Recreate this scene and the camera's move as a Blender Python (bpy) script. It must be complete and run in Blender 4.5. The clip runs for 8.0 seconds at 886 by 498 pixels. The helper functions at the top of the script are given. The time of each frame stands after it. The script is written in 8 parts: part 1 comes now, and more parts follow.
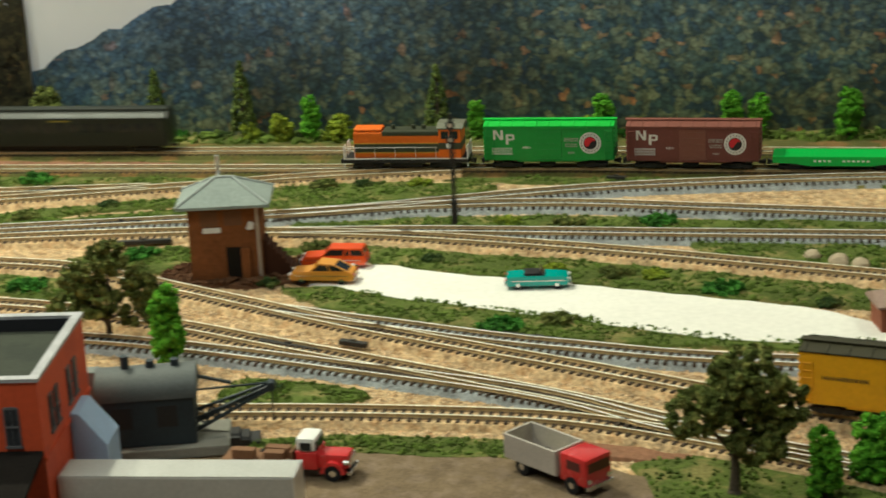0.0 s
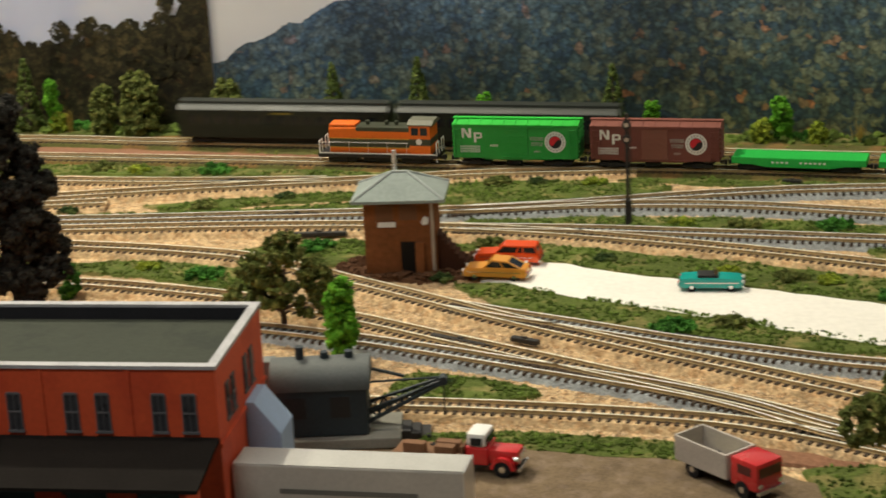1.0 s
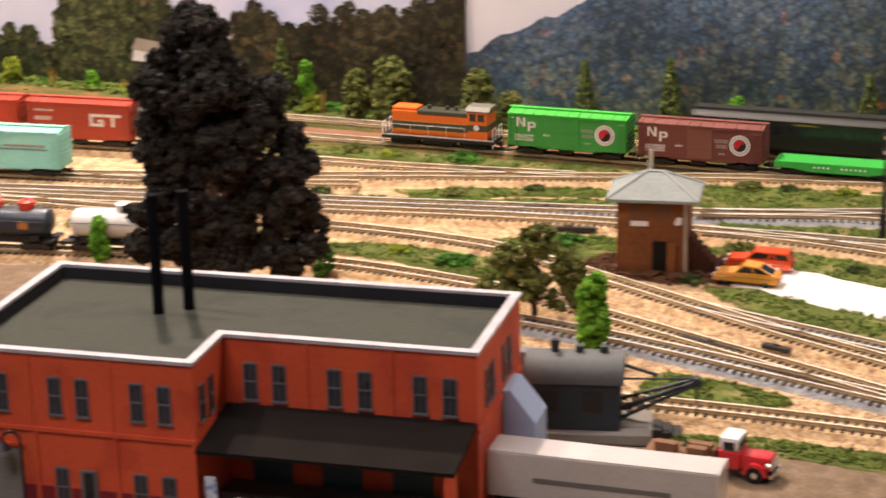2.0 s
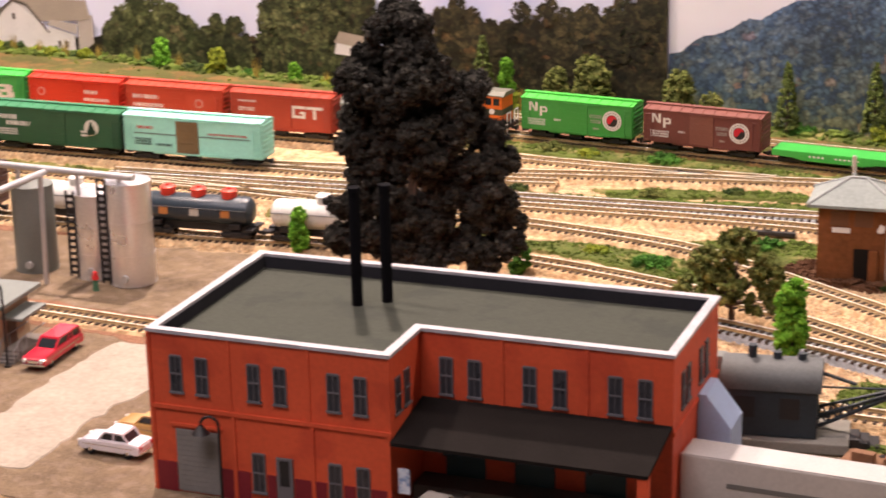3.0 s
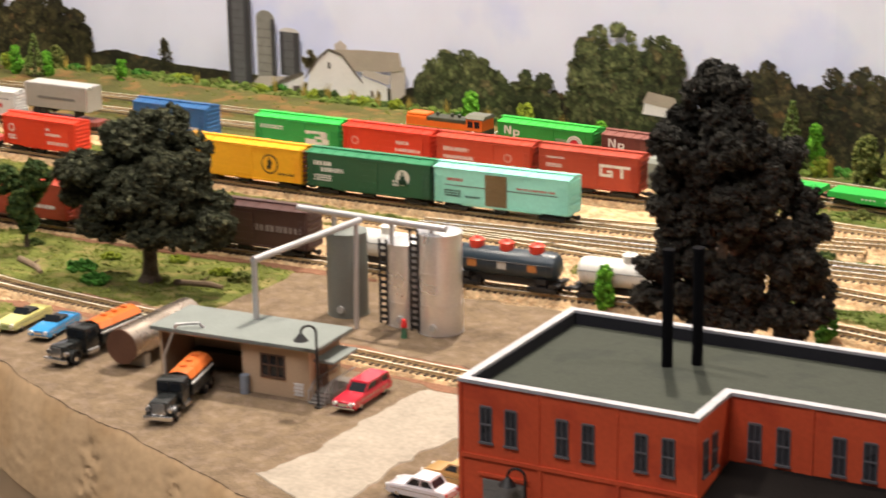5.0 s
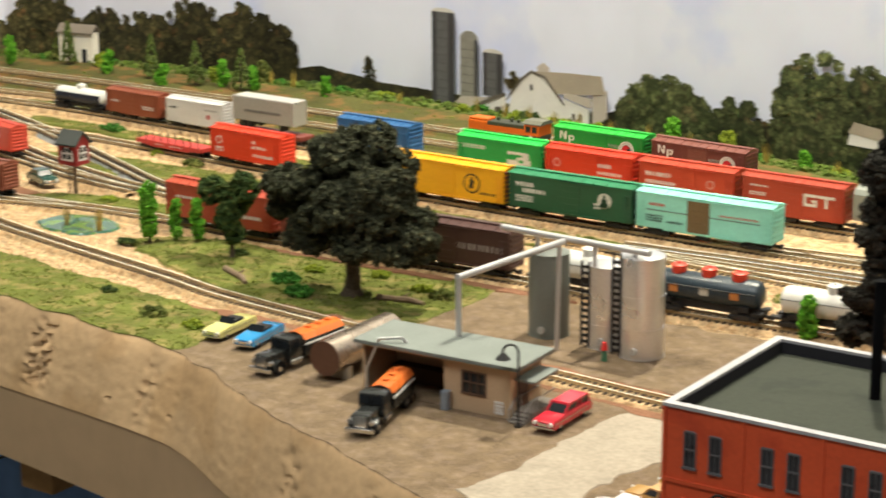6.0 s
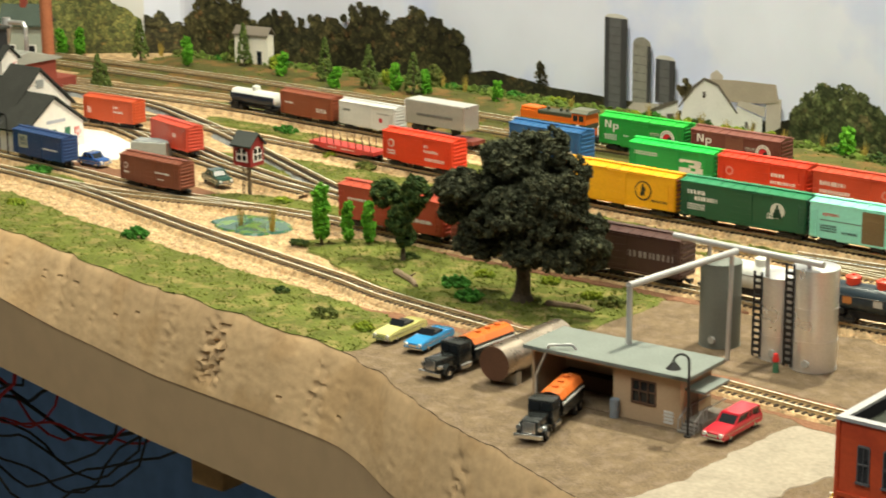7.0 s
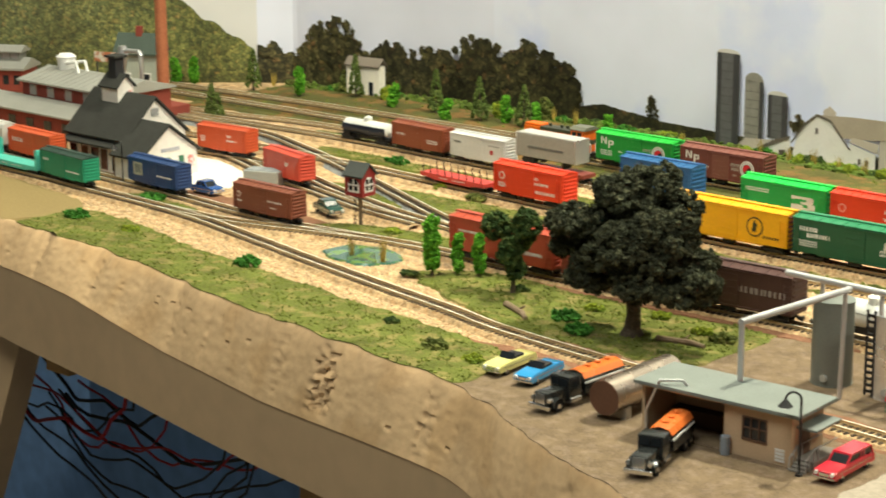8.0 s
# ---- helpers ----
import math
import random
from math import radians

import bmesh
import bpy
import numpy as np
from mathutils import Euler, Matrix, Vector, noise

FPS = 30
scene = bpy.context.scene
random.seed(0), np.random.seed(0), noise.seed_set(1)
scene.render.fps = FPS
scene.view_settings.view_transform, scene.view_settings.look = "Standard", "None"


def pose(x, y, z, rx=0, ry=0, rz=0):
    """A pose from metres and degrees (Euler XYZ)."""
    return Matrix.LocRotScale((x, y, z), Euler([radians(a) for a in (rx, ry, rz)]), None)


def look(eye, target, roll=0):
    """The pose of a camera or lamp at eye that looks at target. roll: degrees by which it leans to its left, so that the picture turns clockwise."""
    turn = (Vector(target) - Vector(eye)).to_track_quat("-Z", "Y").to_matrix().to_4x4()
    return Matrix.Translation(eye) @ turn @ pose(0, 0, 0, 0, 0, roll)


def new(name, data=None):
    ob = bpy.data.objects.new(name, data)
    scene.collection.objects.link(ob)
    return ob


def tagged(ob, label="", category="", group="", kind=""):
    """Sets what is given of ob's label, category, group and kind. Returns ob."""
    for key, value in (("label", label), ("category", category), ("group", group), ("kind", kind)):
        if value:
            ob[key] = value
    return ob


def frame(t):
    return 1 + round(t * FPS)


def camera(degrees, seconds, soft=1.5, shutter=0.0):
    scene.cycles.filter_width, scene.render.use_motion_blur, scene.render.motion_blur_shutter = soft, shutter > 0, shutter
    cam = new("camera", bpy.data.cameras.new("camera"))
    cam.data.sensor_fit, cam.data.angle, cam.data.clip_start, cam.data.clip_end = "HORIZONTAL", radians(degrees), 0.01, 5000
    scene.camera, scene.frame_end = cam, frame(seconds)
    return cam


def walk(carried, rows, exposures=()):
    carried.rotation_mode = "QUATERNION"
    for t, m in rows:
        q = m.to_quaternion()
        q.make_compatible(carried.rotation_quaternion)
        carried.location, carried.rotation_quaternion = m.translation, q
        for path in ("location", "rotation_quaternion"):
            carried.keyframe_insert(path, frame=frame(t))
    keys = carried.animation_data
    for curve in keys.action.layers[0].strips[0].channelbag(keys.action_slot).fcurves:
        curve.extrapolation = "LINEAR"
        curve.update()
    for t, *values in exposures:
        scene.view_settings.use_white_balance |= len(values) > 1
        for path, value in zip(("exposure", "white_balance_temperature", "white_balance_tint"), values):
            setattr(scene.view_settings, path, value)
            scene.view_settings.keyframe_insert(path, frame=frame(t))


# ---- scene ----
cam = camera(24.27, 8.0, soft=1.8, shutter=0.5)
PATH = [
    (0, (0.3209, -0.1385, 0.3305), (0.2428, 0.8095, 0.0221), -3.00),
    (0.5, (0.3245, -0.1403, 0.3322), (0.1956, 0.8025, 0.0248), -3.42),
    (1, (0.3181, -0.1413, 0.3318), (0.1595, 0.7975, 0.0260), -3.04),
    (2.5, (0.2924, -0.1536, 0.3341), (-0.0133, 0.7487, 0.0300), -0.96),
    (3, (0.2932, -0.1521, 0.3336), (-0.0502, 0.7368, 0.0303), -1.21),
    (3.5, (0.2894, -0.1537, 0.3330), (-0.0926, 0.7196, 0.0308), -0.92),
    (4, (0.2901, -0.1547, 0.3358), (-0.1207, 0.7076, 0.0399), -1.26),
    (5.5, (0.2816, -0.1702, 0.3378), (-0.2251, 0.6499, 0.0718), -0.46),
    (6, (0.2784, -0.1732, 0.3373), (-0.2690, 0.6211, 0.0739), -0.33),
    (6.5, (0.2759, -0.1756, 0.3379), (-0.3084, 0.5920, 0.0748), -0.31),
    (7, (0.2761, -0.1759, 0.3388), (-0.3355, 0.5710, 0.0776), -0.51),
    (7.5, (0.2747, -0.1791, 0.3403), (-0.3554, 0.5554, 0.0883), -0.28),
    (8, (0.2745, -0.1806, 0.3401), (-0.3775, 0.5365, 0.0940), -0.35),
]
walk(cam, [(t, look(eye, target, roll)) for t, eye, target, roll in PATH],
     exposures=[(0, -0.50, 6050, -10), (1.0, -0.56, 6350, 3), (1.6, -0.15, 6480, 16), (2.5, 0.12, 6520, 33), (4.0, 0.33, 6280, 24), (5.5, 0.04, 6180, 9), (7.0, 0.06, 6350, -4), (8.0, 0.06, 6300, -4)])

# ---- light: a bulb over the layout and added fills in a closed basement room ----
world = bpy.data.worlds.new("room_air")
scene.world = world
world.use_nodes = True
world.node_tree.nodes["Background"].inputs[0].default_value = (0.75, 0.85, 1.0, 1)
world.node_tree.nodes["Background"].inputs[1].default_value = 0.05
scene.view_settings.exposure = 0.0


def lamp(name, eye, target, power, size, colour):
    data = bpy.data.lights.new(name, "AREA")
    data.energy, data.size, data.color, data.shape = power, size, colour, "DISK"
    ob = new(name, data)
    ob.matrix_world = look(eye, target)
    return ob


WARM, COOL = (1.0, 0.88, 0.70), (1.0, 0.93, 0.86)
lamp("bulb_light_centre", (-0.30, 1.12, 0.98), (-0.15, 0.75, 0), 17.5, 0.05, WARM)
# Three added fills, no fixture known: they brighten both ends and the front-facing sides.
lamp("fill_light_left", (-0.74, 0.64, 1.35), (-0.85, 0.85, 0), 16.0, 0.08, WARM)
lamp("fill_light_right", (0.95, 0.95, 1.3), (0.4, 0.9, 0), 9, 0.10, WARM)
lamp("fill_light_room", (-0.2, -0.1, 1.45), (-0.3, 0.9, 0), 21.5, 0.9, COOL)

# ---- materials ----
MM = 0.001
_mats = {}


def srgb(h):
    c = [int(h[i:i + 2], 16) / 255 for i in (0, 2, 4)]
    return tuple(v / 12.92 if v < 0.04045 else ((v + 0.055) / 1.055) ** 2.4 for v in c)


def mat(name, rgb, rough=0.6, metal=0.0, var=0.12, scale=60.0, bump=0.0, fine=900.0, second=None, share=0.0, island=0.0, coat=0.0):
    """A painted or natural surface: base colour varied by stains and grain, a second colour in patches, fine relief."""
    if name in _mats:
        return _mats[name]
    if isinstance(rgb, str):
        rgb = srgb(rgb)
    m = bpy.data.materials.new(name)
    m.use_nodes = True
    n, l = m.node_tree.nodes, m.node_tree.links
    b = n["Principled BSDF"]
    b.inputs["Roughness"].default_value, b.inputs["Metallic"].default_value = rough, metal
    b.inputs["Coat Weight"].default_value = coat
    b.inputs["Specular IOR Level"].default_value = 0.15 if rough > 0.65 else 0.45
    geo = n.new("ShaderNodeTexCoord")
    big, small = n.new("ShaderNodeTexNoise"), n.new("ShaderNodeTexNoise")
    for node, s, d in ((big, scale, 4), (small, fine, 3)):
        node.inputs["Scale"].default_value, node.inputs["Detail"].default_value = s, d
        l.new(geo.outputs["Object"], node.inputs["Vector"])
    sm = n.new("ShaderNodeMath")
    sm.operation = "ADD"
    l.new(big.outputs["Fac"], sm.inputs[0])
    l.new(small.outputs["Fac"], sm.inputs[1])
    mr = n.new("ShaderNodeMapRange")
    mr.inputs[1].default_value, mr.inputs[2].default_value = 0.65, 1.35
    mr.inputs[3].default_value, mr.inputs[4].default_value = 1 - var, 1 + var
    l.new(sm.outputs[0], mr.inputs[0])
    col = None
    if second is not None:
        if isinstance(second, str):
            second = srgb(second)
        th = n.new("ShaderNodeMapRange")
        th.inputs[1].default_value, th.inputs[2].default_value = 0.62 - share * 0.3, 0.72 - share * 0.3
        third = n.new("ShaderNodeTexNoise")
        third.inputs["Scale"].default_value, third.inputs["Detail"].default_value = scale * 1.9, 6
        l.new(geo.outputs["Object"], third.inputs["Vector"])
        l.new(third.outputs["Fac"], th.inputs[0])
        mx = n.new("ShaderNodeMix")
        mx.data_type = "RGBA"
        mx.inputs[6].default_value, mx.inputs[7].default_value = (*rgb, 1), (*second, 1)
        l.new(th.outputs[0], mx.inputs[0])
        col = mx.outputs[2]
    hs = n.new("ShaderNodeHueSaturation")
    hs.inputs["Color"].default_value = (*rgb, 1)
    if col:
        l.new(col, hs.inputs["Color"])
    l.new(mr.outputs[0], hs.inputs["Value"])
    out = hs.outputs[0]
    if island:
        gi = n.new("ShaderNodeNewGeometry")
        h2, r2 = n.new("ShaderNodeHueSaturation"), n.new("ShaderNodeMapRange")
        r2.inputs[3].default_value, r2.inputs[4].default_value = 1 - island, 1 + island
        l.new(gi.outputs["Random Per Island"], r2.inputs[0])
        l.new(r2.outputs[0], h2.inputs["Value"])
        l.new(out, h2.inputs["Color"])
        out = h2.outputs[0]
    l.new(out, b.inputs["Base Color"])
    rr = n.new("ShaderNodeMapRange")
    rr.inputs[3].default_value, rr.inputs[4].default_value = max(0.03, rough - 0.1), min(1, rough + 0.1)
    l.new(big.outputs["Fac"], rr.inputs[0])
    l.new(rr.outputs[0], b.inputs["Roughness"])
    if bump:
        bp = n.new("ShaderNodeBump")
        bp.inputs["Strength"].default_value, bp.inputs["Distance"].default_value = min(1, bump), 0.0008
        l.new(small.outputs["Fac"], bp.inputs["Height"])
        l.new(bp.outputs[0], b.inputs["Normal"])
    _mats[name] = m
    return m


def paint(h, rough=0.45):
    return mat("paint_" + h, h, rough, var=0.10, scale=45, fine=700, bump=0.06)


TAN = mat("tan_ballast", (0.42, 0.265, 0.135), 0.95, var=0.6, scale=150, fine=620, bump=1.0, second=(0.52, 0.37, 0.21), share=0.7)
DIRT = mat("grey_brown_dirt", (0.170, 0.122, 0.076), 0.95, var=0.34, scale=80, fine=900, bump=0.9, second=(0.20, 0.145, 0.10), share=0.4)
BROWNDIRT = mat("red_brown_ballast", (0.22, 0.11, 0.065), 0.95, var=0.35, scale=25, fine=500, bump=1.0)
DRIVE = mat("tan_plaster_drive", (0.33, 0.285, 0.228), 0.9, var=0.2, scale=60, fine=400, bump=0.8)
CHALK = mat("white_plaster_road", (0.74, 0.71, 0.66), 0.9, var=0.08, scale=20, fine=300, bump=0.5)
TURF = mat("green_turf", (0.085, 0.11, 0.024), 0.95, var=0.45, scale=30, fine=600, bump=1.0, second=(0.19, 0.17, 0.06), share=0.35)
LAWN = mat("light_green_lawn", (0.115, 0.130, 0.028), 0.95, var=0.5, scale=40, fine=700, bump=1.0, second=(0.20, 0.17, 0.06), share=0.4)
GREYBED = mat("grey_roadbed", (0.30, 0.32, 0.33), 0.9, var=0.4, scale=120, fine=800, bump=1.0)
TIE = mat("brown_tie", (0.050, 0.036, 0.026), 0.8, var=0.3, scale=200, fine=900, island=0.3)
# Rail heads: worn nickel, with the lamps' highlight put into the pale cream colour.
RAIL = mat("nickel_rail", (0.95, 0.90, 0.72), 0.40, 0.15, var=0.2, scale=60, fine=400)
# Turnout and yard rails: whiter still, a lamp glint painted in as base colour.
GLINTRAIL = mat("glint_nickel_rail", (0.95, 0.93, 0.86), 0.4, 0.15, var=0.12, scale=60, fine=400)
RAILB = mat("weathered_rail", (0.46, 0.33, 0.16), 0.5, 0.2, var=0.3, scale=70, fine=400)
PLASTER = mat("tan_plaster", (0.56, 0.385, 0.22), 0.8, var=0.14, scale=14, fine=220, bump=0.3, second=(0.52, 0.345, 0.185), share=0.35)
WOODTAN = mat("painted_board", (0.62, 0.43, 0.25), 0.6, var=0.09, scale=6, fine=60, bump=0.1)
WIRE_R, WIRE_K = mat("red_wire", (0.45, 0.02, 0.03), 0.4), mat("black_wire", (0.012, 0.012, 0.015), 0.45)
BLACK = mat("black_plastic", (0.014, 0.013, 0.013), 0.55, var=0.3)
STEEL = mat("dark_steel", (0.06, 0.055, 0.05), 0.4, 0.7, var=0.3)
SILVER = mat("silver_paint", (0.68, 0.68, 0.69), 0.30, 0.75, var=0.10, scale=50)
WHITE = mat("white_paint", (0.76, 0.75, 0.73), 0.5, var=0.06)
GLASS = mat("dark_window_glass", (0.015, 0.018, 0.022), 0.08, var=0.1)
GREYROOF = mat("grey_roof", (0.050, 0.055, 0.043), 0.9, var=0.10, scale=30, fine=500, bump=0.25, second=(0.042, 0.047, 0.038), share=0.3)
BRICKRED = mat("orange_brick_paint", (0.62, 0.088, 0.030), 0.6, var=0.12, scale=20, fine=500, bump=0.2, second=(0.52, 0.066, 0.024), share=0.3)
MARK = mat("white_lettering", (0.72, 0.70, 0.68), 0.6, var=0.1)
MARKR = mat("red_lettering", (0.5, 0.03, 0.03), 0.6, var=0.1)
MARKK = mat("black_lettering", (0.02, 0.02, 0.02), 0.6, var=0.1)
BARK = mat("tree_bark", (0.10, 0.078, 0.058), 0.95, var=0.35, scale=90, fine=700, bump=1.0)


# ---- mesh helpers, in millimetres ----
def box(bm, x0, x1, y0, y1, z0, z1, bev=0.0):
    r = bmesh.ops.create_cube(bm, size=1, matrix=Matrix.LocRotScale(((x0 + x1) / 2, (y0 + y1) / 2, (z0 + z1) / 2), None, (abs(x1 - x0), abs(y1 - y0), abs(z1 - z0))))
    if bev:
        es = list({e for v in r["verts"] for e in v.link_edges})
        bmesh.ops.bevel(bm, geom=es, offset=bev, segments=2, affect="EDGES", profile=0.6)
    return bm


def cyl(bm, p0, p1, r0, r1=None, n=12, caps=True):
    p0, p1 = Vector(p0), Vector(p1)
    d = p1 - p0
    m = Matrix.Translation((p0 + p1) / 2) @ d.to_track_quat("Z", "Y").to_matrix().to_4x4()
    bmesh.ops.create_cone(bm, cap_ends=caps, segments=n, radius1=r0, radius2=r0 if r1 is None else r1, depth=d.length, matrix=m)
    return bm


def prism(bm, pts, axis, a0, a1):
    """A profile of 2D points drawn out along an axis: x (pts are y, z), y (x, z) or z (x, y)."""
    def at(p, a):
        return {"x": (a, p[0], p[1]), "y": (p[0], a, p[1]), "z": (p[0], p[1], a)}[axis]
    lo, hi = [bm.verts.new(at(p, a0)) for p in pts], [bm.verts.new(at(p, a1)) for p in pts]
    k = len(pts)
    for i in range(k):
        bm.faces.new((lo[i], lo[(i + 1) % k], hi[(i + 1) % k], hi[i]))
    bm.faces.new(lo[::-1])
    bm.faces.new(hi)
    bmesh.ops.recalc_face_normals(bm, faces=bm.faces[:])
    return bm


def tube(bm, pts, r, n=8):
    for a, b in zip(pts, pts[1:]):
        cyl(bm, a, b, r, n=n)
    return bm


def BM():
    return bmesh.new()


def part(name, bm, material, parent=None, label="", smooth=False):
    me = bpy.data.meshes.new(name)
    for v in bm.verts:
        v.co *= MM
    bm.to_mesh(me)
    bm.free()
    me.materials.append(material)
    if smooth:
        me.shade_smooth()
        me.set_sharp_from_angle(angle=radians(38))
    ob = new(name, me)
    ob.parent = parent
    return tagged(ob, label)


def thing(name, x, y, z, rz, label, category, group="", kind=""):
    ob = new(name)
    ob.empty_display_size = 0.01
    ob.matrix_world = pose(x * MM, y * MM, z * MM, 0, 0, rz)
    return tagged(ob, label, category, group, kind)


def mm_pose(x, y, z, rz=0):
    return pose(x * MM, y * MM, z * MM, 0, 0, rz)


def glide(pts, step=8.0):
    """A smooth line through points, as evenly spaced points."""
    p = [Vector((*q, 0)) for q in pts]
    p = [2 * p[0] - p[1]] + p + [2 * p[-1] - p[-2]]
    dense = []
    for i in range(1, len(p) - 2):
        for k in range(16):
            t = k / 16
            a, b, c, d = p[i - 1:i + 3]
            dense.append(0.5 * (2 * b + (c - a) * t + (2 * a - 5 * b + 4 * c - d) * t * t + (3 * b - a - 3 * c + d) * t ** 3))
    dense.append(p[-2])
    out, left = [dense[0]], step
    for a, b in zip(dense, dense[1:]):
        while (b - a).length >= left > 0:
            a = a + (b - a).normalized() * left
            out.append(a)
            left = step
        left -= (b - a).length
    return out


def inside(x, y, pts):
    hit = False
    for (x0, y0), (x1, y1) in zip(pts, pts[1:] + pts[:1]):
        if (y0 > y) != (y1 > y) and x < (x1 - x0) * (y - y0) / (y1 - y0) + x0:
            hit = not hit
    return hit

# ---- the layout's deck, its front and the room ----
EDGE = [(-1600, 690), (-1250, 690), (-1050, 684), (-929, 673), (-796, 664), (-643, 632), (-531, 616), (-430, 601), (-385, 585), (-349, 567), (-280, 537), (-235, 520), (-160, 490), (-100, 470), (0, 445), (150, 425), (400, 415), (900, 410)]
BACK = [(900, 1060), (600, 1078), (300, 1112), (0, 1138), (-150, 1150), (-300, 1182), (-500, 1215), (-700, 1232), (-900, 1240), (-1060, 1232), (-1190, 1215), (-1300, 1120), (-1450, 990), (-1600, 860)]


def edge_y(x):
    for (x0, y0), (x1, y1) in zip(EDGE, EDGE[1:]):
        if x0 <= x <= x1:
            return y0 + (y1 - y0) * (x - x0) / (x1 - x0)
    return EDGE[0][1] if x < EDGE[0][0] else EDGE[-1][1]


def back_y(x):
    for (x0, y0), (x1, y1) in zip(BACK, BACK[1:]):
        if x1 <= x <= x0:
            return y0 + (y1 - y0) * (x - x0) / (x1 - x0)
    return 1000


def wob(x, y, s, a):
    return a * noise.noise(Vector((x / s, y / s, 3.3)))


SEAMS = ((-575, 3.5), (-537, 6.0), (-529, 8.0), (-441, 4.0), (-434, 3.0), (-690, 3.5), (-652, 2.5), (-300, 4.5), (-292, 4.0), (-232, 5.0), (-790, 3.0), (-860, 2.5))


def build_ground():
    bm = BM()
    nx, ny, grid = 250, 64, []
    for i in range(nx + 1):
        x = -1590 + 2480 * i / nx
        e = edge_y(x) + wob(x, 0, 22, 5) + wob(x, 9, 8, 2)
        row = []
        for j in range(ny + 1):
            f = j / ny
            y = e + (back_y(x) + 12 - e) * f
            drop = -1.6 * max(0, 1 - (y - e) / 9) ** 2
            row.append(bm.verts.new((x, y, -1.0 + wob(x, y, 40, 0.25) + wob(x, y, 9, 0.25) + drop)))
        grid.append(row)
    for i in range(nx):
        for j in range(ny):
            bm.faces.new((grid[i][j], grid[i + 1][j], grid[i + 1][j + 1], grid[i][j + 1]))
    tagged(part("ground", bm, TAN, None, "tan sandy ballast ground of the model railway layout", True), category="ground", kind="structure")
    # The smooth painted board and, above it, the rough plaster scarp that leans out to meet it.
    line = glide([(-1600, 668), (-1250, 668), (-929, 652), (-643, 612), (-430, 580), (-349, 548), (-235, 500), (-100, 448), (150, 405), (900, 390)], 12)
    tops = [(-1600, 0), (-1250, -8), (-901, -26), (-806, -28), (-686, -39), (-582, -44), (-412, -42), (-350, -46), (0, -60), (900, -80)]
    bots = [(-1600, -60), (-1250, -70), (-907, -80), (-878, -82), (-756, -84), (-597, -89), (-459, -90), (-350, -104), (0, -125), (900, -150)]

    def at(table, x):
        for (x0, z0), (x1, z1) in zip(table, table[1:]):
            if x0 <= x <= x1:
                return z0 + (z1 - z0) * (x - x0) / (x1 - x0)
        return table[-1][1] if x > table[-1][0] else table[0][1]

    face = [(p.x, p.y) for p in line]

    def top_z(x):
        return at(tops, x) + 2.2 * noise.noise(Vector((x / 160, 0, 4)))
    bm = BM()
    rows, cols, grid, rim = 30, 1100, [], []
    for i in range(cols + 1):
        x = -1590 + 2480 * i / cols
        e = edge_y(x) + wob(x, 0, 22, 5) + wob(x, 9, 8, 2)
        low, lean = top_z(x) - 1.5, e - 3.4 - at(face, x) + 0.9
        col = []
        for j in range(rows + 1):
            f = j / rows
            z = 0.1 + (low - 0.1) * f
            loose = min(1, f * 4) * min(1, (1 - f) * 5)
            y = e - 3.4 - lean * f ** 0.8 + (wob(x * 0.6, z * 0.5, 45, 1.6) + wob(x, z * 2, 7, 0.4)) * loose
            for xs, deep in SEAMS:
                near = 1 - abs(x - xs + 1.5 * noise.noise(Vector((z / 6, xs, 0)))) / (2.6 + 0.9 * deep)
                if near > 0 and j:
                    y += deep * near * loose * max(0, 0.3 + noise.noise(Vector((x / 3, z / 3.0, xs))))
            cut = noise.noise(Vector((x / 5, z / 2.2, 8.8)))
            if cut > 0.6:
                y += 14 * (cut - 0.6) * loose
            col.append(bm.verts.new((x, y, z)))
        rim.append((col[0], bm.verts.new((x, e - 1.0, 0.0)), bm.verts.new((x, e + 3, -1.6))))
        grid.append(col)
    for i in range(cols):
        for k in (0, 1):
            bm.faces.new((rim[i][k], rim[i + 1][k], rim[i + 1][k + 1], rim[i][k + 1]))
        for j in range(rows):
            bm.faces.new((grid[i][j], grid[i][j + 1], grid[i + 1][j + 1], grid[i + 1][j]))
    tagged(part("fascia", bm, PLASTER, None, "rough tan plaster scarp with gouges and stains", True), category="layout front", kind="structure")
    board = tagged(new("fascia_board"), "smooth tan painted board under the plaster scarp", "board", kind="structure")
    for name, out, th, hi, lo in (("board", 0.0, 14, 0.0, None),):
        bm = BM()
        ring = []
        for p in line[::2]:
            t, b = top_z(p.x) + hi, (at(bots, p.x) if lo is None else top_z(p.x) + lo)
            ring.append([bm.verts.new(q) for q in ((p.x, p.y + out, t - 0.5), (p.x, p.y + out + 0.4, t), (p.x, p.y + out + th, t), (p.x, p.y + out + th, b), (p.x, p.y + out, b))])
        for a, b in zip(ring, ring[1:]):
            for k in range(5):
                bm.faces.new((a[k], a[(k + 1) % 5], b[(k + 1) % 5], b[k]))
        bmesh.ops.recalc_face_normals(bm, faces=bm.faces[:])
        part(name, bm, WOODTAN, board)


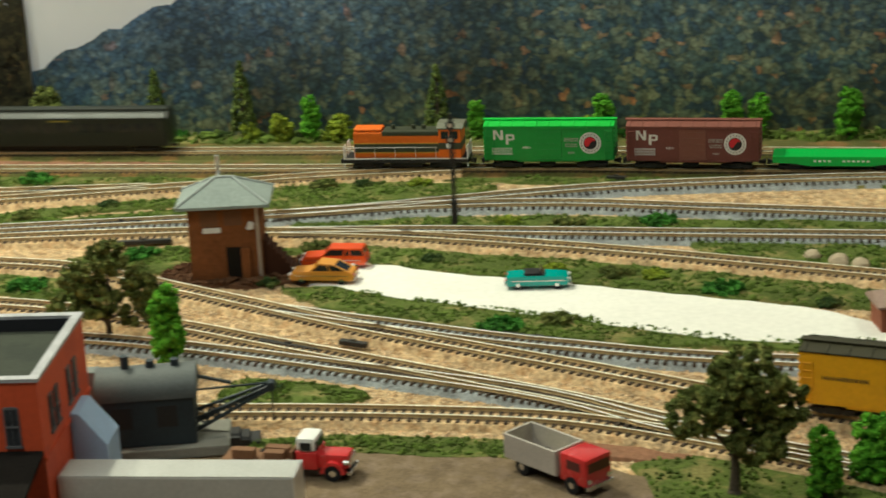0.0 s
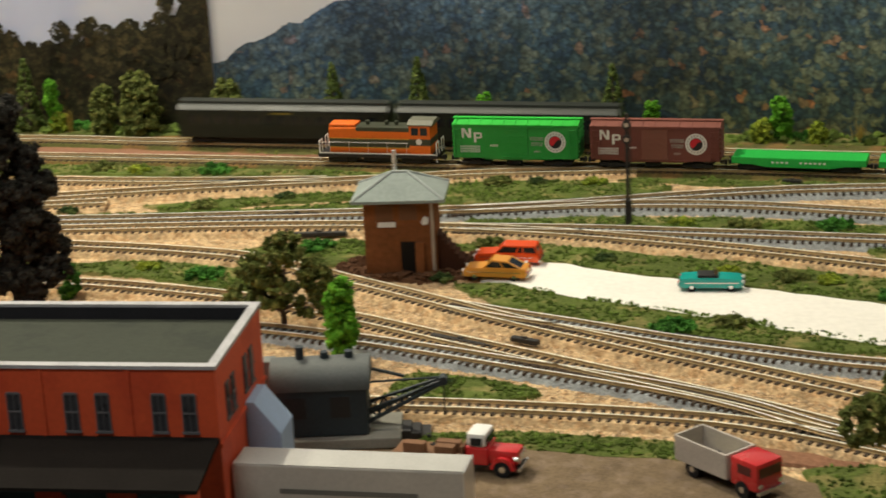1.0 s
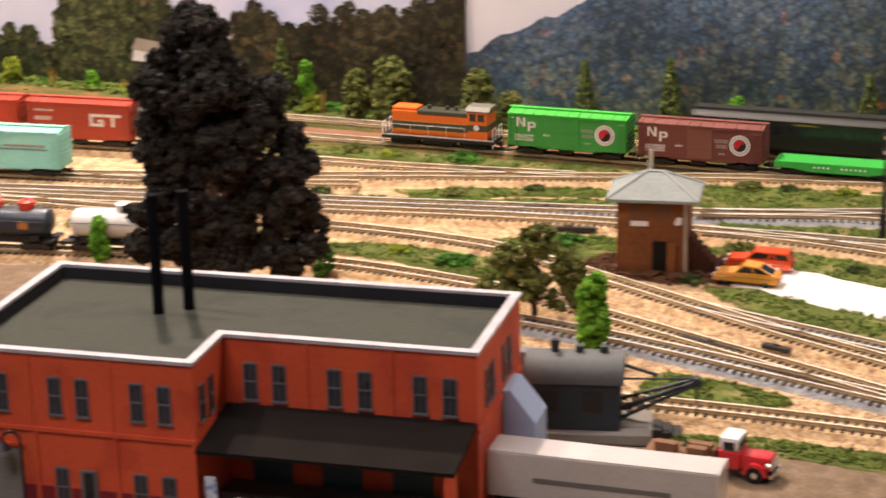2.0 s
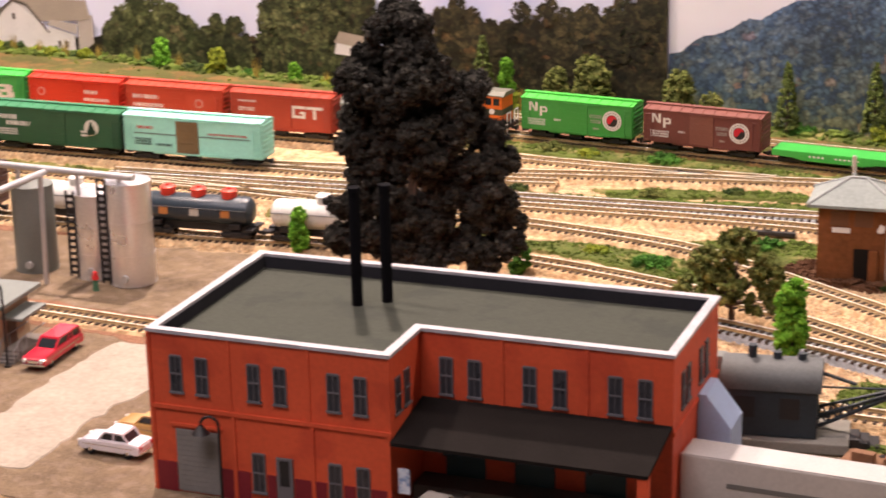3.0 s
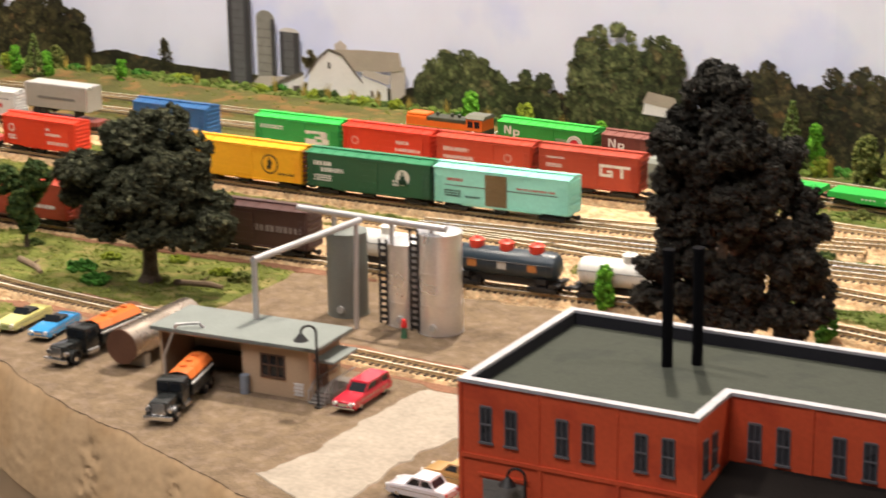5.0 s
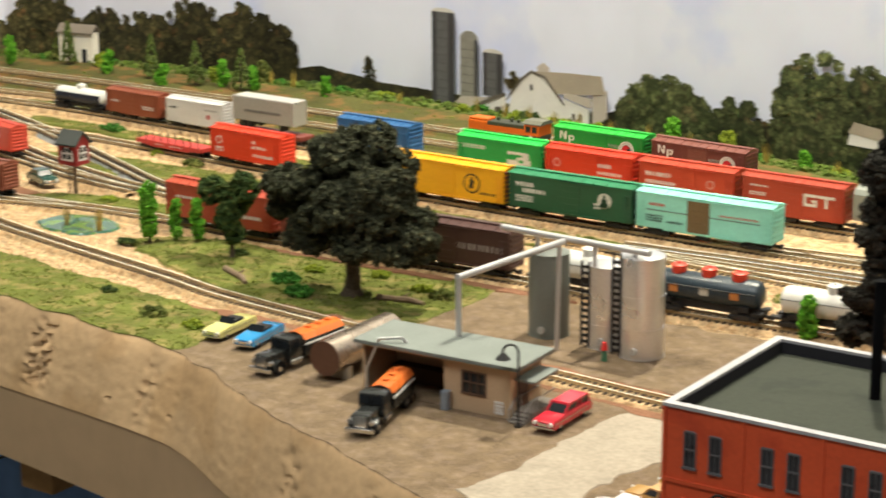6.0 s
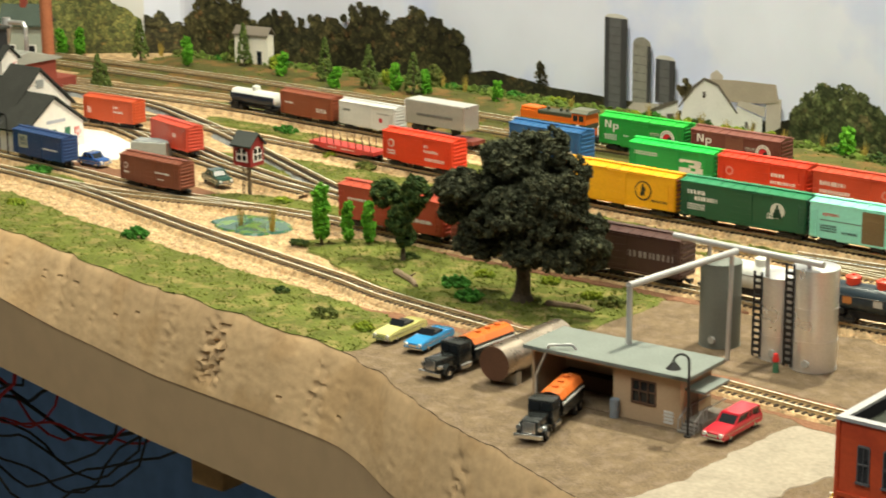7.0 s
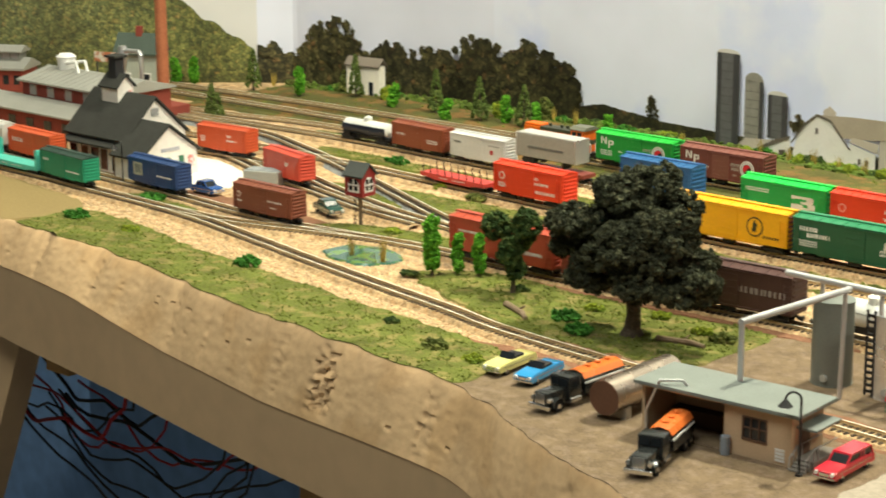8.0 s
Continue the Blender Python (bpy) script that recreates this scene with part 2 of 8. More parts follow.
def build_room():
    wall = mat("blue_basement_wall", (0.20, 0.34, 0.65), 0.8, var=0.2, scale=3, fine=40)
    pale = mat("grey_room_paint", (0.42, 0.42, 0.42), 0.8, var=0.08, scale=3, fine=40)
    floor = mat("concrete_floor", (0.22, 0.21, 0.2), 0.8, var=0.15, scale=4, fine=60, bump=0.3)
    for name, b, m in (("floor", (-3200, 2200, -2200, 2300, -1080, -1060), floor), ("ceiling", (-3200, 2200, -2200, 2300, 1500, 1540), pale),
                       ("wall_back", (-3200, 2200, 1500, 1560, -1060, -40), wall), ("wall_upper", (-3200, 2200, 1500, 1560, -40, 1500), pale),
                       ("wall_front", (-3200, 2200, -2200, -2140, -1060, 1500), pale), ("wall_left", (-3200, -3140, -2140, 1500, -1060, 1500), pale),
                       ("wall_right", (2140, 2200, -2140, 1500, -1060, 1500), pale)):
        tagged(part(name, box(BM(), *b), m), "plain painted " + name.split("_")[0] + " of the basement room", name.split("_")[0], kind="structure")
    # Under the deck: a plywood sheet, cross beams and legs.
    under = mat("raw_timber", (0.42, 0.25, 0.11), 0.75, var=0.2, scale=12, fine=200, bump=0.2)
    tagged(part("deck_panel", box(BM(), -1590, 890, 700, 1300, -62, -50), under, None, "raw plywood deck under the scenery"), category="panel", kind="structure")
    for x, y, z0, z1 in ((-552, 614, -113, -95), (-868, 668, -104, -88), (-250, 560, -150, -118)):
        tagged(part("cross_beam", box(BM(), x - 13, x + 13, y, y + 420, z0, z1, 1.5), under, None, "raw timber cross beam under the deck"), category="beam")
    for x, y in ((-250, 720),):
        tagged(part("table_leg", box(BM(), x - 16, x + 16, y, y + 45, -1060, -120, 1.5), WOODTAN, None, "tan painted timber leg of the layout"), category="leg")
    tagged(part("blue_panel", box(BM(), -1500, 600, 1180, 1190, -1060, -66), wall, None, "dark blue panel behind the wires under the deck"), category="panel", kind="structure")
    tagged(part("brace", prism(BM(), [(-990, -60), (-904, -66), (-912, -94), (-950, -180), (-1060, -420), (-1150, -420)], "y", 668, 690), WOODTAN, None, "tan painted diagonal brace under the layout front"), category="brace")
    random.seed(4)
    for k in range(12):
        x, y, n = -1060 + 8 * k, 740 + 9 * (k % 5), 16
        span, sag = random.uniform(150, 300), random.uniform(15, 75)
        z0 = -150 - random.uniform(0, 30)
        pts = [(x + span * i / n + 4 * math.sin(i * 1.7 + k), y, z0 - sag * math.sin(math.pi * i / n) + 7 * math.sin(i * 0.9 + k * 2) - (0 if i < n else -40) + 60 * max(0, i / n - 0.8)) for i in range(n + 1)]
        bm = BM()
        tube(bm, pts, 1.0 if k % 4 else 1.5, 6)
        bmesh.ops.remove_doubles(bm, verts=bm.verts[:], dist=0.3)
        tagged(part("wire", bm, WIRE_R if k % 3 == 0 else WIRE_K, None, ("red" if k % 3 == 0 else "black") + " wire drooping under the deck", True), category="wire", group="wires under the deck")


build_ground()
build_room()


def ico(level):
    bm = bmesh.new()
    bmesh.ops.create_icosphere(bm, subdivisions=level, radius=1)
    bm.verts.ensure_lookup_table()
    v = np.array([tuple(q.co) for q in bm.verts])
    f = np.array([[q.index for q in g.verts] for g in bm.faces])
    bm.free()
    return v, f


LUMPS = {1: ico(1), 2: ico(2)}


def crown_mesh(name, clumps, material, parent, flakes=14, ragged=0.5, size=1.0, level=2):
    """Foam clumps, each an uneven lump, with small leaf flakes standing off it."""
    V, Fs, n = [], [], 0
    ICO_V, ICO_F = LUMPS[level]
    rng = np.random.RandomState(len(clumps) * 7 + int(abs(clumps[0][0]) * 13) % 1000)
    for x, y, z, r in clumps:
        s = 1 + ragged * (rng.rand(len(ICO_V), 1) * 2 - 1)
        V.append(ICO_V * s * r * (1 + 0.25 * (rng.rand(1, 3) - 0.5)) + (x, y, z))
        Fs.append(ICO_F + n)
        n += len(ICO_V)
        k = flakes
        d = rng.randn(k, 3)
        d /= np.linalg.norm(d, axis=1, keepdims=True)
        c = d * r * rng.uniform(0.85, 1.25, (k, 1)) + (x, y, z)
        tri = c[:, None, :] + rng.randn(k, 3, 3) * size * 0.5
        V.append(tri.reshape(-1, 3))
        Fs.append(np.arange(3 * k).reshape(-1, 3) + n)
        n += 3 * k
    me = bpy.data.meshes.new(name)
    me.from_pydata((np.concatenate(V) * MM).tolist(), [], np.concatenate(Fs).tolist())
    me.materials.append(material)
    ob = new(name, me)
    ob.parent = parent
    return tagged(ob, "", kind="")


# ---- patches of scatter laid on the ground ----
LAID = []


def patch(name, pts, material, label, z=0.35, rag=4.0, tufts=0, tuft_mat=None, h=1.5, kind="structure"):
    """A thin irregular sheet with the outline pts; tufts: loose crumbs and blades on it."""
    ring = glide(pts + [pts[0]], 5.0)
    ring = [Vector((p.x + wob(p.x, p.y, 11, rag), p.y + wob(p.y, p.x, 11, rag), 0)) for p in ring]
    flush = []
    for p in ring:
        rim = edge_y(p.x) + wob(p.x, 0, 22, 5) + wob(p.x, 9, 8, 2) - 3.5
        flush.append(p.y <= rim)
        p.y = max(p.y, rim)
    bm = BM()
    cx, cy = sum(p.x for p in ring) / len(ring), sum(p.y for p in ring) / len(ring)
    vs = [bm.verts.new((p.x, p.y, z - 0.5)) for p in ring]
    f = bm.faces.new(vs)
    for v in vs:
        v.co.z = z
    n = len(vs)
    area = sum(vs[i].co.x * vs[(i + 1) % n].co.y - vs[(i + 1) % n].co.x * vs[i].co.y for i in range(n))
    side = 1 if area > 0 else -1
    skirt = []
    for i, v in enumerate(vs):
        d = (vs[(i + 1) % n].co - vs[i - 1].co).normalized()
        out, drop = (0.15, 0.5) if flush[i] else (1.4, 1.9)
        skirt.append(bm.verts.new((v.co.x + d.y * out * side, v.co.y - d.x * out * side, z - drop)))
    for i in range(n):
        bm.faces.new((vs[i], vs[(i + 1) % n], skirt[(i + 1) % n], skirt[i]))
    bmesh.ops.triangulate(bm, faces=[f])
    bmesh.ops.recalc_face_normals(bm, faces=bm.faces[:])
    if sum(g.normal.z * g.calc_area() for g in bm.faces) < 0:
        bmesh.ops.reverse_faces(bm, faces=bm.faces[:])
    LAID.append(np.array([(p.x, p.y) for p in ring]))
    ob = tagged(part(name, bm, material, None, label, True), category=name.replace("_", " "), kind=kind)
    if tufts:
        xs, ys = [p.x for p in ring], [p.y for p in ring]
        poly = [(p.x, p.y) for p in ring]
        lumps, k = [], 0
        while k < tufts * 0.8:
            x, y = random.uniform(min(xs), max(xs)), random.uniform(min(ys), max(ys))
            if not inside(x, y, poly) or noise.noise(Vector((x / 14, y / 14, 1))) < -0.3:
                k += 0.1
                continue
            k += 1
            r = random.uniform(0.5, 1.0) * h * (0.75 + 0.6 * noise.noise(Vector((x / 9, y / 9, 4))))
            lumps.append((x, y, z + r * 0.25, max(0.35, r)))
        tagged(crown_mesh("turf_tufts", lumps, tuft_mat or material, None, 4, 0.55, 0.6, 1), "loose green flock tufts on the turf", "grass", kind="stuff")
    return ob

# ---- tracks ----
TRACKS = {
    "front": [(-1330, 775), (-1045, 771), (-951, 766), (-831, 758), (-732, 739), (-657, 723), (-585, 709), (-515, 696), (-466, 685), (-377, 676), (-245, 669), (-172, 664), (-60, 660), (60, 660), (159, 657), (228, 652), (288, 644), (321, 634), (357, 617), (420, 582), (520, 520)],
    "team": [(-1330, 812), (-1100, 806), (-939, 797), (-870, 793), (-805, 787), (-734, 786), (-656, 795), (-616, 797), (-510, 796), (-358, 803), (-237, 800), (-150, 807), (-50, 815), (48, 795), (110, 768), (178, 731), (223, 707), (276, 678), (308, 660), (345, 636)],
    "front_switch": [(-860, 761), (-800, 762), (-760, 770), (-715, 783), (-680, 791)],
    "engine": [(-20, 762), (60, 752), (130, 733), (223, 697), (276, 675), (308, 657), (345, 630), (420, 590), (540, 535)],
    "lead": [(-330, 893), (-200, 884), (-58, 876), (33, 860), (78, 837), (108, 818), (155, 788), (203, 757), (267, 721), (308, 699), (340, 681), (403, 646), (470, 620), (620, 570)],
    "lead_switch": [(165, 782), (200, 766), (222, 757), (273, 735), (308, 723), (361, 707), (460, 690), (620, 670)],
    "yard_a": [(-420, 893), (-260, 894), (-73, 905), (20, 910), (96, 911), (144, 906), (209, 895), (298, 869), (373, 842), (480, 800), (620, 740)],
    "yard_a_switch": [(150, 906), (220, 902), (298, 893), (375, 883), (600, 855)],
    "yard_b": [(-330, 905), (-160, 918), (-20, 926), (142, 938), (220, 947), (297, 945), (377, 929), (600, 880)],
    "yard_b_switch": [(142, 938), (200, 948), (260, 962), (330, 974), (420, 978), (500, 976), (600, 966)],
    "yard_c": [(-300, 938), (-200, 952), (-111, 967), (-33, 982), (72, 999), (150, 1012), (240, 1018)],
    "freight": [(-1250, 945), (-1100, 955), (-950, 960), (-800, 955), (-697, 948), (-526, 939), (-431, 937), (-240, 939), (-150, 944), (-60, 958)],
    "siding": [(-1250, 1012), (-960, 1028), (-808, 1024), (-600, 1017), (-528, 1015), (-229, 1010), (-150, 1007), (-50, 1000), (60, 1000)],
    "main": [(-1330, 1085), (-1000, 1092), (-700, 1087), (-400, 1081), (-139, 1059), (44, 1041), (128, 1032), (296, 1016), (381, 1004), (560, 980), (880, 930)],
    "passenger": [(-1330, 1110), (-1000, 1130), (-700, 1130), (-400, 1118), (-158, 1102), (-63, 1091), (200, 1064), (400, 1040), (600, 1012), (880, 965)],
    "left_a": [(-1060, 900), (-1004, 912), (-931, 918), (-870, 908), (-794, 882), (-717, 861), (-664, 852), (-600, 842), (-500, 838)],
    "left_b": [(-1180, 1005), (-1020, 1002), (-940, 980), (-867, 952), (-755, 902), (-669, 864), (-610, 846)],
    "left_c": [(-1000, 930), (-930, 908), (-873, 886), (-816, 872), (-740, 853), (-680, 845)],
    "back_a": [(-1330, 1010), (-1100, 1042), (-980, 1060), (-800, 1062)],
}
LINES = {k: glide(v, 4.1) for k, v in TRACKS.items()}
RAILTOP = 4.1
SINGLE = ("front", "team", "lead", "engine", "lead_switch", "yard_a")
GREY = ("yard_b", "left_b", "engine", "lead_switch", "yard_a_switch", "yard_b_switch")


def on(track, x, side=0.0):
    """Place and heading on a track at a given x."""
    line = LINES[track]
    for a, b in zip(line, line[1:]):
        if min(a.x, b.x) <= x <= max(a.x, b.x):
            f = (x - a.x) / (b.x - a.x) if b.x != a.x else 0
            p, d = a.lerp(b, f), (b - a)
            return p.x, p.y, math.degrees(math.atan2(d.y, d.x))
    raise ValueError((track, x))


def tie_mesh():
    bm = BM()
    box(bm, -0.78, 0.78, -8.2, 8.2, 0.9, 2.6)
    me = bpy.data.meshes.new("tie")
    for v in bm.verts:
        v.co *= MM
    bm.to_mesh(me)
    bm.free()
    me.materials.append(TIE)
    return me


def build_track(key, single, bed):
    line = LINES[key]
    t = tagged(new("track"), "model railway track with nickel rails on dark ties", "track", kind="structure")
    bm = BM()
    ring = []
    for i, p in enumerate(line):
        d = (line[min(i + 1, len(line) - 1)] - line[max(i - 1, 0)]).normalized()
        n = Vector((-d.y, d.x, 0))
        ring.append((p, d, n))
    # Roadbed.
    prof = ((-11.6, -1.2), (-9.0, 1.95), (9.0, 1.95), (11.6, -1.2))
    rows = []
    for p, d, n in ring:
        w = 1 + 0.12 * noise.noise(Vector((p.x / 9, p.y / 9, 5)))
        rows.append([bm.verts.new(p + n * a * w * (0.86 if bed == GREYBED else 1.0) + Vector((0, 0, z))) for a, z in prof])
    for a, b in zip(rows, rows[1:]):
        for k in range(3):
            bm.faces.new((a[k], b[k], b[k + 1], a[k + 1]))
    bmesh.ops.recalc_face_normals(bm, faces=bm.faces[:])
    part("roadbed", bm, bed, t, "grey ballast roadbed" if bed == GREYBED else "tan ballast roadbed" if bed == TAN else "brown ballast roadbed")
    # Two rails with head and foot.
    for s in (-4.5, 4.5):
        bm = BM()
        rows = []
        for p, d, n in ring:
            rows.append([bm.verts.new(p + n * (s + a) + Vector((0, 0, z))) for a, z in ((-0.7, 2.5), (-0.7, 2.75), (-0.3, 2.9), (-0.42, 3.6), (-0.42, RAILTOP), (0.42, RAILTOP), (0.42, 3.6), (0.3, 2.9), (0.7, 2.75), (0.7, 2.5))])
        for a, b in zip(rows, rows[1:]):
            for k in range(9):
                f = bm.faces.new((a[k], b[k], b[k + 1], a[k + 1]))
                f.material_index = 0 if k == 4 else 1
        bmesh.ops.recalc_face_normals(bm, faces=bm.faces[:])
        part("rail", bm, GLINTRAIL if key in ("lead_switch", "engine", "yard_b_switch", "yard_a_switch", "yard_b") else RAIL, t).data.materials.append(RAILB)
    if single:
        for p, d, n in ring[:-1]:
            o = new("tie", TIE_MESH)
            o.parent = t
            a = math.atan2(d.y, d.x) + random.uniform(-0.03, 0.03)
            o.matrix_basis = pose(p.x * MM, p.y * MM, random.uniform(-0.1, 0.1) * MM, 0, 0, math.degrees(a))
    else:
        verts, faces = [], []
        for p, d, n in ring[:-1]:
            b = len(verts)
            for z in (0.9, 2.6):
                for u, v in ((-0.78, -8.2), (0.78, -8.2), (0.78, 8.2), (-0.78, 8.2)):
                    q = p + d * u + n * v
                    verts.append((q.x * MM, q.y * MM, z * MM))
            faces += [(b + 4, b + 5, b + 6, b + 7), (b, b + 1, b + 5, b + 4), (b + 1, b + 2, b + 6, b + 5), (b + 2, b + 3, b + 7, b + 6), (b + 3, b, b + 4, b + 7)]
        me = bpy.data.meshes.new("ties")
        me.from_pydata(verts, [], faces)
        me.materials.append(TIE)
        o = tagged(new("ties", me), kind="stuff")
        o.parent = t
    return t


TIE_MESH = tie_mesh()


# ---- rolling stock ----
def truck_frame(parent, x, material=BLACK):
    bm = BM()
    for s in (-1, 1):
        box(bm, x - 9, x + 9, s * 5.9 - 0.7, s * 5.9 + 0.7, 1.2, 3.4, 0.4)
        box(bm, x - 3, x + 3, s * 6.2 - 0.7, s * 6.2 + 0.7, 0.9, 4.2, 0.3)
    box(bm, x - 2.5, x + 2.5, -5.5, 5.5, 2.0, 4.4)
    bogie = part("bogie", bm, material, parent, "black bogie frame")
    for dx in (-5.6, 5.6):
        bm = BM()
        for s in (-4.4, 4.4):
            cyl(bm, (x + dx, s - 0.8, 2.6), (x + dx, s + 0.8, 2.6), 2.6, n=16)
            cyl(bm, (x + dx, s * 0.86 - 0.25, 2.6), (x + dx, s * 0.86 + 0.25, 2.6), 3.1, n=16)
        cyl(bm, (x + dx, -4, 2.6), (x + dx, 4, 2.6), 0.7, n=8)
        part("wheelset", bm, STEEL, bogie)


def couplers(parent, L):
    for s in (-1, 1):
        bm = BM()
        box(bm, s * (L / 2 - 1), s * (L / 2 + 2.6), -0.9, 0.9, 2.4, 4.2, 0.2)
        box(bm, s * (L / 2 + 1.6), s * (L / 2 + 3.2), -1.7, 1.7, 2.0, 4.8, 0.4)
        part("coupler", bm, BLACK, parent)


def bars(parent, spec, y, material, name="marking"):
    """Painted marks on a side at y: boxes (x0, x1, z0, z1)."""
    bm = BM()
    for x0, x1, z0, z1 in spec:
        box(bm, x0, x1, y - 0.12, y + 0.12, z0, z1)
    return part(name, bm, material, parent)


def disc(parent, x, z, y, r, material, name="emblem", th=0.15):
    return part(name, cyl(BM(), (x, y - th, z), (x, y + th, z), r, n=28), material, parent)


def size_by_place(ob, x):
    """The cars of the far yard are of a slightly smaller make."""
    s = 1 - 0.2 * min(1, max(0, (-590 - x) / 150))
    ob.scale = (s, s, s)


def boxcar(track, x, colour, L=77.0, label="", marks=None, door=None, roof=None, H=27.6, ends=None, ribs=0, doorx=0.0, flip=False, lading=True):
    px, py, a = on(track, x)
    car = thing("boxcar", px, py, RAILTOP, a, label, "railway car", "freight cars on the layout")
    size_by_place(car, x)
    W, z0 = 18.4, 5.6
    body_m, roof_m = paint(colour), paint(roof or colour, 0.5)
    bm = BM()
    box(bm, -L / 2, L / 2, -W / 2, W / 2, z0, H, 0.35)
    box(bm, -L / 2 + 19, L / 2 - 19, -W / 2 + 0.3, W / 2 - 0.3, z0 - 0.9, z0 + 0.1, 0.2)
    part("body", bm, body_m, car)
    n, post = 12, None
    for i in range(n + 1):
        xx = -L / 2 + 0.8 + (L - 1.6) * i / n
        if abs(xx - doorx) > 9:
            for s in (-1, 1):
                if post is None:
                    post = part("side_post", box(BM(), -0.16, 0.16, -0.06, 0.06, z0 + 0.6, H - 0.6), body_m, car)
                    o = post
                else:
                    o = new("side_post", post.data)
                    o.parent = car
                o.location = (xx * MM, s * W / 2 * MM, 0)
    bm = BM()
    prism(bm, [(-W / 2 - 0.4, H - 0.1), (-W / 2 - 0.4, H + 0.5), (0, H + 2.0), (W / 2 + 0.4, H + 0.5), (W / 2 + 0.4, H - 0.1)], "x", -L / 2 - 0.3, L / 2 + 0.3)
    for i in range(11):
        xx = -L / 2 + 2 + (L - 4) * i / 10
        for s in (-1, 1):
            cyl(bm, (xx, s * (W / 2 + 0.2), H + 0.7), (xx, s * 2.0, H + 1.9), 0.32, n=5)
    rf = part("roof", bm, roof_m, car)
    part("running_board", box(BM(), -L / 2 - 1.4, L / 2 + 1.4, -1.9, 1.9, H + 2.2, H + 2.7), roof_m, rf)
    for s in (-1, 1):
        bm = BM()
        for k in range(7):
            z = z0 + 2.0 + k * (H - z0 - 3.4) / 6
            cyl(bm, (s * (L / 2), -W / 2 + 1.6, z), (s * (L / 2), W / 2 - 1.6, z), 0.9, n=6)
        part("end_ribs", bm, paint(ends or colour), car)
        for e in (-1, 1):
            bm = BM()
            for x0 in (L / 2 - 5.3, L / 2 - 1.0):
                box(bm, e * x0 - 0.2, e * x0 + 0.2, s * (W / 2 + 0.5) - 0.2, s * (W / 2 + 0.5) + 0.2, z0 + 0.8, z0 + 18.2)
            for k in range(6):
                cyl(bm, (e * (L / 2 - 5.5), s * (W / 2 + 0.5), z0 + 1.5 + 3.2 * k), (e * (L / 2 - 0.8), s * (W / 2 + 0.5), z0 + 1.5 + 3.2 * k), 0.22, n=5)
            part("ladder", bm, body_m, car)
        bm = BM()
        dw = 7.5
        box(bm, doorx - dw, doorx + dw, s * W / 2 - 0.5, s * W / 2 + 0.55, z0 + 0.7, H - 1.2, 0.15)
        for k in range(5):
            z = z0 + 3 + k * (H - z0 - 6) / 4
            box(bm, doorx - dw + 0.8, doorx + dw - 0.8, s * W / 2 - 0.7, s * W / 2 + 0.66, z - 0.18, z + 0.18)
        dr = part("door", bm, paint(door or colour), car)
        for z in (z0 + 0.3, H - 0.9):
            bm = BM()
            box(bm, doorx - dw - 1, doorx + dw * 3, s * W / 2 - 0.7, s * W / 2 + 0.7, z - 0.3, z + 0.3)
            part("door_track", bm, body_m, dr)
    for fn in marks or ():
        for s in (-1, 1):
            fn(car, s, L, W, z0, H)
    truck_frame(car, -L / 2 + 13)
    truck_frame(car, L / 2 - 13)
    bm = BM()
    box(bm, -L / 2 + 4, L / 2 - 4, -2.2, 2.2, 3.0, z0, 0.2)
    box(bm, -6, 3, -7, -3.5, 1.6, 4.0, 0.3)
    part("underframe", bm, BLACK, car)
    couplers(car, L)
    return car


def mk_text(f0, f1, h0, h1, m=MARK, rows=1):
    """Rows of small unreadable lettering between fractions of the length and height, seen on both sides."""
    def fn(car, s, L, W, z0, H):
        spec, rnd = [], random.Random(int(1000 * (f0 + 3 * h0)))
        for r in range(rows):
            zb = z0 + (H - z0) * (h0 + (h1 - h0) * r / rows)
            zt = zb + (H - z0) * (h1 - h0) / rows * 0.68
            x, x1 = -L / 2 + f0 * L, -L / 2 + f1 * L
            while x < x1:
                w = min((zt - zb) * rnd.uniform(0.3, 0.6), x1 - x)
                spec.append((s * -x, s * -(x + w), zb, zt) if s > 0 else (x, x + w, zb, zt))
                x += w + (zt - zb) * rnd.uniform(0.25, 0.55)
        bars(car, spec, s * (W / 2 + 0.12), m, "lettering")
    return fn


def mk_disc(f, h, r, cols):
    def fn(car, s, L, W, z0, H):
        x = (-L / 2 + f * L) * (1 if s < 0 else -1)
        for k, (c, q) in enumerate(cols):
            disc(car, x, z0 + (H - z0) * h, s * (W / 2 + 0.1 + 0.12 * k), r * q, paint(c))
    return fn


def mk_bar(f0, f1, h0, h1, c):
    def fn(car, s, L, W, z0, H):
        q = 1 if s < 0 else -1
        bars(car, [(q * (-L / 2 + f0 * L), q * (-L / 2 + f1 * L), z0 + (H - z0) * h0, z0 + (H - z0) * h1)], s * (W / 2 + 0.1), paint(c), "marking")
    return fn


def mk_blocks(items, c="d8d4cc", proud=0.12):
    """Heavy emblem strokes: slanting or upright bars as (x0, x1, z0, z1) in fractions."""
    def fn(car, s, L, W, z0, H):
        q = 1 if s < 0 else -1
        bars(car, [(q * (-L / 2 + a * L), q * (-L / 2 + b * L), z0 + (H - z0) * e, z0 + (H - z0) * g) for a, b, e, g in items], s * (W / 2 + proud), paint(c), "emblem")
    return fn

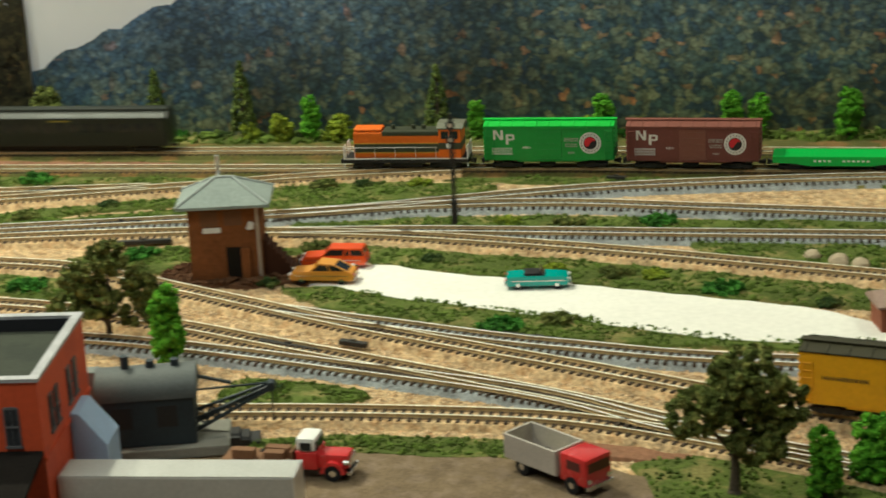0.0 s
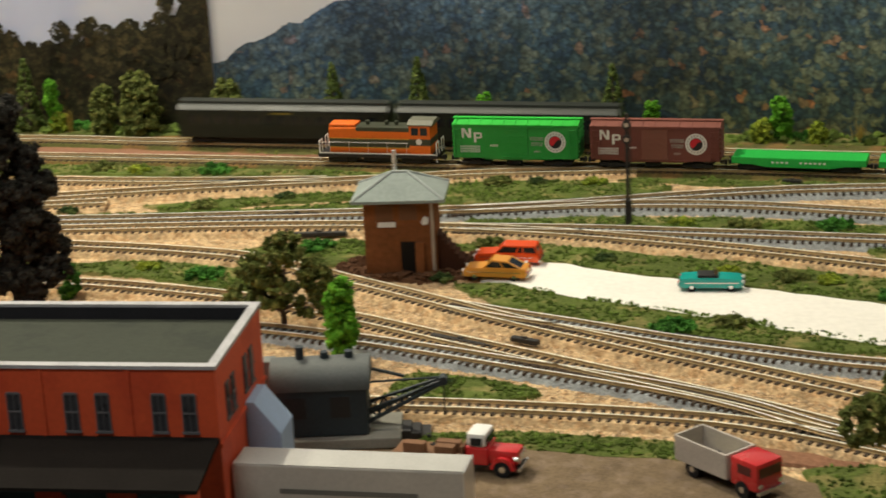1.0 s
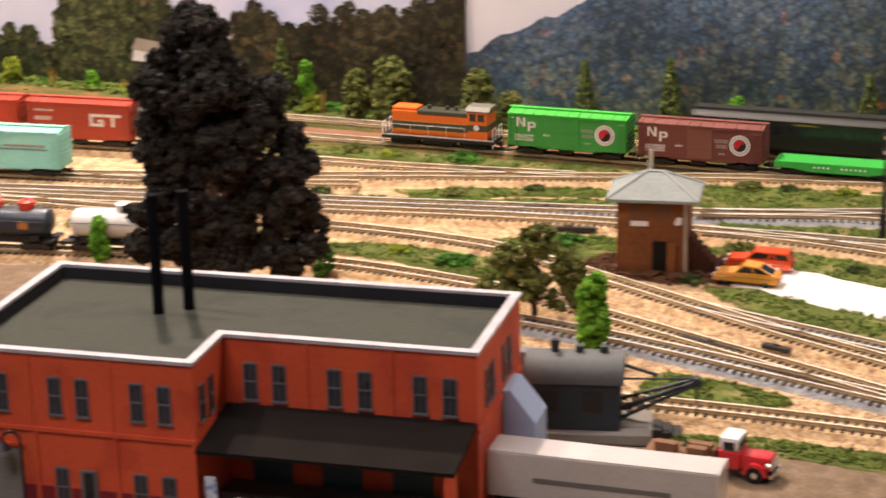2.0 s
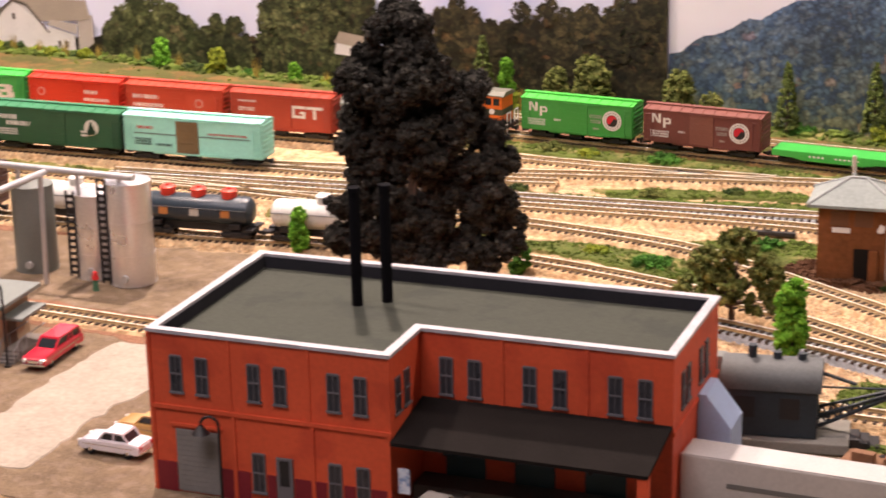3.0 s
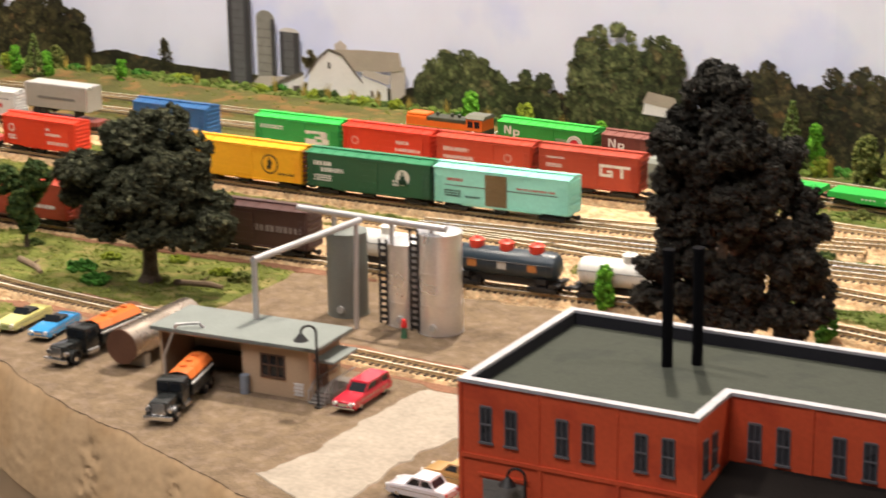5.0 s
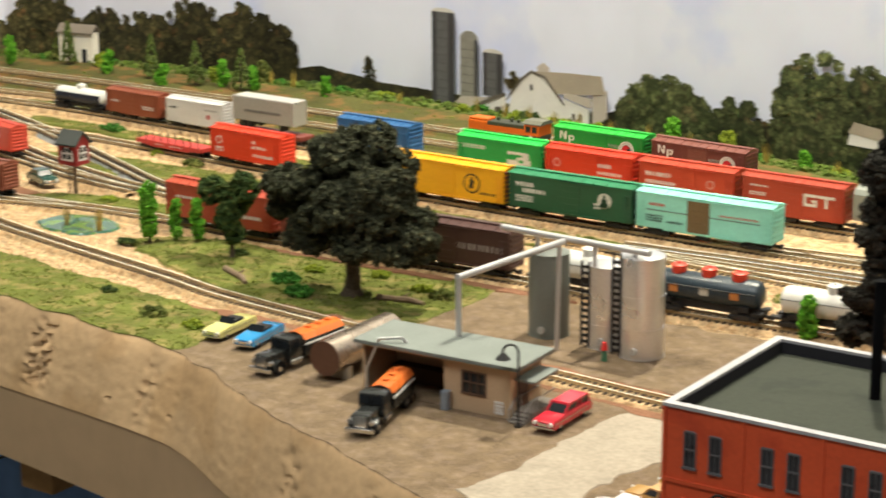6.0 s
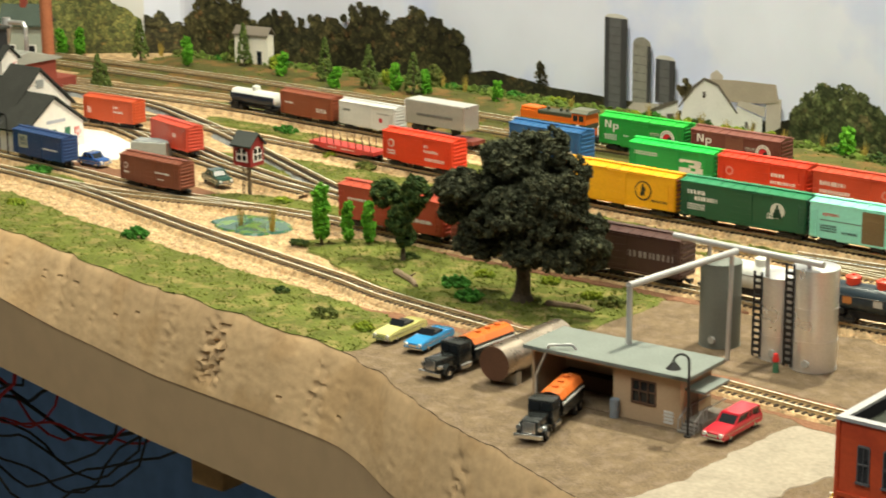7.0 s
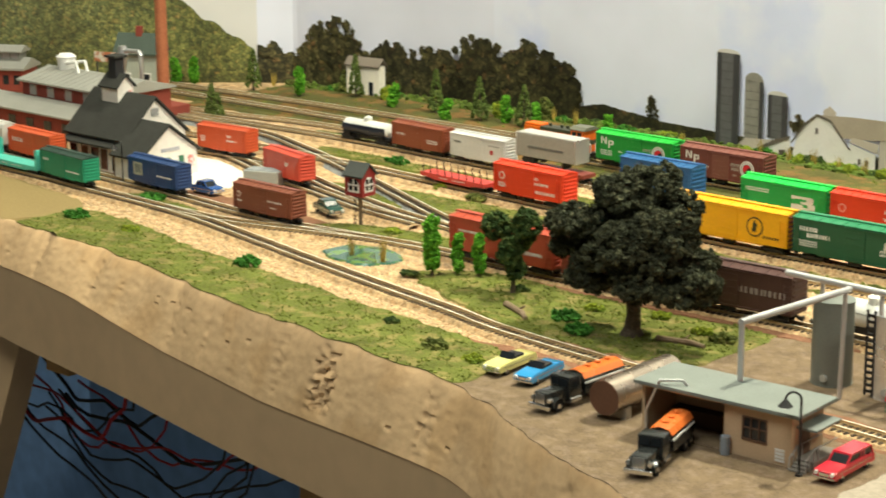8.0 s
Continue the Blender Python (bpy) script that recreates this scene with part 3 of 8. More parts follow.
# ---- trains ----
def mk_halves(f, h, r):
    """A white ring lettered round a disc that is red above and black below, parted by a wave."""
    def fn(car, s, L, W, z0, H):
        q = 1 if s < 0 else -1
        x, z = q * (-L / 2 + f * L), z0 + (H - z0) * h
        disc(car, x, z, s * (W / 2 + 0.30), r, paint("d6d2cc"))
        disc(car, x, z, s * (W / 2 + 0.40), r * 0.60, paint("1d1a1c"))
        bm = BM()
        pts = [(x + q * r * 0.54 * math.cos(a), z + r * 0.54 * math.sin(a)) for a in (math.pi * (0.12 + i / 12) for i in range(13))]
        pts += [(x + q * r * 0.54 * u, z + r * 0.54 * (0.55 * math.sin(u * 3.0) - 0.1)) for u in (-0.6, -0.3, 0.0, 0.3, 0.6)]
        prism(bm, pts, "y", s * (W / 2 + 0.5), s * (W / 2 + 0.62))
        part("emblem", bm, paint("c01f2c"), car, "red half of the emblem")
        dots = BM()
        for i in range(18):
            a = 6.283 * i / 18
            box(dots, x + r * 0.8 * math.cos(a) - 0.35, x + r * 0.8 * math.cos(a) + 0.35, s * (W / 2 + 0.5) - 0.08, s * (W / 2 + 0.5) + 0.08, z + r * 0.8 * math.sin(a) - 0.35, z + r * 0.8 * math.sin(a) + 0.35)
        part("lettering", dots, paint("4a4644"), car)
    return fn


NPDISC = mk_halves(0.82, 0.52, 6.3)
NPMARK = [mk_blocks([(0.07, 0.09, 0.62, 0.90), (0.088, 0.10, 0.80, 0.90), (0.10, 0.11, 0.74, 0.85), (0.11, 0.12, 0.68, 0.79), (0.12, 0.132, 0.62, 0.73), (0.13, 0.15, 0.62, 0.90), (0.17, 0.19, 0.48, 0.78), (0.19, 0.225, 0.73, 0.78), (0.19, 0.225, 0.60, 0.65), (0.22, 0.237, 0.62, 0.76)]),
          mk_text(0.06, 0.22, 0.18, 0.40, rows=3), mk_text(0.30, 0.36, 0.36, 0.44), mk_text(0.62, 0.73, 0.56, 0.68, paint("a8a49c"), 2), mk_text(0.63, 0.72, 0.40, 0.52, paint("a8a49c"), 2), mk_text(0.65, 0.70, 0.2, 0.28, paint("a8a49c")), NPDISC]


def gn_loco(track, x):
    px, py, a = on(track, x)
    car = thing("diesel_locomotive", px, py, RAILTOP, a, "orange and dark green diesel switcher with white handrails", "locomotive")
    OR, GRN = paint("d8671a"), paint("3c3f30")
    part("frame", box(BM(), -37, 37, -8.6, 8.6, 4.0, 6.4, 0.3), BLACK, car)
    bm = BM()
    box(bm, -31, 20, -6.3, 6.3, 6.4, 22.0, 0.8)
    part("hood", bm, OR, car, "orange hood")
    for z0, z1, m, nm in ((10.2, 15.2, GRN, "dark green stripe"), (15.2, 15.6, paint("c9a13a"), "yellow line"), (9.7, 10.1, paint("c9a13a"), "yellow line")):
        part("stripe", box(BM(), -30.6, 20.2, -6.42, 6.42, z0, z1), m, car, nm)
    part("hood_top", box(BM(), -14, 20, -6.4, 6.4, 19.6, 22.6, 0.6), GRN, car, "dark green hood top")
    part("nose_top", box(BM(), -31, -14, -5.6, 5.6, 22.0, 24.0, 1.2), OR, car)
    bm = BM()
    for xx in (-8, 4, 10):
        cyl(bm, (xx, 0, 23), (xx, 0, 25), 1.3, n=10)
    part("exhaust_stack", bm, GRN, car)
    cab = part("cab", box(BM(), 20, 33, -8.4, 8.4, 6.4, 24.6, 0.4), OR, car, "orange cab")
    part("cab_band", box(BM(), 19.9, 33.1, -8.5, 8.5, 12.2, 16.2), GRN, car)
    bm = BM()
    prism(bm, [(-9, 24.3), (-9, 25.0), (-5, 27.0), (5, 27.0), (9, 25.0), (9, 24.3)], "x", 19, 34.5)
    part("cab_roof", bm, paint("6a6a5c"), car)
    bm = BM()
    for s in (-1, 1):
        for x0 in (21.5, 27):
            box(bm, x0, x0 + 4.2, s * 8.45 - 0.1, s * 8.45 + 0.1, 18.5, 23)
    part("cab_window", bm, GLASS, cab)
    for s in (-1, 1):
        bm = BM()
        tube(bm, [(-36, s * 8.4, 13), (-30, s * 8.4, 13.5), (19, s * 8.4, 13.5)], 0.12, 5)
        for xx in (-36, -30, -18, -6, 6, 18):
            cyl(bm, (xx, s * 8.4, 6), (xx, s * 8.4, 13.4), 0.12, n=5)
        part("handrail", bm, MARK, car, "white handrail")
        for e in (-36.6, 36.6):
            bm = BM()
            tube(bm, [(e, s * 8.2, 2), (e, s * 8.2, 14), (e, s * 3, 14), (e, s * 3, 5)], 0.4, 5)
            part("end_rail", bm, MARK, car, "white end rail")
        part("sill_stripe", box(BM(), -36, 36, s * 8.62 - 0.1, s * 8.62 + 0.1, 6.5, 7.1), MARK, car)
        disc(car, 26, 14.5, s * 8.55, 1.8, MARK)
    for xx in (-23, 23):
        truck_frame(car, xx)
    part("fuel_tank", box(BM(), -10, 10, -7, 7, 1.2, 4.0, 0.8), BLACK, car)
    couplers(car, 74)
    return car


def flatcar(track, x, colour, L, label, stakes=0, bulk=None, deck=None):
    px, py, a = on(track, x)
    car = thing("flatcar", px, py, RAILTOP, a, label, "railway car", "freight cars on the layout")
    size_by_place(car, x)
    m = paint(colour)
    bm = BM()
    prism(bm, [(-L / 2, 5.0), (-L / 2, 8.2), (L / 2, 8.2), (L / 2, 5.0), (L / 2 - 12, 4.6), (L / 2 - 20, 3.2), (-L / 2 + 20, 3.2), (-L / 2 + 12, 4.6)], "y", -9, 9)
    part("deck", bm, m, car)
    bm = BM()
    for i in range(26):
        xx = -L / 2 + 1.5 + (L - 3) * i / 25
        box(bm, xx - (L / 55), xx + (L / 55), -8.9, 8.9, 8.2, 8.55)
    part("deck_planks", bm, paint(deck or colour, 0.7), car)
    bm = BM()
    for i in range(12):
        if i not in (4, 5):
            box(bm, -L * 0.2 + i * L * 0.035, -L * 0.2 + i * L * 0.035 + 1.5, -9.2, -9.0, 5.6, 6.5)
    part("lettering", bm, MARK, car)
    for i in range(stakes):
        for s in (-1, 1):
            xx = -L / 2 + 4 + (L - 8) * i / (stakes - 1)
            part("stake", cyl(BM(), (xx, s * 8.6, 5), (xx, s * 8.6, 17), 0.45, n=6), paint("3a2420"), car)
    for s in (-1, 1):
        if bulk:
            bm = BM()
            box(bm, s * (L / 2 - 0.6) - 1, s * (L / 2 - 0.6) + 1, -9, 9, 8, bulk, 0.3)
            for yy in (-8, -3, 3, 8):
                box(bm, s * (L / 2 - 2.6) - 1.4, s * (L / 2 - 2.6) + 1.4, yy - 0.5, yy + 0.5, 8, bulk - 0.5)
            part("bulkhead", bm, m, car)
    truck_frame(car, -L / 2 + 12)
    truck_frame(car, L / 2 - 12)
    couplers(car, L)
    return car


def tank_car(track, x, colour, L, label, domes=1, dome_col=None, half=None):
    px, py, a = on(track, x)
    car = thing("tank_car", px, py, RAILTOP, a, label, "railway car", "freight cars on the layout")
    size_by_place(car, x)
    m = paint(colour, 0.35)
    r, zc = 7.8, 14.6
    bm = BM()
    prof = [(-L / 2 + 3, 0.1), (-L / 2 + 3.4, r * 0.6), (-L / 2 + 5, r * 0.92), (-L / 2 + 7, r), (L / 2 - 7, r), (L / 2 - 5, r * 0.92), (L / 2 - 3.4, r * 0.6), (L / 2 - 3, 0.1)]
    for (x0, r0), (x1, r1) in zip(prof, prof[1:]):
        cyl(bm, (x0, 0, zc), (x1, 0, zc), r0, r1, 24, caps=False)
    bmesh.ops.remove_doubles(bm, verts=bm.verts[:], dist=0.02)
    part("tank", bm, m, car, smooth=True)
    if half:
        q = [((r + 0.25) * math.cos(2.75 + 3.92 * i / 16), zc + (r + 0.25) * math.sin(2.75 + 3.92 * i / 16)) for i in range(17)]
        part("tank_band", prism(BM(), q, "x", -L / 2 + 5, L / 2 - 5), paint(half, 0.35), car, "dark blue lower half", True)
    for k in range(4):
        xx = -L / 2 + 9 + (L - 18) * k / 3
        part("strap", cyl(BM(), (xx - 0.4, 0, zc), (xx + 0.4, 0, zc), r + 0.2, n=24), m, car, smooth=True)
    for k in range(domes):
        xx = (k - (domes - 1) / 2) * L / (domes + 0.9)
        bm = BM()
        cyl(bm, (xx, 0, zc + r - 1.4), (xx, 0, zc + r + 3.2), 4.0, 4.4, n=20)
        cyl(bm, (xx, 0, zc + r + 3.2), (xx, 0, zc + r + 4.0), 4.4, 3.2, n=20)
        cyl(bm, (xx, 0, zc + r + 4.0), (xx, 0, zc + r + 4.9), 1.3, 1.0, n=12)
        part("dome", bm, paint(dome_col or colour, 0.4), car, smooth=True)
        if dome_col:
            for s in (-1, 1):
                part("placard", box(BM(), xx - 2.6, xx + 2.6, s * (r - 0.15) - 0.2, s * (r - 0.15) + 0.2, zc - 2.4, zc + 2.0), paint("b8763a" if k % 2 == 0 else "b9b4a8"), car)
    bm = BM()
    for s in (-1, 1):
        tube(bm, [(-L / 2 + 4, s * (r + 0.6), zc + 2), (L / 2 - 4, s * (r + 0.6), zc + 2)], 0.25, 5)
    part("handrail", bm, BLACK, car)
    bm = BM()
    box(bm, -L / 2 + 1, L / 2 - 1, -2.4, 2.4, 3.0, 7.4, 0.3)
    for xx in (-L / 2 + 12, L / 2 - 12):
        box(bm, xx - 3, xx + 3, -7, 7, 5.4, 8.6, 0.4)
    for s in (-1, 1):
        box(bm, s * (L / 2 - 3) - 2, s * (L / 2 - 3) + 2, -8.5, 8.5, 5.2, 6.4)
    part("underframe", bm, BLACK, car)
    truck_frame(car, -L / 2 + 12)
    truck_frame(car, L / 2 - 12)
    couplers(car, L)
    return car


def hopper(track, x, colour, L, label, spot=None):
    """A covered hopper with a rounded roof and sloped bays."""
    px, py, a = on(track, x)
    car = thing("covered_hopper", px, py, RAILTOP, a, label, "railway car", "freight cars on the layout")
    size_by_place(car, x)
    m = paint(colour)
    bm = BM()
    prism(bm, [(-8.6, 9), (-9.2, 12), (-9.2, 26), (-7.5, 29), (-3, 30.4), (3, 30.4), (7.5, 29), (9.2, 26), (9.2, 12), (8.6, 9)], "x", -L / 2, L / 2)
    part("body", bm, m, car, smooth=False)
    bm = BM()
    for i in range(3):
        xx = (i - 1) * L / 3.6
        prism(bm, [(xx - L / 7, 9), (xx - 3, 3.4), (xx + 3, 3.4), (xx + L / 7, 9)], "y", -7, 7)
    part("hopper_bay", bm, m, car)
    bm = BM()
    for i in range(9):
        xx = -L / 2 + 1 + (L - 2) * i / 8
        for s in (-1, 1):
            box(bm, xx - 0.4, xx + 0.4, s * 9.3 - 0.3, s * 9.3 + 0.3, 9.5, 26)
    part("side_rib", bm, m, car)
    part("running_board", box(BM(), -L / 2, L / 2, -2.5, 2.5, 30.6, 31.1), m, car)
    for s in (-1, 1):
        part("lettering", box(BM(), -L * 0.3, -L * 0.05, s * 9.3 - 0.12, s * 9.3 + 0.12, 19, 21), MARKK, car)
        if spot:
            disc(car, L * 0.24 if s < 0 else -L * 0.24, 17, s * 9.4, 2.6, paint(spot))
    truck_frame(car, -L / 2 + 9)
    truck_frame(car, L / 2 - 9)
    couplers(car, L)
    return car


def passenger_car(track, x, L, label):
    px, py, a = on(track, x)
    car = thing("passenger_car", px, py, RAILTOP, a, label, "railway car", "cars of the passenger train")
    m, rf = paint("20251b", 0.45), paint("272a25", 0.5)
    bm = BM()
    box(bm, -L / 2, L / 2, -9, 9, 4.5, 22, 0.4)
    part("body", bm, m, car)
    bm = BM()
    prism(bm, [(-9.3, 21.5), (-9.3, 22.4), (-7.4, 24.6), (-4.6, 25.4), (-4.4, 27), (0, 27.8), (4.4, 27), (4.6, 25.4), (7.4, 24.6), (9.3, 22.4), (9.3, 21.5)], "x", -L / 2, L / 2)
    part("roof", bm, rf, car, smooth=True)
    for s in (-1, 1):
        n = int(L / 9)
        for i in range(n):
            xx = -L / 2 + 10 + (L - 20) * i / (n - 1)
            part("window", box(BM(), xx - 2.3, xx + 2.3, s * 9 - 0.15, s * 9 + 0.15, 13.5, 19), GLASS, car)
        part("letter_board", box(BM(), -L * 0.05, L * 0.05, s * 9.1 - 0.1, s * 9.1 + 0.1, 20, 21), paint("8a7a30"), car)
    part("underframe", box(BM(), -L / 2 + 26, L / 2 - 26, -6, 6, 1.2, 4.5, 0.5), BLACK, car)
    for s in (-1, 1):
        truck_frame(car, s * (L / 2 - 15))
    couplers(car, L)
    return car


TEXT2 = [mk_text(0.06, 0.17, 0.62, 0.76), mk_text(0.06, 0.16, 0.40, 0.5), mk_text(0.72, 0.92, 0.2, 0.5, rows=3)]
# The moving freight: built at its place at the clip's start, then keyed.
NP_X = 291.5
np_train = []
np_train.append((gn_loco("main", NP_X - 84), -84))
np_train.append((boxcar("main", NP_X, "2f8f3a", 75, "bright green steel boxcar with white initials and round red emblem", NPMARK, roof="37b13c", H=25.6), 0))
np_train.append((boxcar("main", NP_X + 82, "6b3a33", 75, "brown steel boxcar with white initials and round red emblem", NPMARK, roof="7a4a40", door="7a4c40", H=25.6), 82))
np_train.append((flatcar("main", NP_X + 164, "2fae45", 76, "bright green empty flatcar of the moving freight"), 164))
np_train.append((flatcar("main", NP_X + 246, "2fae45", 76, "bright green empty flatcar of the moving freight"), 246))
pass_train = [(passenger_car("passenger", -16, 138, "dark green heavyweight passenger car with raised roof"), 0), (passenger_car("passenger", -159, 138, "dark green heavyweight passenger car with raised roof"), -143)]

# Still cars on the freight track.
boxcar("freight", -287, "8fd3c2", 93, "pale mint green boxcar with brown door", [mk_bar(0.08, 0.92, 0.52, 0.545, "5a5f5c"), mk_text(0.10, 0.22, 0.66, 0.78, MARKR), mk_text(0.62, 0.9, 0.6, 0.68, MARKR), mk_text(0.08, 0.2, 0.2, 0.42, MARKK, 3), mk_text(0.24, 0.36, 0.2, 0.3, MARKK)], door="6e5a3c", doorx=-3)
boxcar("freight", -382, "1f5238", 92, "dark green boxcar with white script and round emblem", [mk_text(0.06, 0.20, 0.66, 0.84), mk_text(0.12, 0.30, 0.48, 0.66), mk_text(0.06, 0.2, 0.2, 0.4, rows=3), mk_disc(0.78, 0.56, 5.0, (("c9c9c0", 1.0),)), mk_blocks([(0.772, 0.788, 0.36, 0.74), (0.76, 0.80, 0.36, 0.62), (0.748, 0.812, 0.36, 0.5)], "1c4230", 0.5), mk_text(0.70, 0.75, 0.3, 0.5, rows=2)], roof="2f7a52", ends="262b26")
boxcar("freight", -478, "e2a516", 93, "yellow boxcar with round black emblem", [mk_text(0.08, 0.24, 0.7, 0.78, MARKK), mk_text(0.08, 0.2, 0.56, 0.62, MARKK), mk_text(0.08, 0.16, 0.25, 0.4, MARKK, 2), mk_disc(0.73, 0.5, 6.6, (("33301f", 1.0), ("e2a516", 0.84))), mk_blocks([(0.715, 0.745, 0.36, 0.62), (0.722, 0.735, 0.62, 0.70), (0.738, 0.752, 0.50, 0.60), (0.708, 0.722, 0.34, 0.46)], "33301f", 0.5), mk_text(0.80, 0.93, 0.2, 0.3, MARKK)], ends="6b3326")
boxcar("freight", -659, "d23c1e", 75, "bright red boxcar with round emblem and white lettering", [mk_disc(0.13, 0.62, 3.2, (("d8cfc6", 1.0), ("d23c1e", 0.7))), mk_text(0.46, 0.66, 0.66, 0.8), mk_text(0.5, 0.8, 0.48, 0.62), mk_text(0.08, 0.18, 0.2, 0.4, rows=2), mk_text(0.62, 0.9, 0.18, 0.3, rows=2)])
flatcar("freight", -738, "c0403a", 86, "red flatcar with dark stakes", stakes=9)
# The siding behind.
boxcar("siding", -261, "a8402a", 71, "brick red boxcar with large white initials", [mk_blocks([(0.615, 0.64, 0.38, 0.74), (0.64, 0.745, 0.66, 0.74), (0.64, 0.745, 0.38, 0.46), (0.722, 0.745, 0.46, 0.58), (0.69, 0.722, 0.51, 0.58), (0.755, 0.92, 0.66, 0.74), (0.822, 0.85, 0.38, 0.66)]), mk_text(0.08, 0.26, 0.76, 0.84), mk_text(0.08, 0.24, 0.5, 0.62, rows=2)])
boxcar("siding", -338, "b8432a", 71, "faded red boxcar with white lettering", [mk_text(0.08, 0.34, 0.62, 0.8), mk_text(0.08, 0.44, 0.38, 0.54), mk_disc(0.76, 0.58, 3.0, (("c08a80", 1.0), ("b8432a", 0.65))), mk_text(0.7, 0.82, 0.2, 0.3)])
boxcar("siding", -413, "c8381f", 69, "red boxcar with round emblem and white lettering", [mk_disc(0.14, 0.6, 3.0, (("cf8a84", 1.0), ("c8381f", 0.65))), mk_text(0.56, 0.76, 0.62, 0.78), mk_text(0.56, 0.88, 0.4, 0.54), mk_text(0.08, 0.2, 0.2, 0.34, rows=2)])
boxcar("siding", -486, "2f9a4a", 70, "green boxcar with large white emblem", [mk_blocks([(0.60, 0.65, 0.62, 0.72), (0.65, 0.84, 0.64, 0.72), (0.78, 0.86, 0.52, 0.70), (0.72, 0.84, 0.48, 0.56), (0.80, 0.88, 0.32, 0.50), (0.60, 0.84, 0.30, 0.38), (0.60, 0.74, 0.38, 0.46)]), mk_text(0.06, 0.34, 0.66, 0.8, rows=2), mk_text(0.06, 0.2, 0.22, 0.36)], roof="35c24a")
hopper("siding", -188, "8c8f86", 62, "grey covered hopper with dark roof")
boxcar("siding", -597, "2f5f92", 66, "blue boxcar with white lettering", [mk_text(0.1, 0.4, 0.6, 0.74), mk_text(0.55, 0.9, 0.3, 0.42)])
flatcar("siding", -704, "7a3a30", 88, "brown flatcar carrying a grey trailer")
boxcar("siding", -776, "cfcecb", 74, "white refrigerator car with a small red spot", [mk_disc(0.76, 0.42, 2.4, (("b03038", 1.0),)), mk_text(0.08, 0.2, 0.62, 0.72, MARKK, 2), mk_text(0.7, 0.9, 0.68, 0.78, paint("8a8a88"))])
boxcar("siding", -843, "8a4a32", 74, "brown boxcar with faded lettering", [mk_text(0.1, 0.25, 0.5, 0.62), mk_text(0.7, 0.9, 0.3, 0.5, rows=2)])
tank_car("siding", -908, "dcdcd8", 72, "white tank car with dark blue lower half", 1, half="1f2c44")
# The team track through the trees.
boxcar("team", -556, "a5432e", 88, "rust red boxcar partly hidden by trees", [mk_text(0.1, 0.3, 0.6, 0.7), mk_text(0.6, 0.9, 0.3, 0.45)], H=27)
boxcar("team", -470, "8f4636", 72, "faded brown boxcar behind the oak", [mk_text(0.1, 0.4, 0.5, 0.6)], H=27)
boxcar("team", -386, "4a302c", 86, "dark brown boxcar with large faded letters", [mk_text(0.5, 0.95, 0.42, 0.66, paint("8a7d78"))], H=28)
tank_car("team", -292, "d8d8d2", 78, "white tank car with black lettering", 1)
tank_car("team", -216, "2a363f", 70, "dark blue-grey tank car with three red domes", 3, "d8402a")
tank_car("team", -145, "d4d2cc", 64, "white tank car with black underframe", 1)
# Cars at the far left yard.
boxcar("team", -769, "7a4432", 76, "brown boxcar with curved white lettering", [mk_disc(0.1, 0.6, 2.8, (("c9b4ac", 1.0), ("7a4432", 0.6))), mk_text(0.52, 0.84, 0.5, 0.6), mk_text(0.06, 0.15, 0.3, 0.42), mk_text(0.64, 0.74, 0.26, 0.32)])
boxcar("team", -899, "27406e", 74, "navy blue boxcar with a framed white emblem", [mk_bar(0.12, 0.3, 0.3, 0.85, "a8a89a"), mk_bar(0.15, 0.27, 0.4, 0.78, "27406e"), mk_text(0.5, 0.9, 0.4, 0.5)])
boxcar("front", -972, "2f8a68", 74, "sea green boxcar with dark roof", [mk_text(0.08, 0.2, 0.6, 0.75), mk_text(0.6, 0.9, 0.3, 0.4)], roof="2a4038")
flatcar("front", -1041, "5fc0b0", 84, "turquoise flatcar with tall end bulkheads", bulk=25)
boxcar("left_a", -959, "c0502c", 68, "orange-red boxcar with white lettering", [mk_text(0.45, 0.7, 0.62, 0.76), mk_text(0.45, 0.8, 0.42, 0.54), mk_text(0.08, 0.16, 0.3, 0.6, rows=3)])
boxcar("left_c", -847, "c04a38", 66, "faded red boxcar with white lettering", [mk_text(0.5, 0.7, 0.5, 0.7, rows=2)])
boxcar("team", -1062, "c85a34", 74, "orange boxcar with white lettering", [mk_text(0.1, 0.35, 0.5, 0.7, rows=2)])
hopper("team", -1128, "c8c6c0", 72, "pale grey covered hopper")

# ---- the red factory ----
def sash(bm_f, bm_g, x, w, z0, z1, y, s):
    """A sash window in a wall facing s along y: frame bars and glass."""
    box(bm_g, x - w / 2, x + w / 2, y - 0.25, y + 0.25, z0, z1)
    o = y + s * 0.35
    for a, b, c, d in ((x - w / 2 - 0.4, x - w / 2 + 0.1, z0, z1), (x + w / 2 - 0.1, x + w / 2 + 0.4, z0, z1), (x - w / 2, x + w / 2, z1 - 0.4, z1 + 0.5), (x - w / 2, x + w / 2, (z0 + z1) / 2 - 0.35, (z0 + z1) / 2 + 0.35), (x - 0.14, x + 0.14, z0, z1)):
        box(bm_f, a, b, o - 0.3, o + 0.3, c, d)
    box(bm_f, x - w / 2 - 0.8, x + w / 2 + 0.8, o - 0.6, o + 0.6, z0 - 0.9, z0)


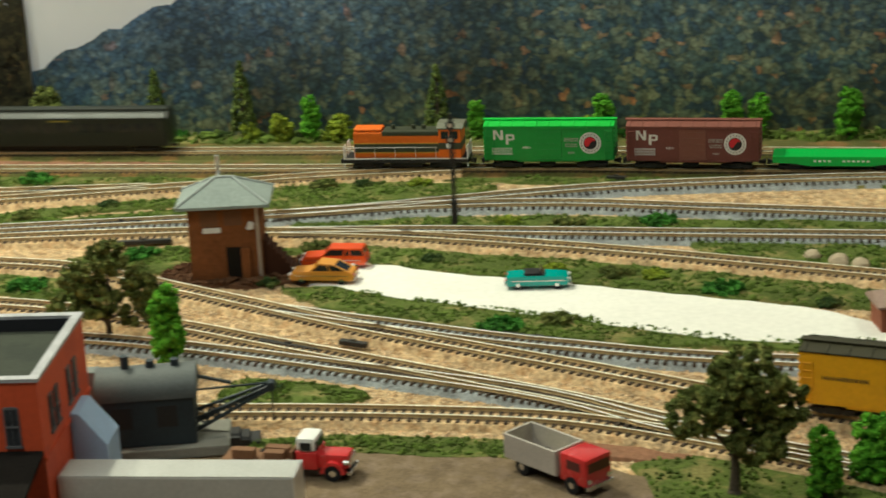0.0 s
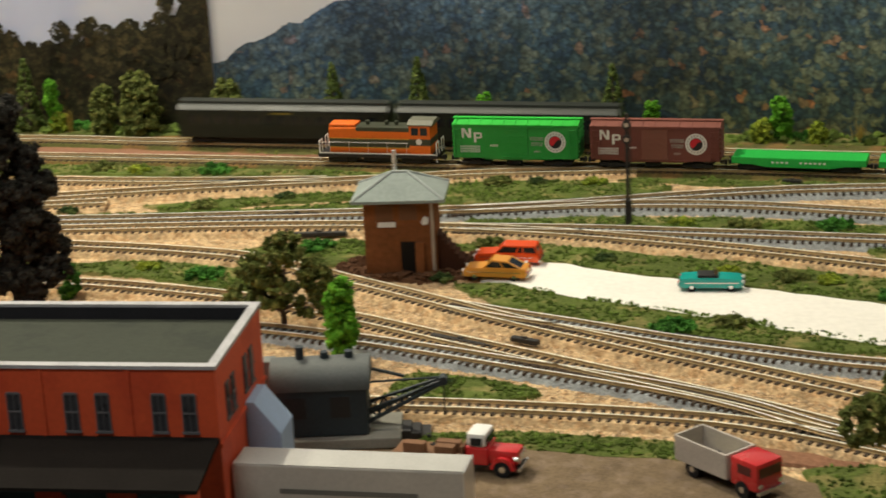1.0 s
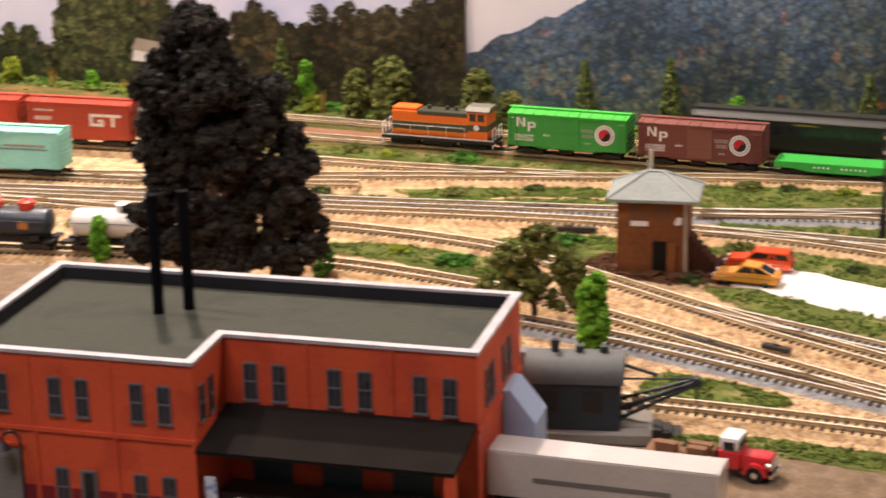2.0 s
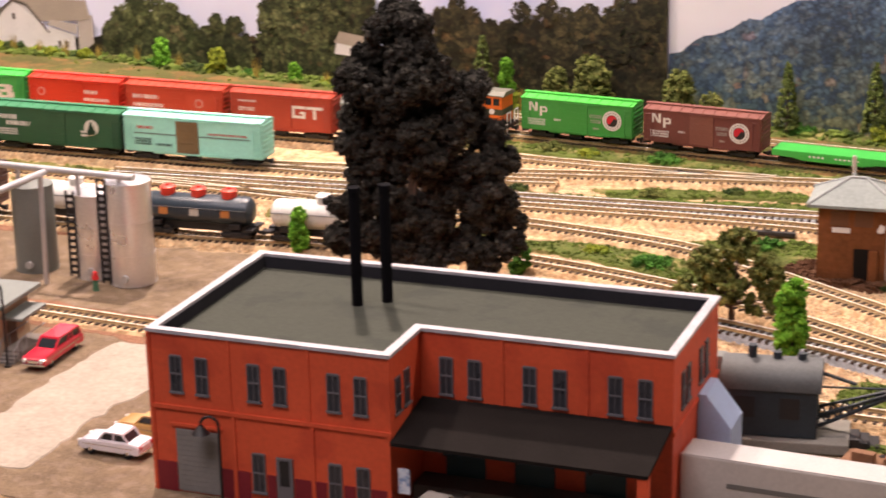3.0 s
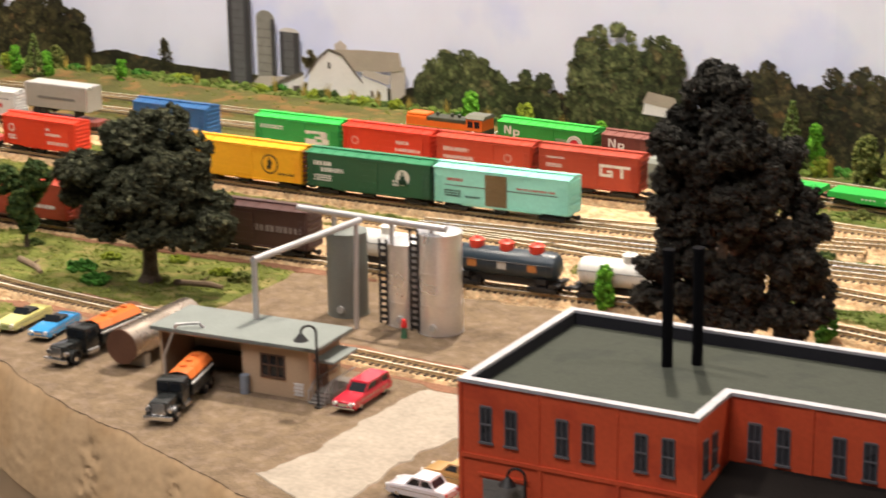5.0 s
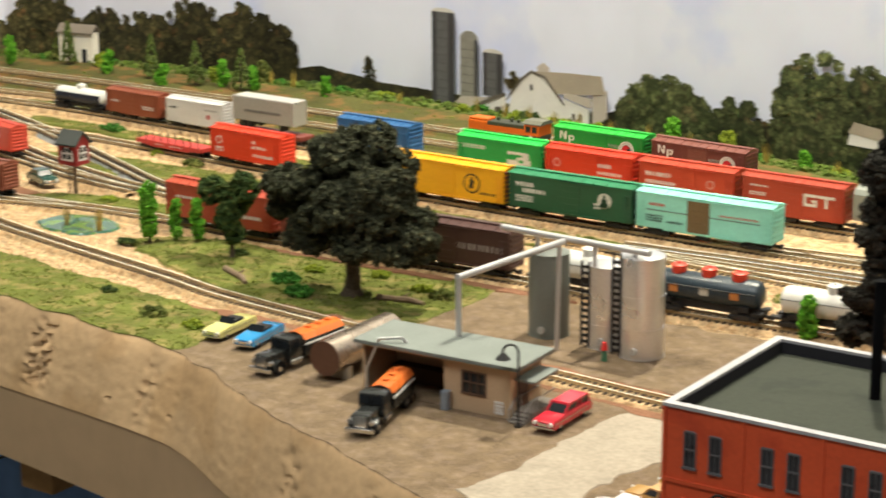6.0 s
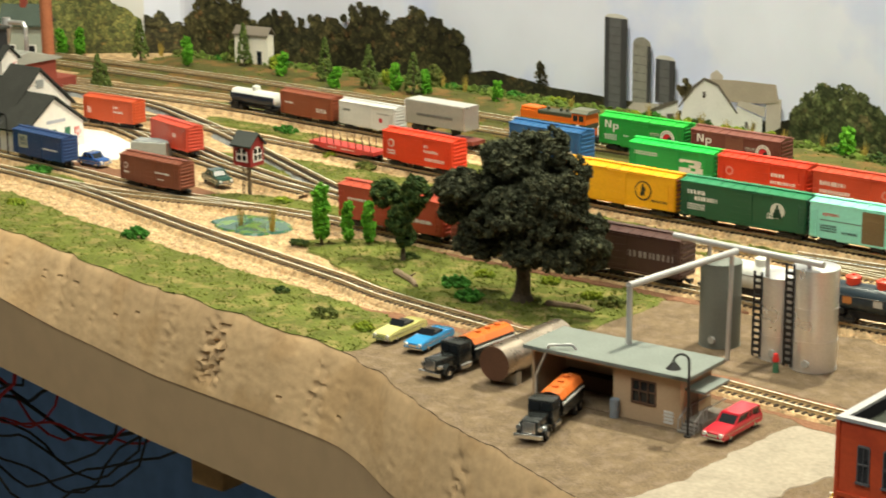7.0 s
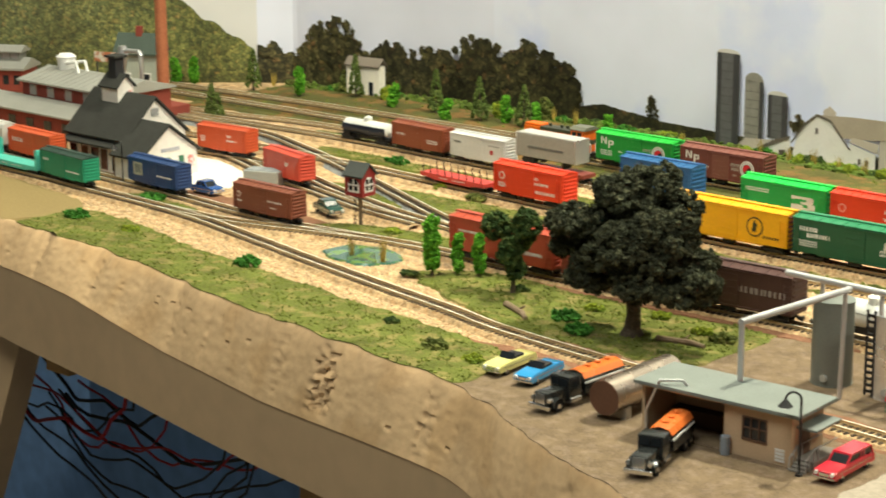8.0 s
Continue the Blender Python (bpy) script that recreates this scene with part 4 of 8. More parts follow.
def factory():
    f = thing("factory", 0, 0, 0, 0, "two-storey orange-red brick factory with white coping and flat grey roof", "building")
    out = [(-82, 502), (18, 502), (18, 534), (117.6, 534), (117.6, 603), (-82, 603)]
    inn = [(-79, 505), (15, 505), (15, 537), (114.6, 537), (114.6, 600), (-79, 600)]
    frame_m = mat("grey_window_frame", (0.13, 0.125, 0.135), 0.6)
    pane_m = mat("grey_pane", (0.035, 0.036, 0.042), 0.3, var=0.3, scale=150)
    k = len(out)
    for i in range(k):
        (x0, y0), (x1, y1), (u0, v0), (u1, v1) = out[i], out[(i + 1) % k], inn[i], inn[(i + 1) % k]
        part("wall", prism(BM(), [(x0, y0), (x1, y1), (u1, v1), (u0, v0)], "z", 0, 66), BRICKRED, f)
    o2 = [(-82.7, 501.3), (18.7, 501.3), (18.7, 533.3), (118.3, 533.3), (118.3, 603.7), (-82.7, 603.7)]
    for i in range(k):
        (x0, y0), (x1, y1), (u0, v0), (u1, v1) = o2[i], o2[(i + 1) % k], inn[i], inn[(i + 1) % k]
        part("coping", prism(BM(), [(x0, y0), (x1, y1), (u1, v1), (u0, v0)], "z", 66, 67.4), mat("white_coping", (0.40, 0.39, 0.41), 0.6, var=0.25, scale=80), f, "white worn coping")
    part("roof", prism(BM(), inn, "z", 59, 61.2), GREYROOF, f, "flat grey roof")
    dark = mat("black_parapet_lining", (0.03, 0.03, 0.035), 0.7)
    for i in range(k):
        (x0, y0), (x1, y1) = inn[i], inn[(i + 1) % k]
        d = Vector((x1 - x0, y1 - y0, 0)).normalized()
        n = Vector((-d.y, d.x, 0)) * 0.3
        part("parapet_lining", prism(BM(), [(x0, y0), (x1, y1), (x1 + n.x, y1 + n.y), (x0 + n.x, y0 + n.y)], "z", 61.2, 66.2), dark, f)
    # Belt courses and pilasters.
    for b in ((-82.6, 18.6, 501.2, 502, 35, 36.6), (-74, -52, 501.2, 502, 28.2, 29.4), (117.6, 118.3, 534, 603, 35, 36.6)):
        part("belt_course", box(BM(), *b), BRICKRED, f)
    for x, z1 in ((-81.8, 66), (-47, 35), (-14, 35), (17.2, 35)):
        part("pilaster", box(BM(), x - 0.8, x + 0.8, 501.3, 502, 0, z1), BRICKRED, f)
    for x in (51, 84.5):
        part("pilaster", box(BM(), x - 0.8, x + 0.8, 533.4, 534, 39, 65.8), BRICKRED, f)
    for x in (-48, -15):
        part("pilaster", box(BM(), x - 0.8, x + 0.8, 501.5, 502, 36.6, 65.8), BRICKRED, f)
    red = mat("dark_red_base_paint", (0.19, 0.012, 0.02), 0.6, var=0.15)
    for a, b in ((-82.4, -72.4), (-53.6, -40.8), (-33.4, -30), (-22, -8.8), (-1.4, 3), (9.8, 18.4)):
        part("painted_base", box(BM(), a, b, 501.55, 502, 0, 12.5), red, f, "dark red painted base band")
    for xs, w, z0, z1, y, s in (((-70.5, -59.5, -37.5, -26.5, -4.5, 6.5), 4.6, 42.5, 57, 502, -1), ((28.5, 40, 62, 74, 95.5, 107), 4.8, 41.5, 56, 534, -1), ((-37, -5, 6.5), 4.8, 5, 20.5, 502, -1), ((60, 90), 4.6, 42, 56, 603, 1), ((-60, -20), 4.6, 42, 56, 603, 1)):
        for x in xs:
            bf, bg = BM(), BM()
            sash(bf, bg, x, w, z0, z1, y, s)
            win = part("window", bf, frame_m, f, "grey sash window")
            part("pane", bg, pane_m, win)
    for y0, zz, x, s in ((510, 42, 18, 1), (519, 42, 18, 1), (548, 42, 117.6, 1), (556, 42, 117.6, 1), (575, 42, 117.6, 1), (584, 42, 117.6, 1), (556, 8, 117.6, 1), (575, 8, 117.6, 1)):
        bm = BM()
        box(bm, x - 0.3, x + 0.5, y0 - 2.6, y0 + 2.6, zz, zz + 14)
        box(bm, x - 0.2, x + 0.9, y0 - 3.2, y0 + 3.2, zz - 0.8, zz)
        box(bm, x - 0.2, x + 0.9, y0 - 2.6, y0 + 2.6, zz + 6.7, zz + 7.3)
        win = part("window", bm, frame_m, f, "grey sash window")
        part("pane", box(BM(), x, x + 0.62, y0 - 2.2, y0 + 2.2, zz + 0.4, zz + 13.6), pane_m, win)
    rd = part("roller_door", box(BM(), -72, -54, 501.5, 501.9, 1, 27), mat("grey_roller_door", (0.20, 0.195, 0.185), 0.6), f, "closed grey roller door")
    for i in range(12):
        part("slat", box(BM(), -72, -54, 501.42, 501.6, 1.6 + i * 2.1, 3.55 + i * 2.1), mat("grey_roller_door", (0.20, 0.195, 0.185), 0.6), rd)
    door = part("door", box(BM(), -29.5, -22.5, 501.2, 501.9, 0, 20.5, 0.2), frame_m, f, "grey door with glazed top")
    part("pane", box(BM(), -28, -24, 501.0, 501.3, 9, 19.5), GLASS, door)
    # Dock canopy in the recess and the dark dock below it.
    bm = BM()
    prism(bm, [(533.6, 38), (533.6, 39.4), (500, 33.4), (500, 32)], "x", 18.4, 117.4)
    for x in (40, 68, 96):
        prism(bm, [(533.6, 38), (533.6, 34), (500, 31), (500, 32)], "x", x - 0.6, x + 0.6)
    part("canopy", bm, mat("tarred_canopy", (0.014, 0.012, 0.011), 0.97, var=0.2, bump=0.2), f, "black sloping dock canopy")
    bm = BM()
    box(bm, 113.2, 117.2, 500.4, 504.4, 0, 32.5, 0.3)
    part("canopy_post", bm, BRICKRED, f)
    part("loading_dock", box(BM(), 18.6, 117.4, 521, 533.8, 0, 8, 0.3), mat("dock_concrete", (0.2, 0.19, 0.18), 0.85, bump=0.3), f)
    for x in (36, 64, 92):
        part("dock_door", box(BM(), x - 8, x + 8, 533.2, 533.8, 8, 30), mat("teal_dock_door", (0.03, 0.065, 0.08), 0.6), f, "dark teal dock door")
    # Blue-white wooden chute on the side wall.
    part("side_hood", prism(BM(), [(117.8, 4), (117.8, 38), (121, 38), (131, 25), (131, 4)], "y", 571, 590), mat("pale_blue_paint", (0.40, 0.52, 0.74), 0.5, var=0.08), f, "pale blue sloped hood on the side wall")
    for x, y in ((-22, 567), (-12, 574.5)):
        bm = BM()
        cyl(bm, (x, y, 60.5), (x, y, 110), 2.3, n=18)
        cyl(bm, (x, y, 108), (x, y, 110.4), 2.6, n=18)
        part("smokestack", bm, mat("black_stack", (0.006, 0.006, 0.007), 0.8), f, "tall black smokestack", True)
    part("sign", box(BM(), 22, 26.5, 498.8, 499.4, 14, 24), mat("pale_poster", (0.6, 0.66, 0.75), 0.6, second=(0.2, 0.3, 0.5), share=0.4, scale=200), f, "pale blue poster sign")
    return f


factory()
for key in ("tarred_canopy", "black_parapet_lining", "black_stack"):
    _mats[key].node_tree.nodes["Principled BSDF"].inputs["Specular IOR Level"].default_value = 0.03


def trailer(x, y, a, L, colour, label, z=0.0):
    t = thing("trailer", x, y, z, a, label, "trailer")
    part("body", box(BM(), -L / 2, L / 2, -8, 8, 6, 24, 0.5), paint(colour, 0.5), t)
    part("roof", box(BM(), -L / 2 + 0.3, L / 2 - 0.3, -7.7, 7.7, 24, 24.5, 0.2), mat("pale_roof", (0.45, 0.44, 0.42), 0.6), t)
    for xx in (-L / 2 + 0.1, L / 2 - 0.1):
        bm = BM()
        box(bm, xx - 0.4, xx + 0.4, -8.2, 8.2, 6, 24.3)
        part("corner_trim", bm, SILVER, t)
    for s in (-1, 1):
        for xx in (-L / 2 + 9, -L / 2 + 16):
            part("wheel", cyl(BM(), (xx, s * 6 - 1.5, 3.2), (xx, s * 6 + 1.5, 3.2), 3.2, n=16), BLACK, t)
    part("landing_leg", box(BM(), L / 2 - 16, L / 2 - 14.5, -5, 5, 0.2, 6), STEEL, t)
    part("lettering", box(BM(), -L * 0.3, L * 0.3, -8.2, -8.0, 13, 15), paint("6a6a66"), t)
    return t


# ---- the signal tower ----
def tower():
    t = thing("signal_tower", 131, 846, 0, 4, "two-storey brown wooden signal tower with grey pyramid roof", "tower")
    BR = mat("brown_boards", (0.20, 0.075, 0.026), 0.75, var=0.25, scale=60, fine=400, bump=0.3)
    bm = BM()
    box(bm, -18, 18, -12, 12, 0, 40, 0.3)
    wl = part("wall", bm, BR, t)
    for i in range(19):
        part("board", box(BM(), -18.12, 18.12, -12.12, 12.12, 1 + i * 2.05, 2.75 + i * 2.05), BR, wl)
    bm = BM()
    v = [bm.verts.new(p) for p in ((-23.5, -17.5, 39.5), (23.5, -17.5, 39.5), (23.5, 17.5, 39.5), (-23.5, 17.5, 39.5), (-23.5, -17.5, 41), (23.5, -17.5, 41), (23.5, 17.5, 41), (-23.5, 17.5, 41), (-4, 0, 51.5), (4, 0, 51.5))]
    for f in ((3, 2, 1, 0), (0, 1, 5, 4), (1, 2, 6, 5), (2, 3, 7, 6), (3, 0, 4, 7), (4, 5, 9, 8), (5, 6, 9), (6, 7, 8, 9), (7, 4, 8)):
        bm.faces.new([v[i] for i in f])
    roof = part("roof", bm, mat("slate_roof", (0.25, 0.285, 0.27), 0.8, var=0.15, scale=60, fine=500, bump=0.4), t, "grey hipped roof")
    bm = BM()
    for a, b in (((-23.5, -17.5, 41), (-4, 0, 51.5)), ((23.5, -17.5, 41), (4, 0, 51.5)), ((23.5, 17.5, 41), (4, 0, 51.5)), ((-23.5, 17.5, 41), (-4, 0, 51.5)), ((-4, 0, 51.5), (4, 0, 51.5))):
        cyl(bm, a, b, 0.8, n=6)
    part("ridge_cap", bm, mat("ridge_grey", (0.33, 0.36, 0.35), 0.7), roof)
    part("flue", cyl(BM(), (-3, 6, 50), (-3, 6, 61), 1.1, n=10), SILVER, roof)
    part("doorway", box(BM(), 0, 7.5, -12.6, -11.8, 1, 18), mat("dark_doorway", (0.012, 0.01, 0.008), 0.8), t)
    part("door", box(BM(), 7.5, 12, -14.8, -12.2, 1, 18, 0.3), BR, t, "open brown door")
    part("name_board", box(BM(), -11, -2, -12.9, -12.3, 26, 28.6), MARK, t, "white name board")
    bm = BM()
    prism(bm, [(11, 28), (12.5, 31.5), (15, 30.5), (14.5, 27.6), (12, 27)], "y", -13.6, -12.4)
    part("white_notice", bm, MARK, t)
    part("downpipe", cyl(BM(), (16.6, -13.0, 1), (16.6, -13.0, 39), 0.8, n=8), mat("pale_pipe", (0.42, 0.36, 0.3), 0.5), t)
    for s in (-1, 1):
        for x0 in (-12, 0):
            part("window", box(BM(), x0, x0 + 9, s * 12.45 - 0.1, s * 12.45 + 0.1, 29.5, 37), mat("brown_glass", (0.13, 0.052, 0.02), 0.6), t)
    for i in range(8):
        part("step", box(BM(), 18 + i * 2.2, 20.2 + i * 2.2, -9, 3, 0, 20 - i * 2.5, 0.3), mat("dark_brown_stair", (0.055, 0.022, 0.012), 0.8), t, "dark brown step")
    return t


tower()


# ---- printed backdrop: sheets of photo paper on the wall, with the printed shapes in thin layers ----
def print_mat(name, dark, mid, light, spot, scale, haze=None, spot_share=0.04, rise=0.0, loose=0.0, side=None):
    """Printed foliage: clumps in several greens, shaded between, with scattered autumn crowns."""
    m = bpy.data.materials.new(name)
    m.use_nodes = True
    n, l = m.node_tree.nodes, m.node_tree.links
    b = n["Principled BSDF"]
    b.inputs["Roughness"].default_value = 0.55
    tc = n.new("ShaderNodeTexCoord")
    warp = n.new("ShaderNodeTexNoise")
    warp.inputs["Scale"].default_value, warp.inputs["Detail"].default_value = scale * 0.6, 5
    l.new(tc.outputs["Object"], warp.inputs["Vector"])
    add = n.new("ShaderNodeVectorMath")
    add.operation = "MULTIPLY_ADD"
    add.inputs[1].default_value = (0.012, 0.012, 0.012)
    l.new(warp.outputs["Color"], add.inputs[0])
    l.new(tc.outputs["Object"], add.inputs[2])
    vo = n.new("ShaderNodeTexVoronoi")
    vo.inputs["Scale"].default_value = scale
    l.new(add.outputs[0], vo.inputs["Vector"])
    ramp = n.new("ShaderNodeValToRGB")
    ramp.color_ramp.interpolation = "LINEAR"
    els = ramp.color_ramp.elements
    els[0].position, els[0].color = 0.0, (*dark, 1)
    els[1].position, els[1].color = 1.0, (*spot, 1)
    for p, c in ((0.45, mid), (0.9 - spot_share, light), (0.97 - spot_share, light)):
        e = els.new(p)
        e.color = (*c, 1)
    sep = n.new("ShaderNodeSeparateColor")
    l.new(vo.outputs["Color"], sep.inputs[0])
    l.new(sep.outputs[0], ramp.inputs[0])
    gap = n.new("ShaderNodeMapRange")
    gap.inputs[1].default_value, gap.inputs[2].default_value, gap.inputs[3].default_value, gap.inputs[4].default_value = 0.12, 0.75, 1.25, 0.55
    l.new(vo.outputs["Distance"], gap.inputs[0])
    fine = n.new("ShaderNodeTexNoise")
    fine.inputs["Scale"].default_value, fine.inputs["Detail"].default_value = scale * 2.2, 6
    l.new(tc.outputs["Object"], fine.inputs["Vector"])
    mr = n.new("ShaderNodeMapRange")
    mr.inputs[1].default_value, mr.inputs[2].default_value, mr.inputs[3].default_value, mr.inputs[4].default_value = 0.3, 0.7, 0.45, 1.55
    l.new(fine.outputs["Fac"], mr.inputs[0])
    big = n.new("ShaderNodeTexNoise")
    big.inputs["Scale"].default_value, big.inputs["Detail"].default_value = 14, 3
    l.new(tc.outputs["Object"], big.inputs["Vector"])
    mb = n.new("ShaderNodeMapRange")
    mb.inputs[1].default_value, mb.inputs[2].default_value, mb.inputs[3].default_value, mb.inputs[4].default_value = 0.32, 0.68, 0.5, 1.6
    l.new(big.outputs["Fac"], mb.inputs[0])
    mu = n.new("ShaderNodeMath")
    mu.operation = "MULTIPLY"
    l.new(mr.outputs[0], mu.inputs[0])
    l.new(mb.outputs[0], mu.inputs[1])
    crown = n.new("ShaderNodeMath")
    crown.operation = "MULTIPLY"
    l.new(mu.outputs[0], crown.inputs[0])
    l.new(gap.outputs[0], crown.inputs[1])
    tint = ramp.outputs[0]
    if haze:
        mx = n.new("ShaderNodeMix")
        mx.data_type = "RGBA"
        mx.inputs[7].default_value = (*haze, 1)
        sx = n.new("ShaderNodeSeparateXYZ")
        l.new(tc.outputs["Object"], sx.inputs[0])
        hz = n.new("ShaderNodeMapRange")
        hz.inputs[1].default_value, hz.inputs[2].default_value, hz.inputs[3].default_value, hz.inputs[4].default_value = 0.0, 0.13, 0.08, rise
        l.new(sx.outputs["Z"], hz.inputs[0])
        hazy = hz.outputs[0]
        if side:
            hx, hm = n.new("ShaderNodeMapRange"), n.new("ShaderNodeMath")
            hx.inputs[1].default_value, hx.inputs[2].default_value, hx.inputs[3].default_value, hx.inputs[4].default_value = side
            l.new(sx.outputs["X"], hx.inputs[0])
            hm.operation = "MULTIPLY"
            l.new(hazy, hm.inputs[0])
            l.new(hx.outputs[0], hm.inputs[1])
            hm.use_clamp = True
            hazy = hm.outputs[0]
        l.new(hazy, mx.inputs[0])
        l.new(tint, mx.inputs[6])
        tint = mx.outputs[2]
    hs = n.new("ShaderNodeHueSaturation")
    l.new(tint, hs.inputs["Color"])
    l.new(crown.outputs[0], hs.inputs["Value"])
    out = hs.outputs[0]
    if loose:
        gi, r2, h2 = n.new("ShaderNodeNewGeometry"), n.new("ShaderNodeMapRange"), n.new("ShaderNodeHueSaturation")
        r2.inputs[3].default_value, r2.inputs[4].default_value = 1 - loose, 1 + loose
        l.new(gi.outputs["Random Per Island"], r2.inputs[0])
        l.new(r2.outputs[0], h2.inputs["Value"])
        l.new(out, h2.inputs["Color"])
        out = h2.outputs[0]
    l.new(out, b.inputs["Base Color"])
    return m


def layer(name, x0, x1, tops, z0, off, material, parent, rough=3.0, fine=1.5, step=1.2):
    """A printed shape on the backdrop between x0 and x1, with its top through the points tops (x, z)."""
    bm = BM()
    tops = sorted(tops)
    low, high, x = [], [], x0
    while x <= x1:
        t = tops[0][1] if x <= tops[0][0] else tops[-1][1]
        for (a, za), (b, zb) in zip(tops, tops[1:]):
            if a <= x <= b:
                f = (x - a) / (b - a)
                f = f * f * (3 - 2 * f)
                t = za + (zb - za) * f
        dome = ((x + 7 * noise.noise(Vector((x / 30, off, 9)))) / 17.0 + off) % 1.0
        t += rough * (1.5 * math.sqrt(max(0, 1 - (2 * dome - 1) ** 2)) - 0.9) * (0.7 + noise.noise(Vector((x / 23, off, 1))))
        t += 0.5 * rough * noise.noise(Vector((x / 7, off, 2))) + fine * noise.noise(Vector((x / 2.2, off, 5)))
        y = back_y(x) - off
        low.append(bm.verts.new((x, y, z0)))
        high.append(bm.verts.new((x, y, max(t, z0 + 0.5))))
        x += step
    for i in range(len(low) - 1):
        bm.faces.new((low[i], low[i + 1], high[i + 1], high[i]))
    return part(name, bm, material, parent)


def printed_blobs(name, blobs, material, parent, lo=-1e9, hi=1e9):
    """Printed leaf masses: small ragged flat shapes (x, z, radius, layer) overlapping on the backdrop."""
    rng = np.random.RandomState(len(blobs))
    V, Fs = [], []
    for x, z, r, off in blobs:
        n0, k = len(V), 7
        turn = rng.rand() * 6.28
        for i in range(k):
            a, q = turn + 6.283 * i / k, r * (0.62 + 0.7 * rng.rand())
            X = min(hi, max(lo, x + math.cos(a) * q))
            V.append((X * MM, (back_y(X) - off) * MM, max(-7.0, z + math.sin(a) * q * 0.85) * MM))
        Fs.append(tuple(range(n0, n0 + k))[::-1])
    me = bpy.data.meshes.new(name)
    me.from_pydata(V, [], Fs)
    me.materials.append(material)
    ob = new(name, me)
    ob.parent = parent
    return tagged(ob, "", kind="")


def grove(x0, x1, tops, off, material, parent, seed, wide=(24, 38), low=0.72, leaf=(0.8, 1.9), lo=-1e9, hi=1e9):
    """A row of printed trees whose tops follow the points tops (x, z), each with its own lobes and gaps."""
    rng = random.Random(seed)
    tops = sorted(tops)

    def top(x):
        for (a, za), (b, zb) in zip(tops, tops[1:]):
            if a <= x <= b:
                return za + (zb - za) * (x - a) / (b - a)
        return tops[0][1] if x < tops[0][0] else tops[-1][1]
    x = x0
    while x < x1:
        w = rng.uniform(*wide)
        cx = min(x + w * 0.5, x1 - w * 0.3)
        h = top(cx) * rng.uniform(low, 1.06)
        blobs, base = [], -5.0
        lobes = []
        for k in range(rng.randint(12, 16)):
            f = rng.uniform(0.12, 0.9)
            half = w * 0.5 * math.sin(math.pi * min(1, 0.3 + 0.62 * f)) ** 0.6
            lobes.append((cx + rng.uniform(-0.75, 0.75) * half, base + (h - base) * f, rng.uniform(0.16, 0.26) * w))
        lobes.append((cx + rng.uniform(-2, 2), h - w * 0.17, w * 0.18))
        lobes.append((cx, base + (h - base) * 0.2, w * 0.34))
        for lx, lz, lr in lobes:
            lay = off + rng.uniform(0, 1.6)
            for i in range(int(24 + lr * lr * 1.7)):
                a, d = rng.uniform(0, 6.283), lr * rng.random() ** 0.5 * 1.12
                blobs.append((lx + math.cos(a) * d, lz + math.sin(a) * d, rng.uniform(*leaf), lay + rng.uniform(0, 0.5)))
        printed_blobs("printed_tree", blobs, material, parent, lo, hi)
        x += w * rng.uniform(0.38, 0.62)


def flat(name, pts, off, material, parent):
    """A small printed polygon given as (x, z)."""
    bm = BM()
    bm.faces.new([bm.verts.new((x, back_y(x) - off, z)) for x, z in pts])
    return part(name, bm, material, parent)


